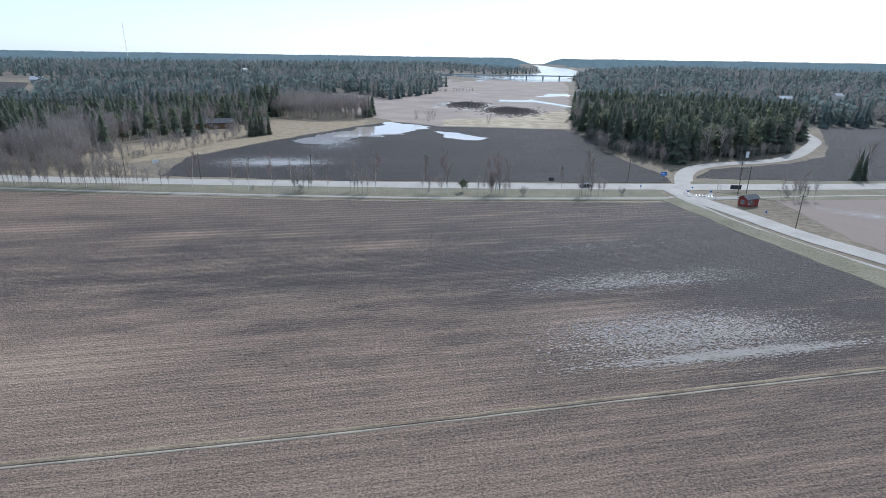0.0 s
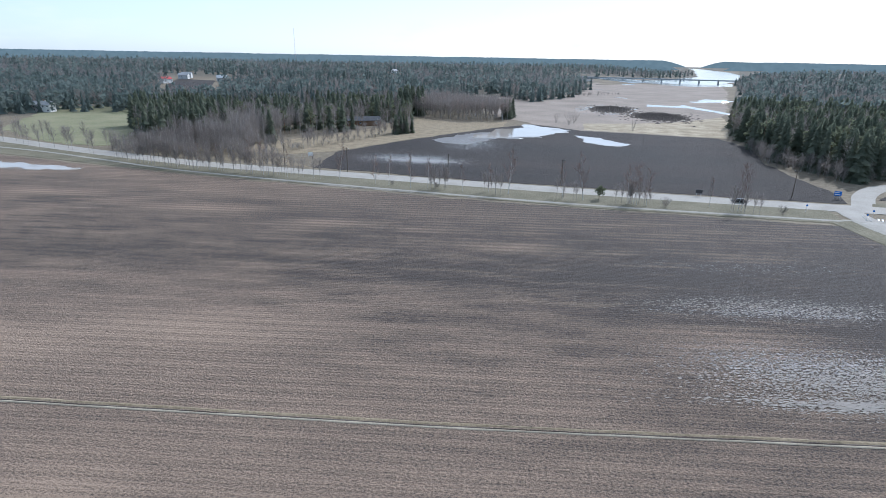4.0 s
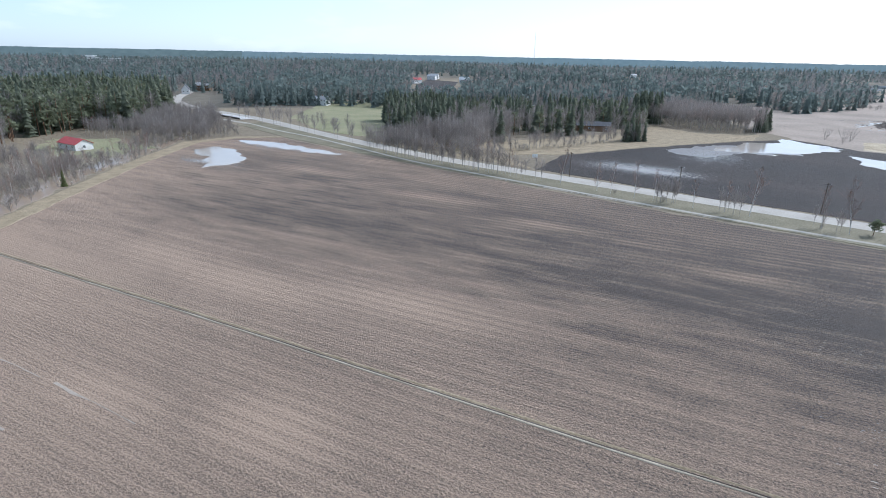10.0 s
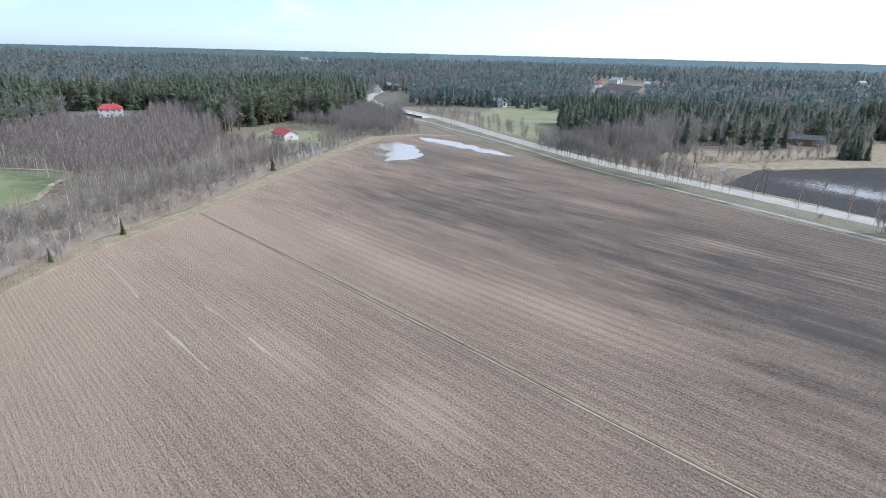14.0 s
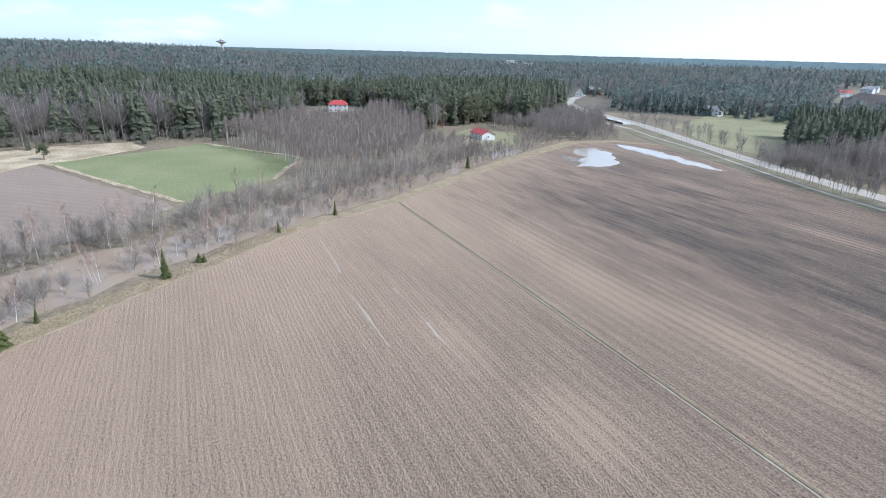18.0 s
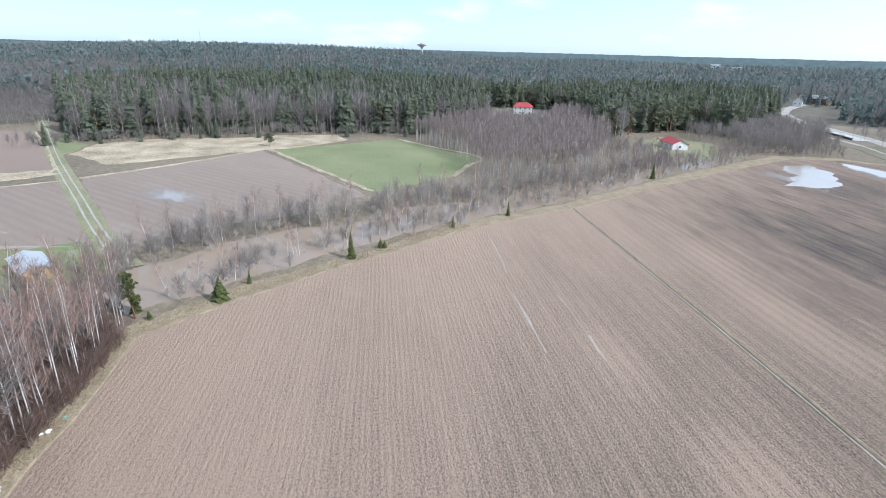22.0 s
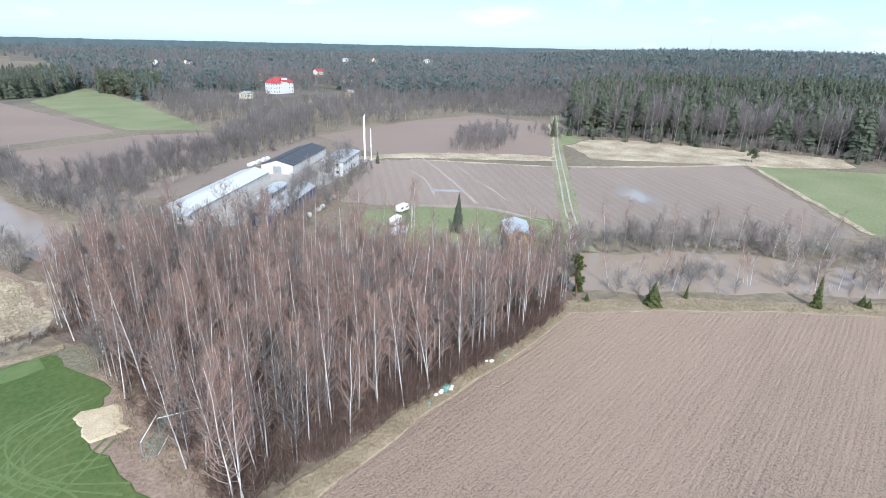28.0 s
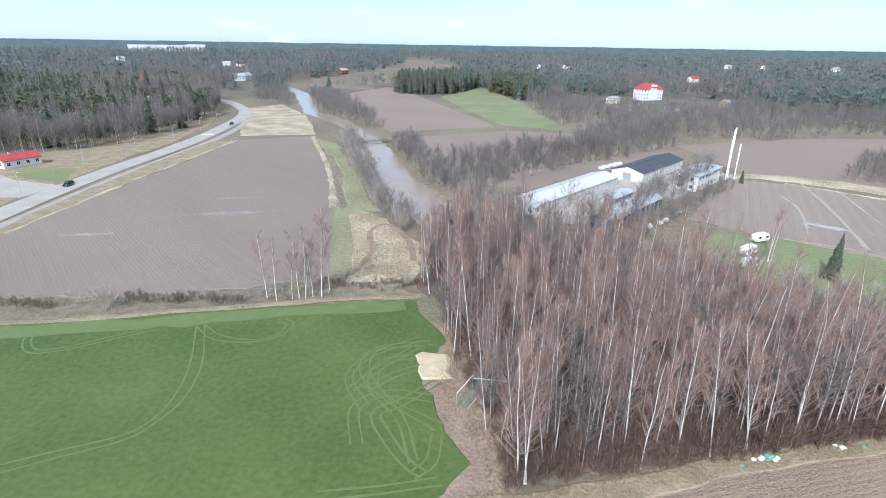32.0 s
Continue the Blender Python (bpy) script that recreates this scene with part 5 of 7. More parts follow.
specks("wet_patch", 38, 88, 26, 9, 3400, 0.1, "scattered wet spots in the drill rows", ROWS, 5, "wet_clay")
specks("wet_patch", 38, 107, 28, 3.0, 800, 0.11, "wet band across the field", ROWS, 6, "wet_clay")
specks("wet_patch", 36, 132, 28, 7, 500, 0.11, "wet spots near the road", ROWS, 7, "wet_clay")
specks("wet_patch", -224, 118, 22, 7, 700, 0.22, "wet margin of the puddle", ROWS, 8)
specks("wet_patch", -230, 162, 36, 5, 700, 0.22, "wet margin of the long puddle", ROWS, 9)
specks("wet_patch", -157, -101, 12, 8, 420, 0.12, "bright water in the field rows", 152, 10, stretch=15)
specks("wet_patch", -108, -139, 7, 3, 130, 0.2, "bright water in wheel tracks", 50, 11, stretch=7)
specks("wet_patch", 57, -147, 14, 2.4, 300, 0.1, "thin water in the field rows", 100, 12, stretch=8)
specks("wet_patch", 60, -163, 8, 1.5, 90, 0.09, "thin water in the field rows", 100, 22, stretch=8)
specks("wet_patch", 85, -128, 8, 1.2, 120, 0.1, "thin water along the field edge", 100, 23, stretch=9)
# these two are sun glints on wet clay, modelled as pale specks
specks("wet_patch", 44, 84, 27, 9, 8500, 0.078, "sun glints on wet clods, added as pale specks", ROWS, 24, stretch=2.6)
specks("wet_patch", 40, 110, 32, 7, 3600, 0.07, "sun glints along wet rows, added as pale specks", ROWS, 25, stretch=3.0)
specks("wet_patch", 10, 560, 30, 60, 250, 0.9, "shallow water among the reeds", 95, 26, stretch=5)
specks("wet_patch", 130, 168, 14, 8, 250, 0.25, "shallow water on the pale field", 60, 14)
for a_, b_ in (((-100, 5), (-77, 10)), ((-100, 14), (-87, 16.8)), ((-139, -1), (-110, 4)), ((-84, 17.5), (-66, 21))):
    ribbon("tyre_mark", [a_, ((a_[0] + b_[0]) / 2, (a_[1] + b_[1]) / 2 + 0.2), b_], 0.14, 0.03, "tyre_clay", "pale dried tyre mark on the clay", "tyre mark", ragged=0.5, shoulder=0.1, crown=0.15)
for i_, (p_, w_) in enumerate([([(-118, -196), (-112, -160), (-98, -132)], 0.7), ([(-133, -190), (-122, -160), (-106, -122)], 1.6), ([(-140, -182), (-128, -150), (-116, -118)], 0.6), ([(-88, -130), (-104, -119), (-110, -97)], 1.6)]):
    ribbon("tyre_mark", p_, w_ * 0.3, 0.035, "tyre_clay", "pale worn strip on the tilled field", "tyre mark", ragged=0.6, shoulder=0.2, crown=0.2)
# tyre curves on the sports turf, in pairs a wheelbase apart
rng_ = random.Random(5)
CURVES = [[(39, -82), (35, -70), (34, -62), (35, -57), (37, -54), (43, -51), (50, -48)], [(46, -81), (51, -78), (58, -74), (62, -74), (65, -78), (64, -81)], [(39, -82), (35, -78), (29, -77), (25, -79), (24, -83), (26, -84)],
          [(0, -77), (8, -75), (10, -71), (9, -66), (5, -61), (-1, -56)], [(-1, -66), (4, -61), (7, -59), (6, -55), (3, -50), (1, -48)], [(11, -64), (7, -70), (2, -76)], [(-1, -55), (0, -50), (2, -48)], [(12, -45), (5, -46), (-1, -47)], [(-1, -71), (5, -68), (9, -64)],
          [(1, -73), (7, -71), (8, -65), (4, -58), (2, -50)], [(2, -78), (9, -73), (12, -67), (9, -60)], [(0, -62), (6, -63), (10, -60), (9, -53)]]
for i_, c_ in enumerate(CURVES):
    for o_ in (-0.62, 0.62):
        ribbon("turf_mark", [(x + rng_.uniform(-0.25, 0.25), y + rng_.uniform(-0.25, 0.25)) for x, y in c_], 0.13, 0.045 + i_ * 0.001, "turf_wear", "pale curved tyre mark on the turf", "tyre mark", offset=o_, ragged=0.12, shoulder=0.08, step=0.8, crown=0.04)
patch("bare_turf", [(12, -92), (-1, -93), (-2, -82), (1, -84), (8, -88)], -0.12, "verge_grass", "worn brown grass in the turf's corner", "grass", ragged=1.6, step=1.0, rough=0.25)
patch("wood_margin", [(3, -92), (6, -66), (4, -44), (-8, -43.5), (-11, -48), (-7, -62), (-4.5, -80), (-4, -92)], -0.178, "bramble_ground", "strip of trodden dry grass beside the wood", "grass", ragged=1.3, step=1.0, rough=0.25)
ribbon("turf_edge", [(120, -75.5), (71, -79.5), (46, -83.5), (17, -88.5), (5, -90.5)], 2.4, 0.055, "turf_wear", "yellowed strip along the turf edge", "grass", ragged=1.6, shoulder=0.8, crown=0.2)
ribbon("grass_path", [(17, -104), (14, -118), (16, -132), (12, -138), (6, -126), (4, -112)], 0.5, 0.06, "bramble_ground", "dark trodden line through the dry grass", "path", ragged=0.6, step=1.5, crown=0.2)
ribbon("field_margin", [(19, -104), (24, -138), (27, -153)], 3.4, 0.05, "paddock_grass", "green strip between field and dry grass", "grass", ragged=1.2, crown=0.3)
ribbon("turf_path", [(120, -77), (71, -82.5), (46, -87), (17, -92.5), (2, -94)], 0.9, 0.06, "bank_grass", "worn brown strip along the turf edge", "path", ragged=0.8)
patch("sand_pit", [(2, -73), (-2.2, -73), (-2.6, -67.2), (1, -67)], 0.0, "sand", "worn patch of yellow sand beside the goal", "sand", ragged=0.55, step=1.0, rough=0.5)

def tufts(name, poly, spacing, height, label, seed):
    """Dry grass standing in tufts of bent blades."""
    rng = random.Random(seed)
    hp = Heap()
    for x, y in scatter(poly, spacing, rng, 0.8):
        p, h = Vector((x, y, 0.02)), height * rng.uniform(0.5, 1.2)
        for k in range(5):
            hp.sliver(p + Vector((rng.uniform(-0.12, 0.12), rng.uniform(-0.12, 0.12), 0)), swing(rng, 1.0, rng.uniform(0.3, 1.0)), h, 0.07, rng)
    return tagged(solid(name, *hp.arrays()[:2], ["straw"]), label, "grass", kind="stuff")


tufts("grass_tufts", [(-76, -60), (-55, -54.5), (-35, -50.8), (-13, -45.5), (-4, -45), (-3, -41.8), (-14, -42.4), (-35, -48.3), (-55, -52), (-72, -56.5)], 0.38, 0.5, "straw-coloured grass along the wood's front", 41)
tufts("grass_tufts", [(1, -92), (-2.5, -78), (-1, -65), (-6, -50), (-4, -44), (-9, -44), (-10, -48), (-7, -62), (-5, -80), (-3, -92)], 0.45, 0.45, "straw-coloured grass beside the turf", 42)
tufts("grass_tufts", [(-146, -11), (-113, -33), (-96, -48), (-76, -60), (-72, -57.4), (-93.5, -43.6), (-111.5, -29.2), (-141.5, -5)], 0.5, 0.55, "straw-coloured grass on the river bank", 43)
tufts("grass_tufts", [(24, -150), (16, -146), (2, -118), (5, -103), (16, -103)], 0.55, 0.5, "flattened straw-coloured grass by the river", 44)

# ---- single trees ----
rng_ = random.Random(91)


def plant(kind, x, y, s, lean=2.5):
    return copy_thing(kind, pose(x, y, land(x, y) - 0.05, rng_.uniform(-lean, lean), rng_.uniform(-lean, lean), rng_.uniform(0, 360)) @ Matrix.Diagonal((s, s, s, 1)))


def alder_kind(seed, h, w, name, label, stems=7, twigs=26, thick=0.07):
    v, f, m = shrub_shape(seed, h, w, stems, twigs, thick).arrays()
    root = thing(name, Matrix.Translation((0, 0, -500)), label, "tree" if h > 4 else "bush", "bare trees of the river bank")
    k = m == 0
    solid("stem", v, f[k], ["grey_bark"], parent=root)
    solid("crown", v, f[~k], ["grey_twig"], parent=root)
    return root


ALDERS = [alder_kind(201, 9, 8, "alder_tree", "grey leafless alder with several stems"), alder_kind(202, 7.5, 8, "alder_tree", "grey leafless alder spreading over the water"),
          alder_kind(203, 11, 7.5, "alder_tree", "tall grey leafless alder", 5, 34), alder_kind(204, 4, 5.0, "willow_bush", "round leafless willow bush", 14, 24, 0.035)]


def spruce_kind(seed, h, w, name, label, mat="spruce_needles", **k):
    t, c = spruce_shape(seed, h, w, **k)
    root = thing(name, Matrix.Translation((0, 0, -500)), label, "tree")
    solid("trunk", *t.arrays()[:2], ["pine_bark"], parent=root)
    solid("crown", *c.arrays()[:2], [mat], parent=root)
    return root


SPRUCES = [spruce_kind(301, 10.5, 4.2, "spruce_tree", "dark green spruce with drooping boughs"), spruce_kind(302, 5.0, 4.4, "young_spruce", "small bushy green spruce on the bank", "bright_needles", whorls=11),
           spruce_kind(303, 7.0, 2.8, "young_spruce", "slim yellow-green young spruce", "bright_needles", whorls=13)]


def pine_kind(seed, h, w, label, mat="pine_needles", **k):
    t, c = pine_shape(seed, h, w, **k)
    root = thing("pine_tree", Matrix.Translation((0, 0, -500)), label, "tree")
    solid("trunk", *t.arrays()[:2], ["pine_bark"], parent=root)
    solid("crown", *c.arrays()[:2], [mat], parent=root)
    return root


PINES = [pine_kind(401, 6.5, 6.0, "broad low pine alone in the field", clumps=34, bare=0.3), pine_kind(402, 11, 4.0, "yellow-green pine at the wood's corner", "bright_needles", clumps=40, bare=0.25)]

# trees along the verge of the main road
ROADSIDE = [(-156, 188, 0, 0.55), (-146, 187, 1, 0.6), (-129, 186, 0, 0.7), (-123, 184.5, 2, 0.62), (-113, 185, 5, 0.7), (-92, 187, 4, 0.75), (-76, 184.5, 3, 0.6), (-71, 185, 5, 0.7), (-62, 183.5, 0, 0.66), (-56, 185, 1, 0.6), (-43, 184.5, 5, 0.6), (-34, 187, 1, 0.55), (-27, 186, 4, 0.78), (-8, 186, 3, 0.72), (-1, 186, 4, 0.78), (13, 184.5, 0, 0.66), (16, 184.5, 2, 0.66), (19, 184.5, 3, 0.7), (15, 186, 4, 0.6), (39, 190, 5, 0.6), (47, 187, 2, 0.74), (48, 187.5, 3, 0.7), (116, 189, 3, 0.45), (120, 189, 5, 0.45), (125, 191, 3, 0.5), (163, 222, 0, 0.6), (172, 226, 2, 0.7), (180, 222, 4, 0.8), (190, 226, 2, 0.8)]
for x, y, k, s in ROADSIDE:
    plant(BIRCHES[k], x, y, s * 1.12)["group"] = "birches along the main road"
ROW = [(-100 - i * 2.6 + rng_.uniform(-1, 1), 185.5 + max(0, i * 2.6 - 60) * 0.16 + rng_.uniform(-1.2, 3), rng_.uniform(7, 11), rng_.choice(SLOT["birch"])) for i in range(34)]
ROW += [(-196 - i * 4.0, 194 + i * 0.56 + rng_.uniform(0, 8) + 13 * (i % 2), rng_.uniform(8, 13), rng_.choice(SLOT["birch"])) for i in range(44)]
ROW += [(x + rng_.gauss(0, 3.5), 185.8 + rng_.gauss(0, 0.9), rng_.uniform(5.5, 10), rng_.choice(SLOT["birch"])) for x, n in ((15, 12), (-52, 8), (46, 6), (-30, 5), (-5, 4), (122, 8)) for _ in range(n)]
ROW += [(-116 - i * 1.9 + rng_.uniform(-1, 1), 186 + max(0, i * 1.9 - 44) * 0.13 + rng_.uniform(-1.5, 3.5), rng_.uniform(9, 14.5), rng_.choice(SLOT["birch"])) for i in range(48)]
grow("roadside_saplings", ROW, PROTOS, WOOD_MATS, "row of thin bare birches along the main road", "trees", rng_)
for x, y, s in ((-53, 186, 0.7), (25, 185, 0.95), (60, 188, 0.8), (-70, 186, 0.5), (119, 190, 0.8), (-8, 187, 0.4)):
    plant(ALDERS[3], x, y, s)
plant(PINES[0], 4, 188, 0.75)
plant(SPRUCES[0], 165, 222, 1.2), plant(SPRUCES[0], 169, 224, 1.0)
plant(PINES[0], -251, -107, 1.0)
plant(PINES[1], -79, -60.5, 0.9), plant(SPRUCES[2], -81.5, -62, 0.8)
for k, x, y, s in ((1, -88, -49.5, 1.0), (2, -96, -47.5, 0.45), (2, -113, -31, 0.95), (1, -79, -57.8, 0.35), (1, -121, -26, 0.5), (2, -154, 5, 0.65), (2, -140, -10, 0.5), (0, -84, -104, 1.0), (1, -121, -25, 0.4), (0, -4, -139, 0.65), (2, -8, -137, 0.9), (0, -111, -190, 0.5), (2, -216, 62, 0.9)):
    plant(SPRUCES[k], x, y, s)
# bare trees on both banks of the river
EAST_BANK = curve([(-262, 116), (-222, 68), (-178, 27), (-150, -3), (-128, -25), (-112, -39), (-99, -48), (-86, -57)], 1.8)
for i, p in enumerate(EAST_BANK):
    q = rng_.random()
    if q < 0.5:
        k = rng_.choice((0, 1, 2, 3, 3))
        plant(ALDERS[k], p.x - rng_.uniform(0.5, 9), p.y - rng_.uniform(0.5, 7), rng_.uniform(0.45, 0.85), 5)
    elif q < 0.9:
        plant(BIRCHES[rng_.choice((3, 5))], p.x - rng_.uniform(1, 7), p.y - rng_.uniform(0.5, 5), rng_.uniform(0.45, 0.7), 12)["group"] = "birches of the river bank"
WEST_BANK = curve([(-250, 80), (-206, 30), (-173, -4), (-158, -28), (-141, -40), (-131, -56), (-116, -69), (-100, -78)], 1.15)
for i, p in enumerate(WEST_BANK):
    k = rng_.choice((0, 1, 2, 2, 3))
    plant(ALDERS[k], p.x + rng_.uniform(-8, 4), p.y + rng_.uniform(-7, 3), rng_.uniform(0.5, 0.9), 5)
    if rng_.random() < 0.13:
        plant(BIRCHES[rng_.choice((0, 3, 4))], p.x + rng_.uniform(-6, 2), p.y + rng_.uniform(-5, 2), rng_.uniform(0.6, 0.8), 6)["group"] = "birches of the river bank"
for p in curve([(40, -262), (29, -220), (20, -180), (12, -150), (4, -134)], 1.6):
    plant(ALDERS[rng_.choice((0, 1, 2, 3))], p.x + rng_.uniform(-1, 4), p.y + rng_.uniform(-2, 2), rng_.uniform(0.6, 1.0), 5)
for p in curve([(16, -250), (4, -195), (-8, -158), (-18, -146)], 4.0):
    plant(ALDERS[rng_.choice((0, 1, 2))], p.x - rng_.uniform(0, 7), p.y + rng_.uniform(-2, 2), rng_.uniform(0.6, 0.95), 5)
# birches round the workshops and on the field margins
for x, y, k, s in ((31.0, -93.0, 3, 0.85), (29.0, -92.0, 5, 0.85), (25.0, -93.0, 0, 0.80), (24.0, -93.0, 4, 0.85), (21.0, -94.0, 0, 0.95), (20.0, -97.0, 2, 0.90), (26.2, -92.6, 3, 0.6), (22.6, -93.8, 5, 0.7)):
    plant(BIRCHES[k], x, y, s).matrix_basis @= Matrix.Diagonal((1.2, 1.2, 1.0, 1))
for x, y, k, s in ((-76, -113, 4, 0.8), (-77, -113.5, 3, 0.85), (-71, -119, 5, 0.7)):
    plant(BIRCHES[k], x, y, s)
plant(ALDERS[3], 58, -88.2, 1.25), plant(ALDERS[3], 5, -99, 0.9), plant(ALDERS[3], 1, -101, 0.9), plant(ALDERS[3], -4, -103, 1.0)
ROW = [(-12 - i * 4.2 + rng_.uniform(-3, 3), -200 - i * 2.6 + rng_.uniform(-5, 4), rng_.uniform(9, 14), rng_.choice(SLOT["birch"])) for i in range(26)]
ROW += [(-40 - i * 3.2 + rng_.uniform(-1.5, 1.5), -128 - i * 3.3 + rng_.uniform(-2, 2), rng_.uniform(8, 12), rng_.choice(SLOT["birch"])) for i in range(18)]
ROW += [(-38 - i * 1.75 + rng_.uniform(-2, 2), -131 - i * 1.75 + rng_.uniform(-3, 3), rng_.uniform(7, 13), rng_.choice(SLOT["birch"])) for i in range(38)]
ROW += [(-8 - i * 2.2 + rng_.uniform(-2, 2), -133 + rng_.uniform(-9, 3) + i * 0.7, rng_.uniform(9, 14), rng_.choice(SLOT["birch"])) for i in range(20)]
grow("workshop_birches", ROW, PROTOS, WOOD_MATS, "bare white-stemmed birches round the workshops", "trees", rng_)
wood("river_scrub", [(-8, -196), (-40, -216), (-75, -236), (-120, -272), (-118, -262), (-60, -215), (-20, -180), (-8, -165), (6, -200), (20, -260), (6, -245)], 3.4, {"alder": 0.6, "bush": 0.4}, (6, 10), "grey bare scrub behind the workshops", 63)
wood("river_brush", [(-250, 88), (-300, 130), (-262, 118), (-200, 46), (-152, -2), (-98, -50), (-84, -60), (-120, -70), (-150, -36), (-205, 24)], 5.2, {"bush": 1}, (4, 9), "low bare brush standing in the flood", 64, category="brush")
wood("river_hedge", [(-262, 118), (-222, 72), (-178, 31), (-150, 1), (-128, -21), (-112, -35), (-99, -44), (-84, -54), (-88, -60), (-104, -52), (-120, -41), (-136, -30), (-158, -8), (-186, 22), (-230, 66), (-270, 112)], 3.3, {"alder": 0.5, "bush": 0.3, "birch": 0.2}, (4.5, 9), "grey bare trees lining the river", 72, keep=0.4)
wood("river_hedge", [(-258, 84), (-212, 32), (-178, -4), (-164, -30), (-146, -44), (-135, -62), (-118, -74), (-98, -84), (-94, -76), (-112, -66), (-128, -54), (-138, -38), (-156, -24), (-170, 0), (-203, 36), (-248, 90)], 3.0, {"alder": 0.55, "bush": 0.2, "birch": 0.25}, (5, 10), "grey bare trees lining the far bank", 73, keep=0.6)
wood("river_hedge", [(44, -268), (33, -222), (25, -182), (17, -152), (8, -136), (3, -134), (11, -150), (19, -180), (28, -220), (37, -268)], 2.8, {"alder": 0.5, "birch": 0.35, "bush": 0.15}, (6, 11), "hedge of bare trees along the river", 74)
wood("river_hedge", [(20, -268), (5, -196), (-8, -160), (-20, -148), (-28, -142), (-24, -152), (-12, -166), (-2, -198), (10, -268)], 3.2, {"alder": 0.5, "birch": 0.35, "bush": 0.15}, (6, 11), "hedge of bare trees on the far river bank", 75)
wood("hedge", [(130, -88), (77, -86.5), (58, -89), (39, -91.5), (18, -94), (4, -97), (6, -101), (20, -98), (60, -93), (130, -92)], 1.9, {"bush": 1}, (2.5, 5), "low brown brushwood along the field edge", 65, category="hedge")
wood("shop_brush", [(-44, -133), (-98, -186), (-104, -180), (-52, -128)], 2.4, {"bush": 0.7, "alder": 0.3}, (5, 9), "bare brush beside the workshops", 66, category="brush")
wood("wood_brush", [(-4, -92), (-4.5, -78), (-5.5, -64), (-10, -47), (-14, -49), (-8, -64), (-7, -80), (-6, -95)], 1.5, {"brush": 1}, (1.0, 2.8), "dry brambles at the edge of the wood", 67, category="brush")
for q_, (cx_, cy_) in enumerate(((41, -91), (72, -88.5), (17, -98), (52, -91), (88, -87.5), (6, -99))):
    wood("brush_pile", [(cx_ - 6, cy_ - 1.2), (cx_ + 6, cy_ - 2.2), (cx_ + 6, cy_ + 0.2), (cx_ - 6, cy_ + 1.2)], 0.95, {"brush": 1}, (0.9, 2.1), "cut dark brushwood along the field edge", 80 + q_, category="brush")
wood("margin_brush", [(-8, -45.4), (-35, -49.8), (-55, -53.2), (-72, -57), (-74, -62), (-55, -58.5), (-35, -55), (-12, -52), (-7, -50)], 0.95, {"brush": 1}, (1.4, 4.4), "brown brambles along the front of the wood", 71, category="brush")
for x, y, s in ((-28, 422, 0.8), (-18, 409, 1.0), (-15, 425, 0.9), (25, 394, 0.8)):
    plant(ALDERS[0], x, y, s)
wood("back_scrub", [(-8, -132), (-40, -106), (-66, -82), (-98, -70), (-112, -84), (-60, -118), (-20, -146)], 4.2, {"alder": 0.5, "bush": 0.5}, (6, 10), "bare scrub on the flooded bank", 68, category="brush")
wood("stream_scrub", [(-270, 100), (-330, 150), (-395, 196), (-380, 214), (-330, 194), (-284, 172), (-288, 140), (-262, 110)], 4.4, {"alder": 0.5, "bush": 0.5}, (6, 10), "grey bushes along the stream", 69, [GABLE_YARD], category="brush")
wood("barn_trees", [(-312, 118), (-345, 112), (-366, 130), (-340, 142), (-306, 134)], 5.0, {"birch": 0.6, "alder": 0.4}, (8, 13), "bare birches behind the barn", 79)
wood("barn_trees", [(-240, 66), (-262, 54), (-300, 60), (-262, 84)], 4.4, {"birch": 0.5, "alder": 0.5}, (6, 10), "bare trees beside the barn", 70)
for b in BIRCHES + ALDERS + SPRUCES + PINES:
    for o in (*b.children, b):
        bpy.data.objects.remove(o)


# ---- buildings ----
def roof_mesh(L, W, z, rise, over=0.5, thick=0.18, hip=0.0):
    bm = bmesh.new()
    x, y = L / 2 + over, W / 2 + over
    k = over * rise / (W / 2)
    for dz in (0,):
        lo = [bm.verts.new(v) for v in ((-x, -y, z - k), (x, -y, z - k), (x, y, z - k), (-x, y, z - k))]
        hi = [bm.verts.new((-x + hip, 0, z + rise)), bm.verts.new((x - hip, 0, z + rise))]
    fs = [bm.faces.new((lo[0], lo[1], hi[1], hi[0])), bm.faces.new((lo[2], lo[3], hi[0], hi[1]))]
    if hip:
        fs += [bm.faces.new((lo[1], lo[2], hi[1])), bm.faces.new((lo[3], lo[0], hi[0]))]
    r = bmesh.ops.extrude_face_region(bm, geom=fs)
    bmesh.ops.translate(bm, verts=[g for g in r["geom"] if isinstance(g, bmesh.types.BMVert)], vec=(0, 0, thick))
    bmesh.ops.recalc_face_normals(bm, faces=bm.faces)
    return bm


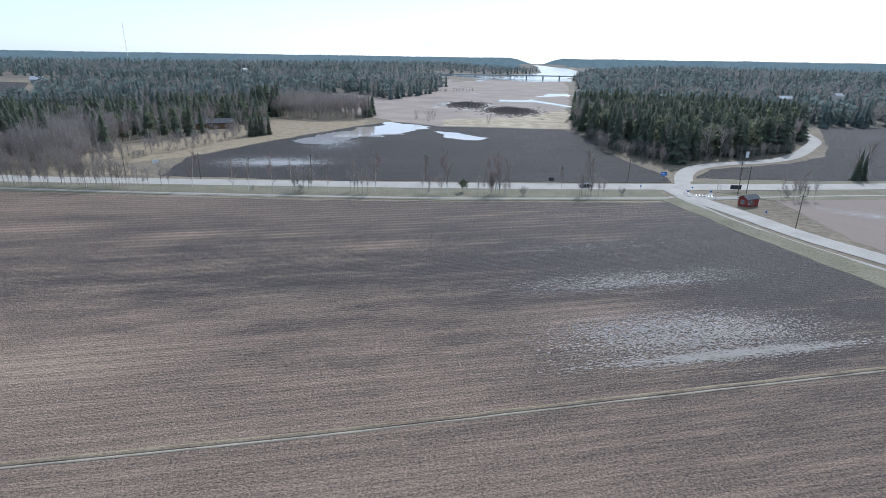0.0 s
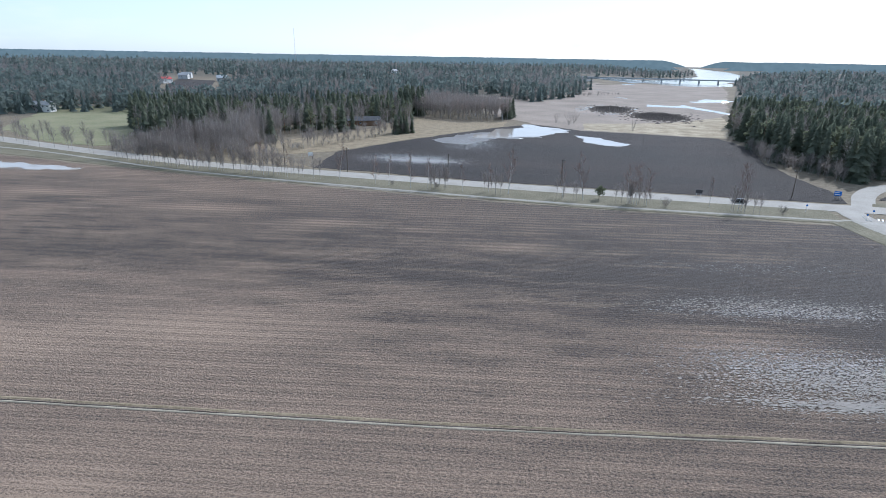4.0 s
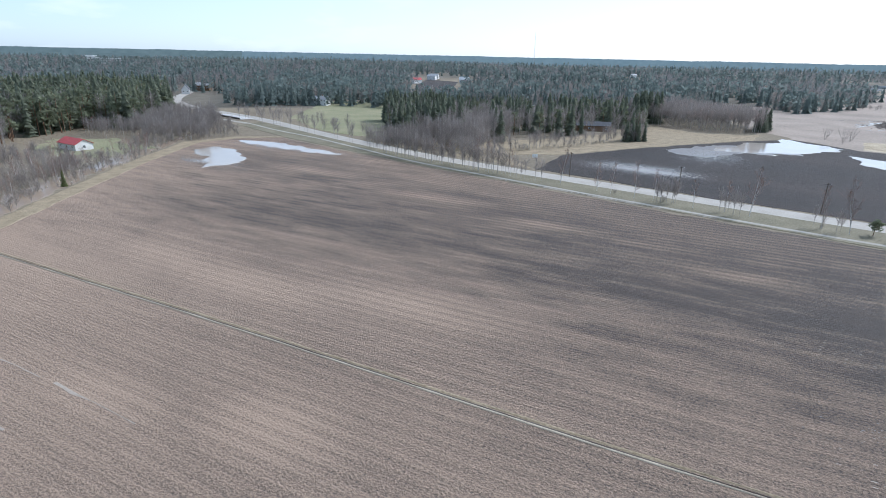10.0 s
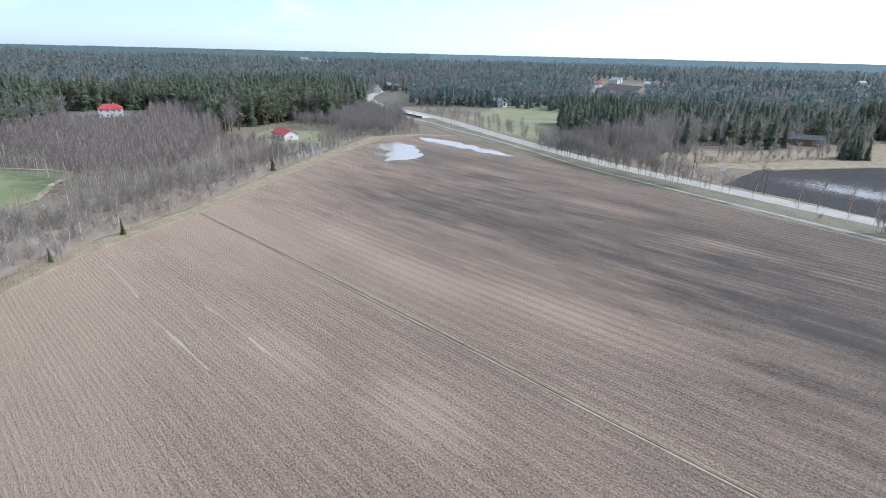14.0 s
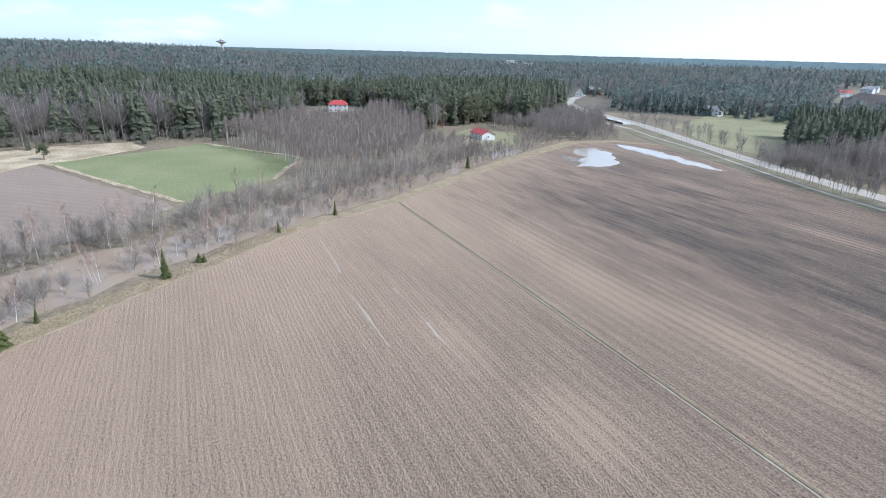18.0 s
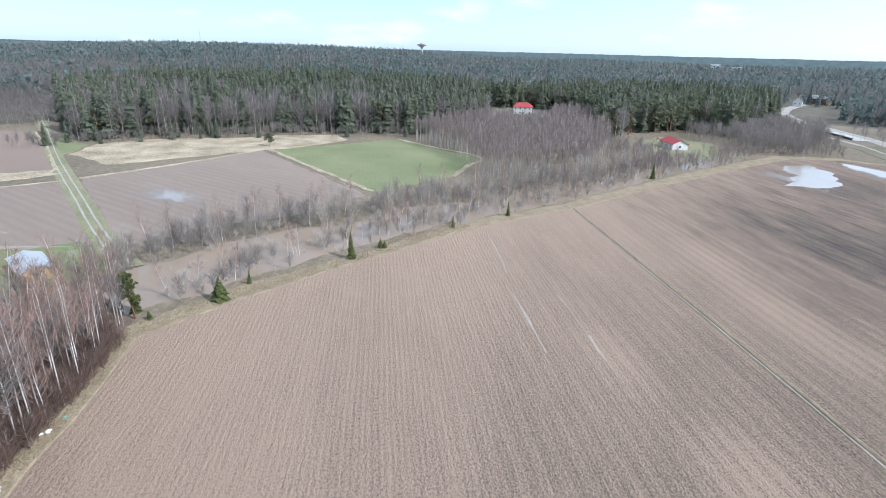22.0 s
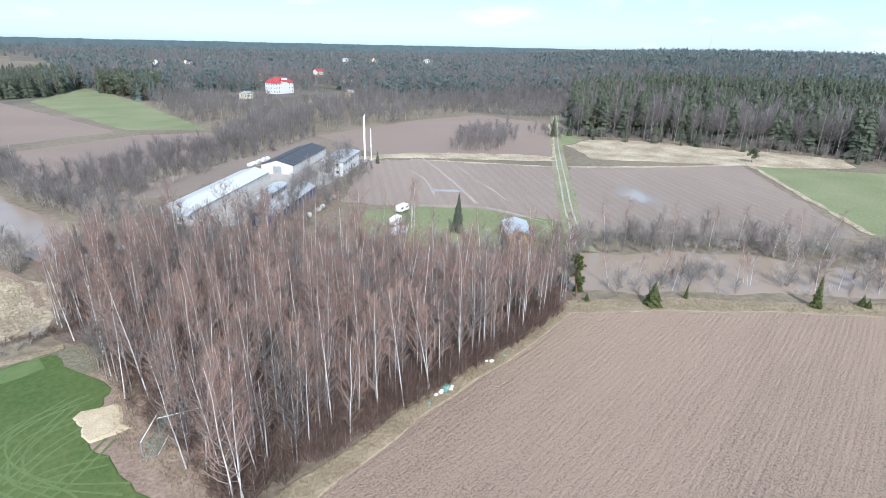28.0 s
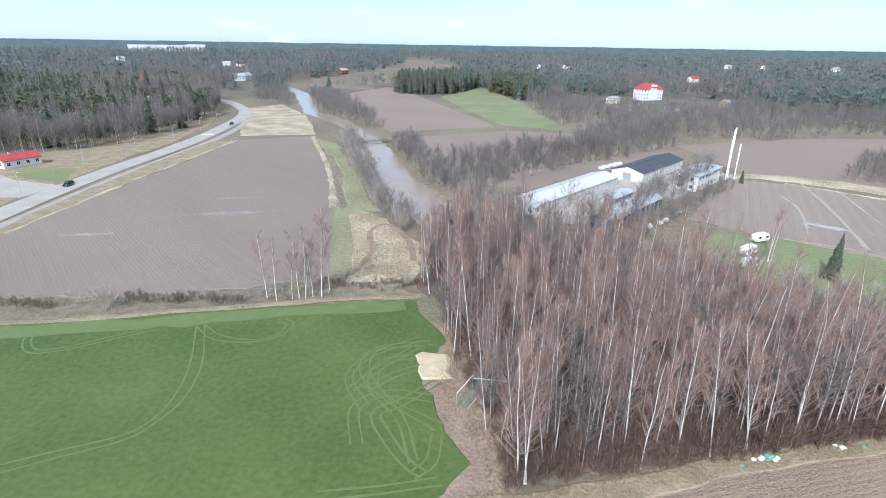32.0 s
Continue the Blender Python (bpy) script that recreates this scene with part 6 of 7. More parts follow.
def wall_mesh(L, W, h, rise, hip=0.0):
    bm = bmesh.new()
    x, y = L / 2, W / 2
    lo = [bm.verts.new(v) for v in ((-x, -y, -0.3), (x, -y, -0.3), (x, y, -0.3), (-x, y, -0.3))]
    hi = [bm.verts.new((v.co.x, v.co.y, h)) for v in lo]
    bm.faces.new(lo[::-1])
    if rise and not hip:
        a, b = bm.verts.new((x, 0, h + rise)), bm.verts.new((-x, 0, h + rise))
        bm.faces.new((lo[0], lo[1], hi[1], hi[0])), bm.faces.new((lo[2], lo[3], hi[3], hi[2]))
        bm.faces.new((lo[1], lo[2], hi[2], a, hi[1])), bm.faces.new((lo[3], lo[0], hi[0], b, hi[3]))
        bm.faces.new((hi[0], hi[1], a, b)), bm.faces.new((hi[2], hi[3], b, a))
    else:
        for i in range(4):
            bm.faces.new((lo[i], lo[(i + 1) % 4], hi[(i + 1) % 4], hi[i]))
        bm.faces.new(hi)
    bmesh.ops.recalc_face_normals(bm, faces=bm.faces)
    return bm


def window(parent, x, y, z, w, h, face, frame_mat="white_paint"):
    """A framed window on a wall; face: 0 south, 1 east, 2 north, 3 west of the house's own axes."""
    bm = bmesh.new()
    t = 0.1
    for a in ((-w / 2, w / 2, -h / 2, -h / 2 + t), (-w / 2, w / 2, h / 2 - t, h / 2), (-w / 2, -w / 2 + t, -h / 2 + t, h / 2 - t), (w / 2 - t, w / 2, -h / 2 + t, h / 2 - t), (-t / 4, t / 4, -h / 2 + t, h / 2 - t)):
        box(bm, a[0], a[1], -0.06, 0.02, a[2], a[3])
    m = pose(x, y, z, 0, 0, (0, 90, 180, 270)[face])
    fr = part("window", bm, frame_mat, parent)
    fr.matrix_basis = m
    part("pane", boxed(-w / 2 + t, w / 2 - t, -0.03, 0.01, -h / 2 + t, h / 2 - t), "glass", fr)
    return fr


def house(label, x, y, turn, L, W, h, rise, wall, roof, wins=(3, 1), storeys=1, hip=0.0, chimney=True, name="house", category="house", over=0.5, frame_mat="white_paint", door=True):
    root = thing(name, pose(x, y, land(x, y), 0, 0, turn), label, category)
    part("wall", wall_mesh(L, W, h, rise, hip), wall, root)
    part("roof", roof_mesh(L, W, h, rise, over, 0.18, hip), roof, root)
    if chimney:
        c = part("chimney", boxed(L * 0.15 - 0.4, L * 0.15 + 0.4, -0.3, 0.3, h + rise * 0.5, h + rise + 1.0, bevel=0.04), "concrete", root)
        part("cap", boxed(L * 0.15 - 0.5, L * 0.15 + 0.5, -0.4, 0.4, h + rise + 1.0, h + rise + 1.12), "dark_metal", c)
    for s in range(storeys):
        z = h * (s + 0.55) / storeys
        hh = min(1.4, h / storeys * 0.5)
        for i in range(wins[0]):
            u = -L / 2 + L * (i + 0.5) / wins[0]
            if not (door and s == 0 and i == wins[0] // 2):
                window(root, u, -W / 2, z, min(1.3, L / wins[0] * 0.5), hh, 0, frame_mat)
            window(root, u, W / 2, z, min(1.3, L / wins[0] * 0.5), hh, 2, frame_mat)
        for i in range(wins[1]):
            u = -W / 2 + W * (i + 0.5) / wins[1]
            window(root, L / 2, u, z, min(1.2, W / wins[1] * 0.4), hh, 1, frame_mat)
            window(root, -L / 2, u, z, min(1.2, W / wins[1] * 0.4), hh, 3, frame_mat)
    if door:
        d = part("door", boxed(-0.5, 0.5, -W / 2 - 0.06, -W / 2 + 0.03, 0.0, 2.05), "brown_wall", root)
        part("handle", boxed(0.32, 0.42, -W / 2 - 0.12, -W / 2 - 0.06, 0.95, 1.05), "galvanised", d)
    return root


house("low barn with a red sheet roof and white gable", -296, 93, 8, 15, 8, 3.0, 2.0, "white_wall", "red_roof", (3, 1), name="barn", category="barn", chimney=False)
house("white two-storey house with a red hipped roof", -436, 20, 85, 14, 9, 6.0, 2.6, "white_wall", "red_roof", (4, 2), 2, hip=3.5)
house("long low shed with a bluish sheet-metal roof", -94.5, -93, 52, 11, 5.5, 2.3, 0.9, "ochre_wall", "sheet_roof", (3, 1), name="shed", category="shed", chimney=False)
house("small dark red wooden hut with a grey roof", 98.5, 177, 25, 5.6, 3.2, 2.5, 1.0, "red_wall", "dark_roof", (2, 1), name="hut", category="hut", chimney=False, over=0.3)
house("low white house with a red roof beside the road", 157, -206, 63, 13, 8, 3.0, 1.6, "white_wall", "red_roof", (4, 2))
house("small white garage with a flat grey roof", 156, -183, 63, 7, 5, 2.8, 0.5, "white_wall", "grey_roof", (1, 1), name="garage", category="garage", chimney=False)
v_ = house("large white villa with a red roof and many windows", -200, -523, 20, 22, 14, 10.0, 4.5, "white_wall", "red_roof", (7, 4), 3, hip=4.0)
part("gable", wall_mesh(7, 1.2, 11.5, 2.2), "white_wall", v_).matrix_basis = pose(0, 6.9, 0, 0, 0, 0)
part("gable_roof", roof_mesh(7, 2.4, 11.5, 2.2, 0.3), "red_roof", v_).matrix_basis = pose(0, 6.4, 0, 0, 0, 0)
house("small white outbuilding beside the villa", -154, -480, 20, 10, 6, 4.5, 1.2, "cream_wall", "grey_roof", (3, 1))
house("small ochre cottage among bare trees", -241, -459, 30, 9, 6, 4.0, 2.0, "ochre_wall", "grey_roof", (2, 1))
house("small red cottage in the trees by the road", -391, 140, 20, 10, 6, 3.0, 1.8, "red_wall", "red_roof", (3, 1))
house("white wooden house with a steep gable", -604, 305, 150, 12, 8, 5.0, 4.5, "white_wall", "dark_roof", (3, 2), 1)
house("white house beyond the paddocks", -407, 331, 20, 13, 8, 5.5, 2.4, "white_wall", "grey_roof", (4, 2), 2)
house("grey wooden house hidden in the wooded knoll", -238, 410, 15, 12, 8, 5.0, 2.4, "grey_wall", "grey_roof", (3, 2))
house("white cottage hidden in the wooded knoll", -209, 404, 30, 8, 6, 3.6, 2.0, "white_wall", "grey_roof", (2, 1))
house("long dark wooden barn below the knoll", -152, 350, 30, 22, 8, 3.6, 2.2, "brown_wall", "dark_roof", (4, 1), name="barn", category="barn", chimney=False)
house("red-roofed house behind the knoll", -410, 700, 10, 14, 9, 6.0, 3.5, "cream_wall", "red_roof", (4, 2), 2)
for i, (x, y, t, wl_, rf_, lab) in enumerate([(-688, 832, 20, "white_wall", "grey_roof", "white hall far beyond the wood"), (-588, 792, 20, "white_wall", "sheet_roof", "pale sheet-metal shed far beyond the wood"), (-612, 694, 80, "white_wall", "red_roof", "white farmhouse on the slope"), (-668, 800, 15, "white_wall", "grey_roof", "long pale farm hall"), (-570, 770, 15, "grey_wall", "sheet_roof", "grey farm shed beside a hall"),
                                            (373, 641, 10, "white_wall", "sheet_roof", "white hall behind the wooded hill"), (474, 705, 30, "white_wall", "grey_roof", "white house behind the wooded hill"), (411, 770, 10, "grey_wall", "grey_roof", "grey farm building far off"),
                                            (165, -850, 10, "brown_wall", "red_roof", "brown farmhouse in the valley"), (201, -413, 40, "grey_wall", "grey_roof", "pale house among the trees"), (295, -560, 20, "grey_wall", "grey_roof", "grey house among the trees"), (140, -880, 60, "red_wall", "grey_roof", "red barn in the valley"), (240, -700, 30, "white_wall", "grey_roof", "white house beyond the bend"),
                                            (-330, -640, 10, "white_wall", "grey_roof", "white house on the wooded slope"), (-420, -700, 70, "white_wall", "red_roof", "white house with red roof on the slope"), (-500, -640, 30, "cream_wall", "grey_roof", "pale house on the wooded slope"), (-250, -700, 30, "cream_wall", "red_roof", "pale red-roofed house on the slope"), (-640, 345, 40, "brown_wall", "grey_roof", "brown house in the pines"), (-450, 360, 10, "brown_wall", "dark_roof", "dark house in the pines"), (-300, 640, 10, "white_wall", "sheet_roof", "pale hall behind the knoll")]):
    house(lab, x, y, t, 16, 9, 4.5 + 1.5 * (math.hypot(x, y) > 600), 3.0, wl_, rf_, (4, 2), 1, chimney=i % 2 == 0)


# ---- workshops by the river ----
def hall(label, x, y, turn, L, W, h, rise, wall, roof, bays, name="workshop_hall"):
    """A long hall whose roof is laid in sheets, with posts along its sides."""
    root = thing(name, pose(x, y, 0, 0, 0, turn), label, "hall")
    part("wall", wall_mesh(L, W, h, rise), wall, root)
    sl = math.hypot(W / 2 + 0.3, rise)
    tilt = math.degrees(math.atan2(rise, W / 2))
    bw = (L + 0.6) / bays
    a, b = boxed(-bw / 2 + 0.02, bw / 2 - 0.02, -sl, 0.0, 0.0, 0.08), boxed(-bw / 2 + 0.02, bw / 2 - 0.02, 0.0, sl, 0.0, 0.08)
    first = [part("roof_sheet", a, roof, root), part("roof_sheet", b, roof, root)]
    rib = part("post", boxed(-0.07, 0.07, -0.07, 0.07, 0, h), "galvanised", root)
    rib.matrix_basis = pose(-L / 2, -W / 2 - 0.08, 0)
    for i in range(bays):
        u = -L / 2 - 0.3 + bw * (i + 0.5)
        for k, ob in enumerate(first):
            o = ob if i == 0 else new("roof_sheet", ob.data)
            o.parent = root
            o.matrix_basis = pose(u, 0, h + rise + 0.05 + 0.012 * (i % 2), (tilt, -tilt)[k], 0, 0)
        if i:
            for s in (-1, 1):
                o = new("post", rib.data)
                o.parent, o.matrix_basis = root, pose(u - bw / 2, s * (W / 2 + 0.08), 0)
    part("ridge", boxed(-L / 2 - 0.3, L / 2 + 0.3, -0.25, 0.25, h + rise + 0.1, h + rise + 0.2, bevel=0.03), roof, root)
    d = part("door", boxed(-L / 2 - 0.08, -L / 2 + 0.02, -1.6, 1.6, 0, min(3.0, h - 0.1)), "galvanised", root)
    part("handle", boxed(-L / 2 - 0.16, -L / 2 - 0.08, 0.1, 0.3, 1.0, 1.1), "dark_metal", d)
    return root


TURN = math.degrees(math.atan2(-190 + 153, -67 + 32))
hall("long white plastic-clad greenhouse hall", -44.5, -171.5, TURN, 48, 10, 2.7, 1.3, "film", "film", 16)
hall("long hall with a black felt roof", -83, -205.5, TURN, 38, 12, 3.4, 1.7, "white_wall", "dark_roof", 9)
w_ = house("white two-storey workshop with a flat pale roof", -93.5, -187.5, TURN, 23, 8, 5.2, 0.5, "white_wall", "sheet_roof", (7, 2), 2, chimney=False, name="workshop", category="workshop")
hall("low hall with dark blue walls and a ribbed pale roof", -55.5, -148, TURN, 33, 6.5, 2.8, 1.5, "blue_wall", "sheet_roof", 11)
house("white container shed beside the halls", -57, -162, TURN, 14, 4, 2.8, 0.4, "white_wall", "sheet_roof", (3, 1), chimney=False, name="shed", category="shed")
house("small white shed in front of the greenhouse", -27.5, -151, TURN + 90, 7, 3.5, 2.5, 0.4, "white_wall", "sheet_roof", (2, 1), chimney=False, name="shed", category="shed")
patch("yard", [(-22, -150), (-40, -140), (-60, -152), (-100, -190), (-106, -200), (-92, -204), (-60, -190), (-30, -162)], 0.0, "gravel", "grey gravel yard between the halls", "yard", ragged=1.2)
for i, (x, y, h) in enumerate([(-110.5, -199, 18.5), (-109, -197, 18.0), (-107.8, -195, 15.0), (-111.8, -196.5, 13.0)]):
    st = thing("chimney_stack", pose(x, y, 0), "slim white steel chimney stack beside the track", "chimney", "chimney stacks")
    part("pipe", tube(bmesh.new(), [(0, 0, 0), (0, 0, h * 0.55), (0, 0, h)], [0.18, 0.17, 0.16], 12), "white_paint", st)
    part("sleeve", tube(bmesh.new(), [(0, 0, h - 6 * (h > 12) - 1.5), (0, 0, h - 0.4)], [0.24, 0.24], 12), "white_paint", st)
    part("foot", boxed(-0.8, 0.8, -0.8, 0.8, 0, 0.35, bevel=0.05), "concrete", st)
bale = None
rng_ = random.Random(17)
for i in range(16):
    x, y = -66 - i % 8 * 1.5 + rng_.uniform(-0.4, 0.4), -209 - i % 8 * 1.4 - (i // 8) * 1.7
    if bale is None:
        bale = thing("wrapped_bale", pose(x, y, 0), "round bale wrapped in white plastic", "bale", "wrapped bales behind the greenhouse")
        bm = tube(bmesh.new(), [(-0.6, 0, 0.62), (-0.5, 0, 0.62), (0.5, 0, 0.62), (0.6, 0, 0.62)], [0.5, 0.62, 0.62, 0.5], 14)
        part("wrapping", bm, "film", bale)
    else:
        copy_thing(bale, pose(x, y, 0, 0, 0, rng_.uniform(0, 180)))
for i, (x, y) in enumerate([(-62, -140), (-64.5, -142.5), (-58, -137), (-70, -149), (-72, -150.5)]):
    copy_thing(bale, pose(x, y, 0, 0, 0, i * 40))


def heap(label, x, y, w, h, mat, seed, name="earth_heap", category="heap"):
    bm = bmesh.new()
    bmesh.ops.create_icosphere(bm, subdivisions=3, radius=1.0)
    for v in bm.verts:
        n = noise.noise(v.co * 1.7 + Vector((seed, 0, 0)))
        v.co = Vector((v.co.x * w * (1 + 0.3 * n), v.co.y * w * 0.7 * (1 + 0.3 * n), max(-0.05, v.co.z * h * (1 + 0.35 * n))))
    ob = part(name, bm, mat)
    ob.matrix_basis = pose(x, y, 0)
    return tagged(ob, label, category)


heap("heap of yellow straw beside the greenhouse", -20, -157, 4.5, 2.2, "dry_grass", 2, "straw_heap")


def ridge(x, y, w, d, count, seed):
    """A low spread heap made of many clods."""
    rng = random.Random(seed)
    hp = Heap()
    for i in range(count):
        u, v = rng.gauss(0, 0.42), rng.gauss(0, 0.42)
        px, py, s = x + u * w, y + v * d, rng.uniform(0.8, 2.4)
        c = Vector((px, py, 1.1 * s * max(0.25, 1 - u * u - v * v)))
        ring = [Vector((px + math.cos(k * 1.2566) * s * rng.uniform(0.7, 1.3), py + math.sin(k * 1.2566) * s * rng.uniform(0.7, 1.3), -0.05)) for k in range(5)]
        for k in range(5):
            hp.tri(c, ring[k], ring[(k + 1) % 5])
    v, f, m = hp.arrays()
    tagged(solid("peat_heap", v, f, ["dark_earth"]), "rough spread heap of dark peat on the reed bed", "heap", kind="stuff")


ridge(14, 560, 24, 44, 700, 3)
ridge(52, 502, 28, 44, 900, 4)


# ---- vehicles ----
def hull(bm, prof, w, taper=0.0):
    """A side outline (x, z) swept across the width, narrowed towards the top."""
    top = max(p[1] for p in prof)
    rows = [[bm.verts.new((x, s * (w / 2 - taper * z / top), z)) for x, z in prof] for s in (-1, 1)]
    n = len(prof)
    for i in range(n):
        bm.faces.new((rows[0][i], rows[0][(i + 1) % n], rows[1][(i + 1) % n], rows[1][i]))
    bm.faces.new(rows[0][::-1]), bm.faces.new(rows[1])
    bmesh.ops.recalc_face_normals(bm, faces=bm.faces)
    bmesh.ops.bevel(bm, geom=list(bm.edges), offset=0.05, segments=2, affect="EDGES")
    return bm


def wheels(root, xs, w, r):
    for x in xs:
        for s in (-1, 1):
            wh = part("wheel", tube(bmesh.new(), [(x, s * w / 2 - 0.11, r), (x, s * w / 2 + 0.02, r)], [r * 0.62, r * 0.62], 12), "galvanised", root)
            part("tyre", tube(bmesh.new(), [(x, s * w / 2 - 0.12, r), (x, s * w / 2 - 0.1, r), (x, s * w / 2 - 0.01, r), (x, s * w / 2, r)], [r * 0.9, r, r, r * 0.9], 14), "rubber", wh)


def car(label, x, y, turn, paint):
    root = thing("car", pose(x, y, 0.1, 0, 0, turn), label, "car")
    part("body", hull(bmesh.new(), [(-2.15, 0.3), (2.15, 0.3), (2.2, 0.62), (1.25, 0.92), (-2.1, 0.98), (-2.2, 0.6)], 1.78, 0.1), paint, root)
    c = part("cabin", hull(bmesh.new(), [(-2.0, 0.94), (1.0, 0.92), (0.35, 1.42), (-1.55, 1.45)], 1.58, 0.2), paint, root)
    for s in (-1, 1):
        part("side_window", boxed(-1.4, 0.3, s * 0.69 - 0.015, s * 0.69 + 0.015, 1.02, 1.32), "glass", c)
    ws = part("windscreen", boxed(-0.02, 0.02, -0.6, 0.6, -0.28, 0.28), "glass", c)
    ws.matrix_basis = pose(0.75, 0, 1.17, 0, -52, 0)
    for s in (-0.65, 0.65):
        part("headlight", boxed(2.1, 2.2, s - 0.16, s + 0.16, 0.6, 0.74, bevel=0.02), "white_paint", root)
        part("tail_light", boxed(-2.2, -2.1, s - 0.14, s + 0.14, 0.68, 0.84, bevel=0.02), "red_roof", root)
    wheels(root, (-1.35, 1.35), 1.74, 0.33)
    return root


car("black estate car driving on the main road", 49.5, 199, 183, "car_black")
car("black car driving on the curving road", 119.5, -176, 92, "car_black")
car("dark car far along the curving road", 117, -322, 96, "car_black")


def caravan(label, x, y, turn):
    root = thing("caravan", pose(x, y, 0.0, 0, 0, turn) @ Matrix.Scale(0.85, 4), label, "caravan")
    part("body", hull(bmesh.new(), [(-2.6, 0.5), (2.5, 0.5), (2.75, 1.2), (2.3, 2.5), (-2.3, 2.6), (-2.7, 1.4)], 2.2, 0.08), "white_paint", root)
    for s in (-1, 1):
        for u in (-1.5, 1.3):
            part("side_window", boxed(u - 0.5, u + 0.5, s * 1.06 - 0.02, s * 1.06 + 0.03, 1.35, 1.95, bevel=0.03), "glass", root)
    d = part("door", boxed(-0.35, 0.35, -1.12, -1.04, 0.55, 2.2, bevel=0.02), "grey_wall", root)
    part("handle", boxed(0.2, 0.28, -1.16, -1.12, 1.2, 1.3), "dark_metal", d)
    wheels(root, (0.0,), 2.1, 0.33)
    part("drawbar", tube(bmesh.new(), [(2.6, 0, 0.5), (3.9, 0, 0.45)], [0.07, 0.05], 6), "dark_metal", root)
    return root


caravan("white caravan parked on the grass yard", -74, -118, 30)
caravan("white caravan parked behind the birches", -82, -127, 20)
caravan("white trailer half hidden by the trees", -70, -110, 15)
caravan("white trailer parked by the river", -14, -134, 40)
caravan("white trailer standing inside the birch wood", -24.5, -87, 35)


# ---- street furniture, masts and small things ----
def pole(label, x, y, h=10.0, lamp=False, name="utility_pole", az=0):
    root = thing(name, pose(x, y, 0, 0, 0, az), label, "pole", "lamp posts along the road" if lamp else "utility poles")
    if lamp:
        part("post", tube(bmesh.new(), [(0, 0, -0.1), (0, 0, h * 0.9), (0.3, 0, h), (1.4, 0, h + 0.15)], [0.09, 0.07, 0.05, 0.04], 8), "galvanised", root)
        part("lamp_head", boxed(1.2, 1.9, -0.14, 0.14, h + 0.06, h + 0.2, bevel=0.03), "grey_wall", root)
    else:
        part("post", tube(bmesh.new(), [(0, 0, -0.1), (0, 0, h)], [0.14, 0.1], 8), "pole_wood", root)
        arm = part("crossarm", boxed(-0.9, 0.9, -0.05, 0.05, h - 0.6, h - 0.48), "dark_metal", root)
        for u in (-0.8, 0.0, 0.8):
            part("insulator", tube(bmesh.new(), [(u, 0, h - 0.48), (u, 0, h - 0.28)], [0.05, 0.03], 6), "white_paint", arm)
    return root


for x, y in ((-95, 201), (-53, 202), (-10, 206), (-126, 205), (99, 151), (103, 193), (106, 193), (121, 100), (70, 214), (118, 222)):
    pole("weathered wooden utility pole beside the field", x, y, 10.0)
for x, y in ((133, -245), (128, -272), (136, -212), (126, -300), (128, -166), (92, 186), (132, -340)):
    pole("grey steel street lamp", x, y, 6.5, True, "street_lamp", 180)


def sign(label, x, y, w, h, z, mat, turn=0, name="road_sign"):
    root = thing(name, pose(x, y, 0, 0, 0, turn), label, "sign")
    part("panel", boxed(-w / 2, w / 2, -0.04, 0.04, z, z + h, bevel=0.02), mat, root)
    for u in (-w * 0.35, w * 0.35):
        part("post", tube(bmesh.new(), [(u, 0.09, -0.1), (u, 0.09, z + h)], [0.05, 0.05], 8), "galvanised", root)
    return root


s_ = sign("large blue direction sign at the junction", 85, 217, 2.4, 1.6, 1.2, "sign_blue", 5)
for i in range(2):
    part("text_bar", boxed(-1.0, 0.8 - 0.4 * i, -0.06, -0.045, 1.5 + i * 0.7, 1.75 + i * 0.7), "white_paint", s_)
sign("dark notice board beside the road", 38, 205, 2.2, 1.3, 1.0, "dark_metal")
sign("dark notice board near the hut", 103.5, 196, 4.0, 1.6, 1.0, "dark_metal")
sign("tall pale advertising board below the wooded hill", 143, 266, 1.7, 3.0, 1.0, "white_paint", 10, "advertising_board")
sign("white double board beside the road", -124, 224, 2.4, 1.6, 1.2, "white_paint", 20)
for x, y, t in ((82, 186, 0), (86, 192, 0), (95, 160, 0), (68, 193, 0), (98, 196, 90), (90, 186, 0), (127, -226, 0), (121, -258, 0)):
    r_ = thing("traffic_sign", pose(x, y, 0, 0, 0, t), "small traffic sign on a grey post", "sign")
    part("post", tube(bmesh.new(), [(0, 0, -0.1), (0, 0, 2.6)], [0.04, 0.04], 6), "galvanised", r_)
    part("plate", tube(bmesh.new(), [(0, -0.06, 2.3), (0, -0.04, 2.3)], [0.3, 0.3], 14), "sign_blue", r_)
# traffic islands at the junctions
for x, y, t in ((84, 190.5, 80), (91, 190, 40), (119, -268, 90), (119.5, -257, 90)):
    r_ = thing("traffic_island", pose(x, y, 0.06, 0, 0, t), "low pale kerbed traffic island", "island")
    part("kerb", boxed(-3.2, 3.2, -0.7, 0.7, 0, 0.16, bevel=0.06), "concrete", r_)
    part("surface", boxed(-2.9, 2.9, -0.5, 0.5, 0.16, 0.18), "gravel", r_)


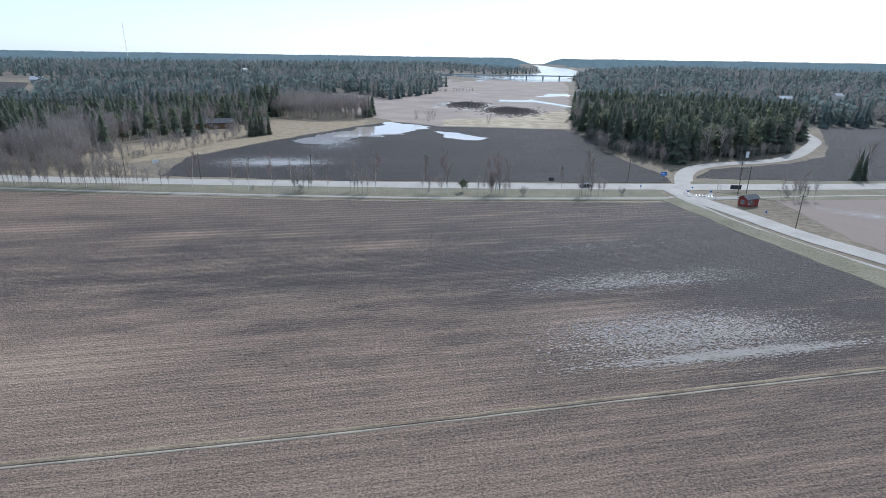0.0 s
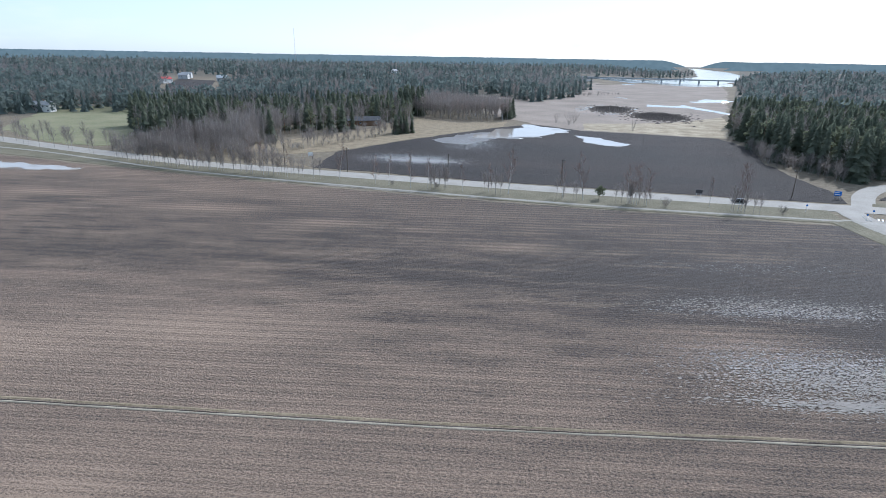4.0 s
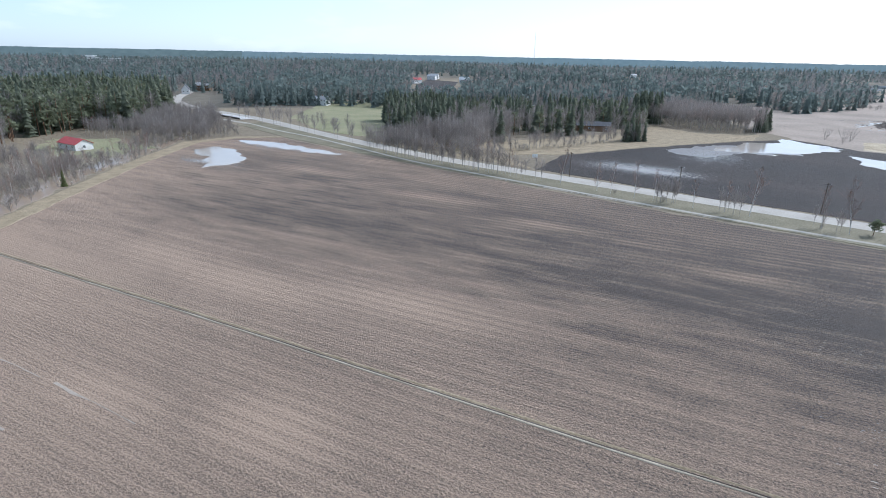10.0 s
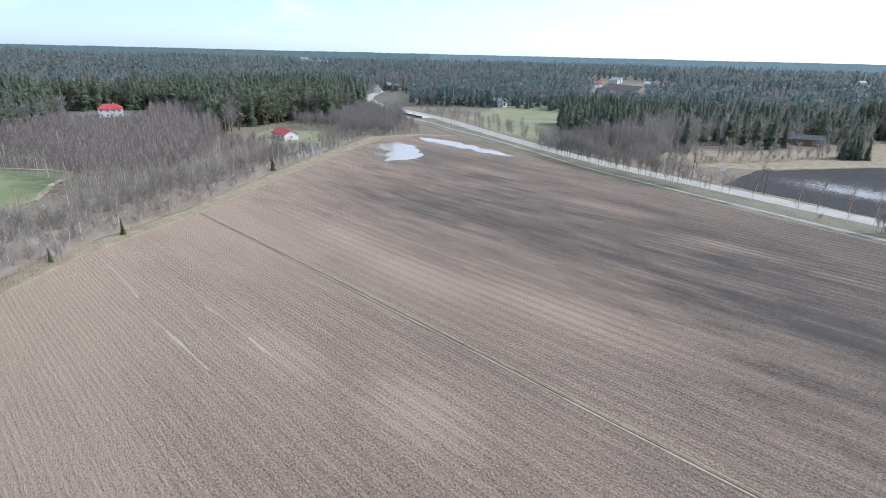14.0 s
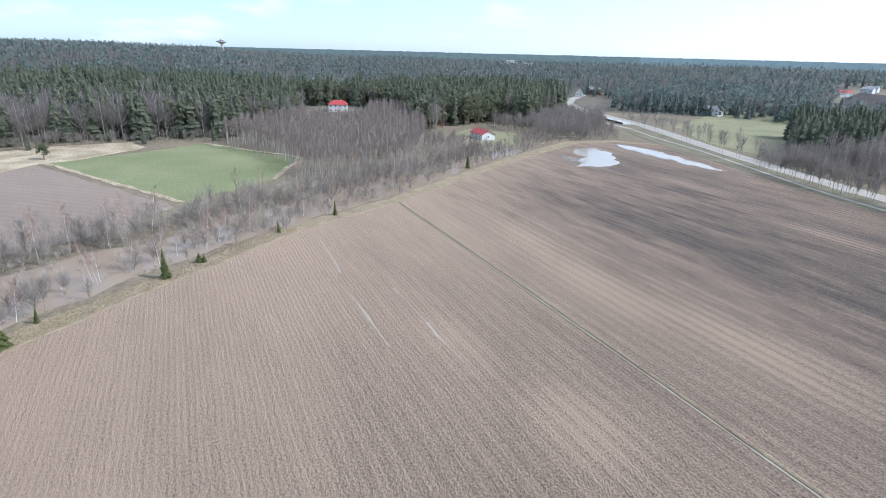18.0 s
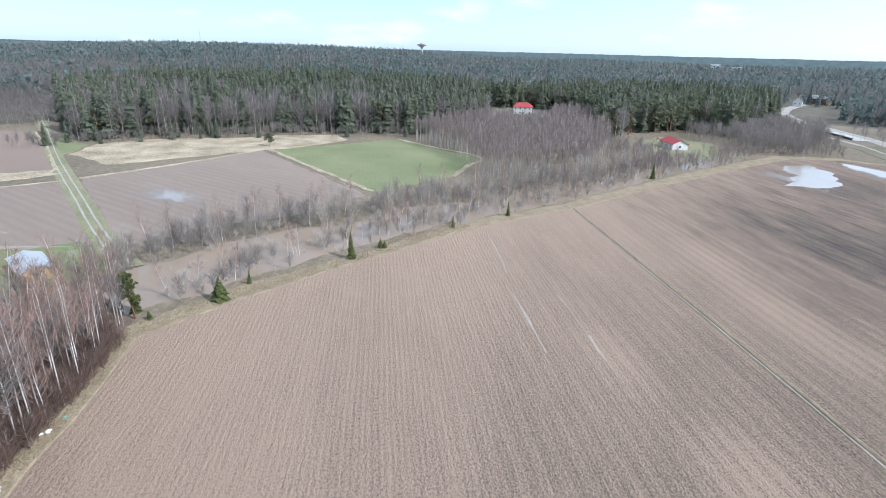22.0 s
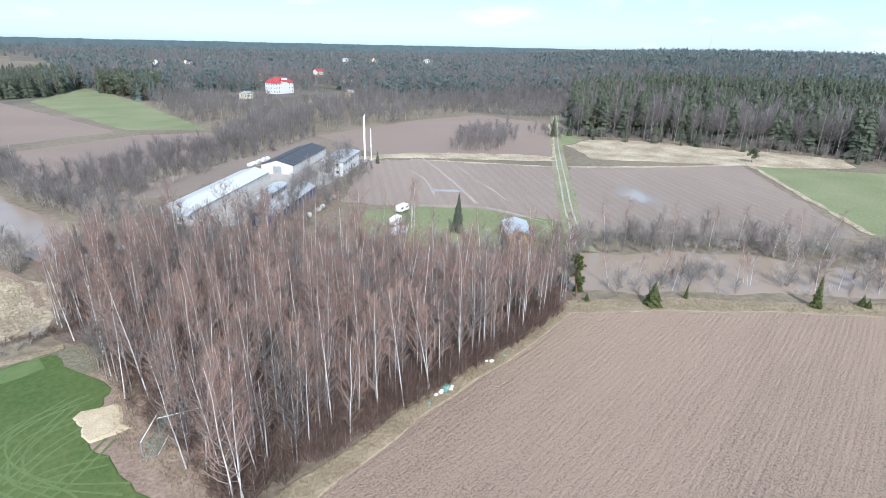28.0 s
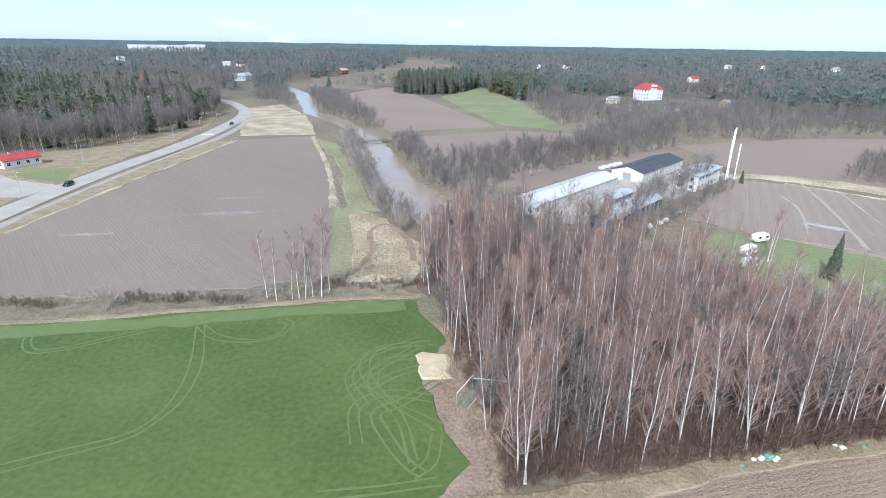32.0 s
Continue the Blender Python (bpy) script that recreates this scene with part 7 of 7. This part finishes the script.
def goal(label, x, y, turn):
    root = thing("football_goal", pose(x, y, 0, 0, 0, turn), label, "goal")
    for u in (-2.5, 2.5):
        part("post", tube(bmesh.new(), [(u, 0, 0), (u, 0, 2.0)], [0.06, 0.06], 8), "galvanised", root)
        part("stay", tube(bmesh.new(), [(u, 0, 2.0), (u, 0.8, 2.0), (u, 1.6, 0.05), (u, 0, 0.05)], [0.035] * 4, 6), "green_net", root)
    part("crossbar", tube(bmesh.new(), [(-2.5, 0, 2.0), (2.5, 0, 2.0)], [0.06, 0.06], 8), "white_paint", root)
    part("ground_bar", tube(bmesh.new(), [(-2.5, 1.6, 0.05), (2.5, 1.6, 0.05)], [0.035, 0.035], 6), "white_paint", root)
    bm = bmesh.new()
    for i in range(17):
        u = -2.5 + 5 * i / 16
        tube(bm, [(u, 0.8, 2.0), (u, 1.6, 0.05)], 0.012, 3)
    for i in range(8):
        t = i / 7
        tube(bm, [(-2.5, 0.8 + 0.8 * t, 2.0 - 1.95 * t), (2.5, 0.8 + 0.8 * t, 2.0 - 1.95 * t)], 0.012, 3)
    for s in (-2.5, 2.5):
        for i in range(5):
            tube(bm, [(s, 0.3 * i, 0.05), (s, min(0.3 * i, 1.0), 1.9 if i < 4 else 1.3)], 0.012, 3)
    part("net", bm, "green_net", root)
    return root


material("green_net", (0.12, 0.25, 0.2), (0.2, 0.36, 0.3), 2.0, 0.8, 0.0)
goal("small white football goal with a green net", -4.6, -62.5, 60)
goal("white football goal pushed into the trees", -8.2, -63.5, 170)


def frame_goal(x, y, turn):
    root = thing("bench_frame", pose(x, y, 0, 0, 0, turn), "bare wooden frame at the edge of the wood", "frame")
    for u in (-0.9, 0.9):
        part("post", tube(bmesh.new(), [(u, 0, 0), (u, 0, 1.6)], [0.05, 0.05], 6), "pole_wood", root)
    part("rail", tube(bmesh.new(), [(-0.9, 0, 1.6), (0.9, 0, 1.6)], [0.05, 0.05], 6), "pole_wood", root)


frame_goal(-3.6, -70, 100), frame_goal(-4.0, -74, 100)
# rubbish dumped at the wood's edge
rng_ = random.Random(23)
for i in range(12):
    x, y = [(-38, -49.8), (-51, -52.3), (-39.5, -50.5)][i % 3]
    bm = bmesh.new()
    bmesh.ops.create_icosphere(bm, subdivisions=2, radius=0.3)
    for v in bm.verts:
        v.co = v.co * (1 + 0.5 * noise.noise(v.co * 2 + Vector((i, 0, 0))))
        v.co.z *= 0.6
    ob = part("rubbish_bag", bm, "white_paint" if i % 4 else "green_net")
    ob.matrix_basis = pose(x + rng_.uniform(-2.4, 2.4), y + rng_.uniform(-0.6, 0.5), 0.12)
    tagged(ob, "pale bag of rubbish dumped at the wood's edge", "rubbish", "rubbish at the wood's edge")

heap("crumpled green tarpaulin among dumped rubbish", -40, -50.8, 0.8, 0.45, "green_net", 9, "tarpaulin", "rubbish")


def crossing(x, y, turn, label, n=6):
    root = thing("zebra_crossing", pose(x, y, 0.13, 0, 0, turn), label, "road marking")
    for i in range(n):
        part("stripe", boxed(-1.4, 1.4, (i - n / 2) * 1.0, (i - n / 2) * 1.0 + 0.5, 0, 0.012), "white_paint", root)


crossing(89, 189, 70, "white zebra crossing at the road junction")
crossing(116, -285, 85, "white zebra crossing on the curving road")


def mast(label, az, r, top, name="radio_mast", w=1.6):
    x, y = -math.sin(radians(az)) * r, math.cos(radians(az)) * r
    z0 = land(x, y)
    h = HEIGHT + math.tan(radians(top)) * r - z0
    root = thing(name, pose(x, y, z0), label, "mast")
    for k in range(3):
        a = k * 2.0944
        part("leg", tube(bmesh.new(), [(math.cos(a) * w, math.sin(a) * w, 0), (math.cos(a) * w * 0.7, math.sin(a) * w * 0.7, h)], [0.16, 0.16], 5), "galvanised" if k else "red_roof", root)
    bm = bmesh.new()
    n = int(h / 5)
    for i in range(n):
        for k in range(3):
            a, b = k * 2.0944, (k + 1) * 2.0944
            q = w * (1 - 0.3 * i / n)
            tube(bm, [(math.cos(a) * q, math.sin(a) * q, h * i / n), (math.cos(b) * q, math.sin(b) * q, h * (i + 1) / n)], 0.07, 3)
    part("bracing", bm, "galvanised", root)
    part("aerial", tube(bmesh.new(), [(0, 0, h), (0, 0, h + 6)], [0.12, 0.06], 6), "galvanised", root)


mast("tall slender radio mast on the horizon", 29.8, 2600, 2.35)
mast("tall lattice radio mast beyond the forest", 118.3, 2400, 1.65)
for k_ in (0, 1):
    mast("dark lattice mast beside the far factory", 199.9 + k_ * 0.25, 2500, 0.42, w=2.0)
t_ = thing("water_tower", pose(-math.sin(radians(97.75)) * 2300, math.cos(radians(97.75)) * 2300, land(-math.sin(radians(97.75)) * 2300, math.cos(radians(97.75)) * 2300)), "mushroom-shaped grey concrete water tower above the forest", "water tower")
z_ = HEIGHT + 17 - t_.matrix_basis.translation.z
part("shaft", tube(bmesh.new(), [(0, 0, 0), (0, 0, z_ * 0.6), (0, 0, z_ - 4)], [5, 4, 5], 16), "concrete", t_)
part("bowl", tube(bmesh.new(), [(0, 0, z_ - 8), (0, 0, z_ - 3), (0, 0, z_ + 0.5), (0, 0, z_ + 2.5)], [5, 12, 20, 20], 24), "concrete", t_)
part("roof", tube(bmesh.new(), [(0, 0, z_ + 2.5), (0, 0, z_ + 4.5), (0, 0, z_ + 5.2)], [19, 8, 5], 24), "dark_roof", t_)
part("plant_room", tube(bmesh.new(), [(0, 0, z_ + 5.2), (0, 0, z_ + 8.5)], [5, 5], 16), "concrete", t_)
for i, (x, y) in enumerate(HOMES):
    if (x, y) not in ((201, -413), (373, 641), (474, 705)):
        house("pale house in a glade of the far woods", x, y, 35 * i % 90, 14, 8, 5.5, 3.0, ("white_wall", "cream_wall")[i % 2], ("grey_roof", "dark_roof", "grey_roof", "red_roof")[i % 4], (3, 2), 2, chimney=False)
# far factory, blocks of flats and the road bridge over the bay
for az_, r_, L_, el_, lab_ in ((204.6, 2100, 225, -0.36, "long white factory hall on the far ridge"), (202.2, 2120, 60, -0.3, "tall white factory block on the far ridge"), (70.2, 1750, 26, -0.62, "white block of flats above the trees"), (69.0, 1745, 62, -0.8, "long white block of flats above the trees")):
    x_, y_ = -math.sin(radians(az_)) * r_, math.cos(radians(az_)) * r_
    h_ = HEIGHT + math.tan(radians(el_)) * r_ - land(x_, y_)
    b_ = thing("far_building", pose(x_, y_, land(x_, y_), 0, 0, az_), lab_, "building")
    part("wall", boxed(-L_ / 2, L_ / 2, -8, 8, -1, h_), "white_wall", b_)
    part("roof", boxed(-L_ / 2 - 0.5, L_ / 2 + 0.5, -8.5, 8.5, h_, h_ + 0.6), "white_paint", b_)
    for i in range(int(L_ / 7) if L_ < 100 else 0):
        window(b_, -L_ / 2 + 7 * (i + 0.5), -8, h_ - 3.5, 3.6, 1.6, 0)
b_ = thing("road_bridge", pose(140, 1330, 0, 0, 0, -2), "long low concrete road bridge across the bay", "bridge")
part("deck", boxed(-220, 160, -5, 5, 5.5, 7.0), "concrete", b_)
part("railing", boxed(-220, 160, -5.2, -5.05, 7.0, 8.1), "galvanised", b_)
for i in range(10):
    part("pier", boxed(-200 + i * 38, -197.5 + i * 38, -4, 4, -0.5, 5.5, bevel=0.2), "concrete", b_)
# the underpass where the main road crosses the stream
u_ = thing("road_bridge", pose(-372, 221, 0, 0, 0, -3), "short road bridge with steel rails", "bridge")
part("deck", boxed(-20, 20, -5.0, 5.0, -0.2, 0.1), "concrete", u_)
for s_ in (-5.0, 5.0):
    rl_ = part("railing", boxed(-22, 22, s_ - 0.05, s_ + 0.05, 0.95, 1.1), "galvanised", u_)
    for i in range(12):
        part("rail_post", boxed(-22 + i * 4, -21.9 + i * 4, s_ - 0.05, s_ + 0.05, 0.1, 0.95), "galvanised", rl_)
# dark panel added for the shaded band beneath the road
part("abutment", boxed(-18, 18, -5.6, -5.1, -0.1, 0.95), "dark_earth", u_, "dark panel for the shade beneath the bridge")
f_ = thing("foot_bridge", pose(29, -268, 0, 0, 0, 8), "dark wooden footbridge over the river", "bridge")
part("deck", boxed(-10, 9, -1, 1, 0.5, 0.7), "pole_wood", f_)
for s_ in (-1, 1):
    part("railing", boxed(-10, 9, s_ - 0.05, s_ + 0.05, 1.4, 1.5), "pole_wood", f_)
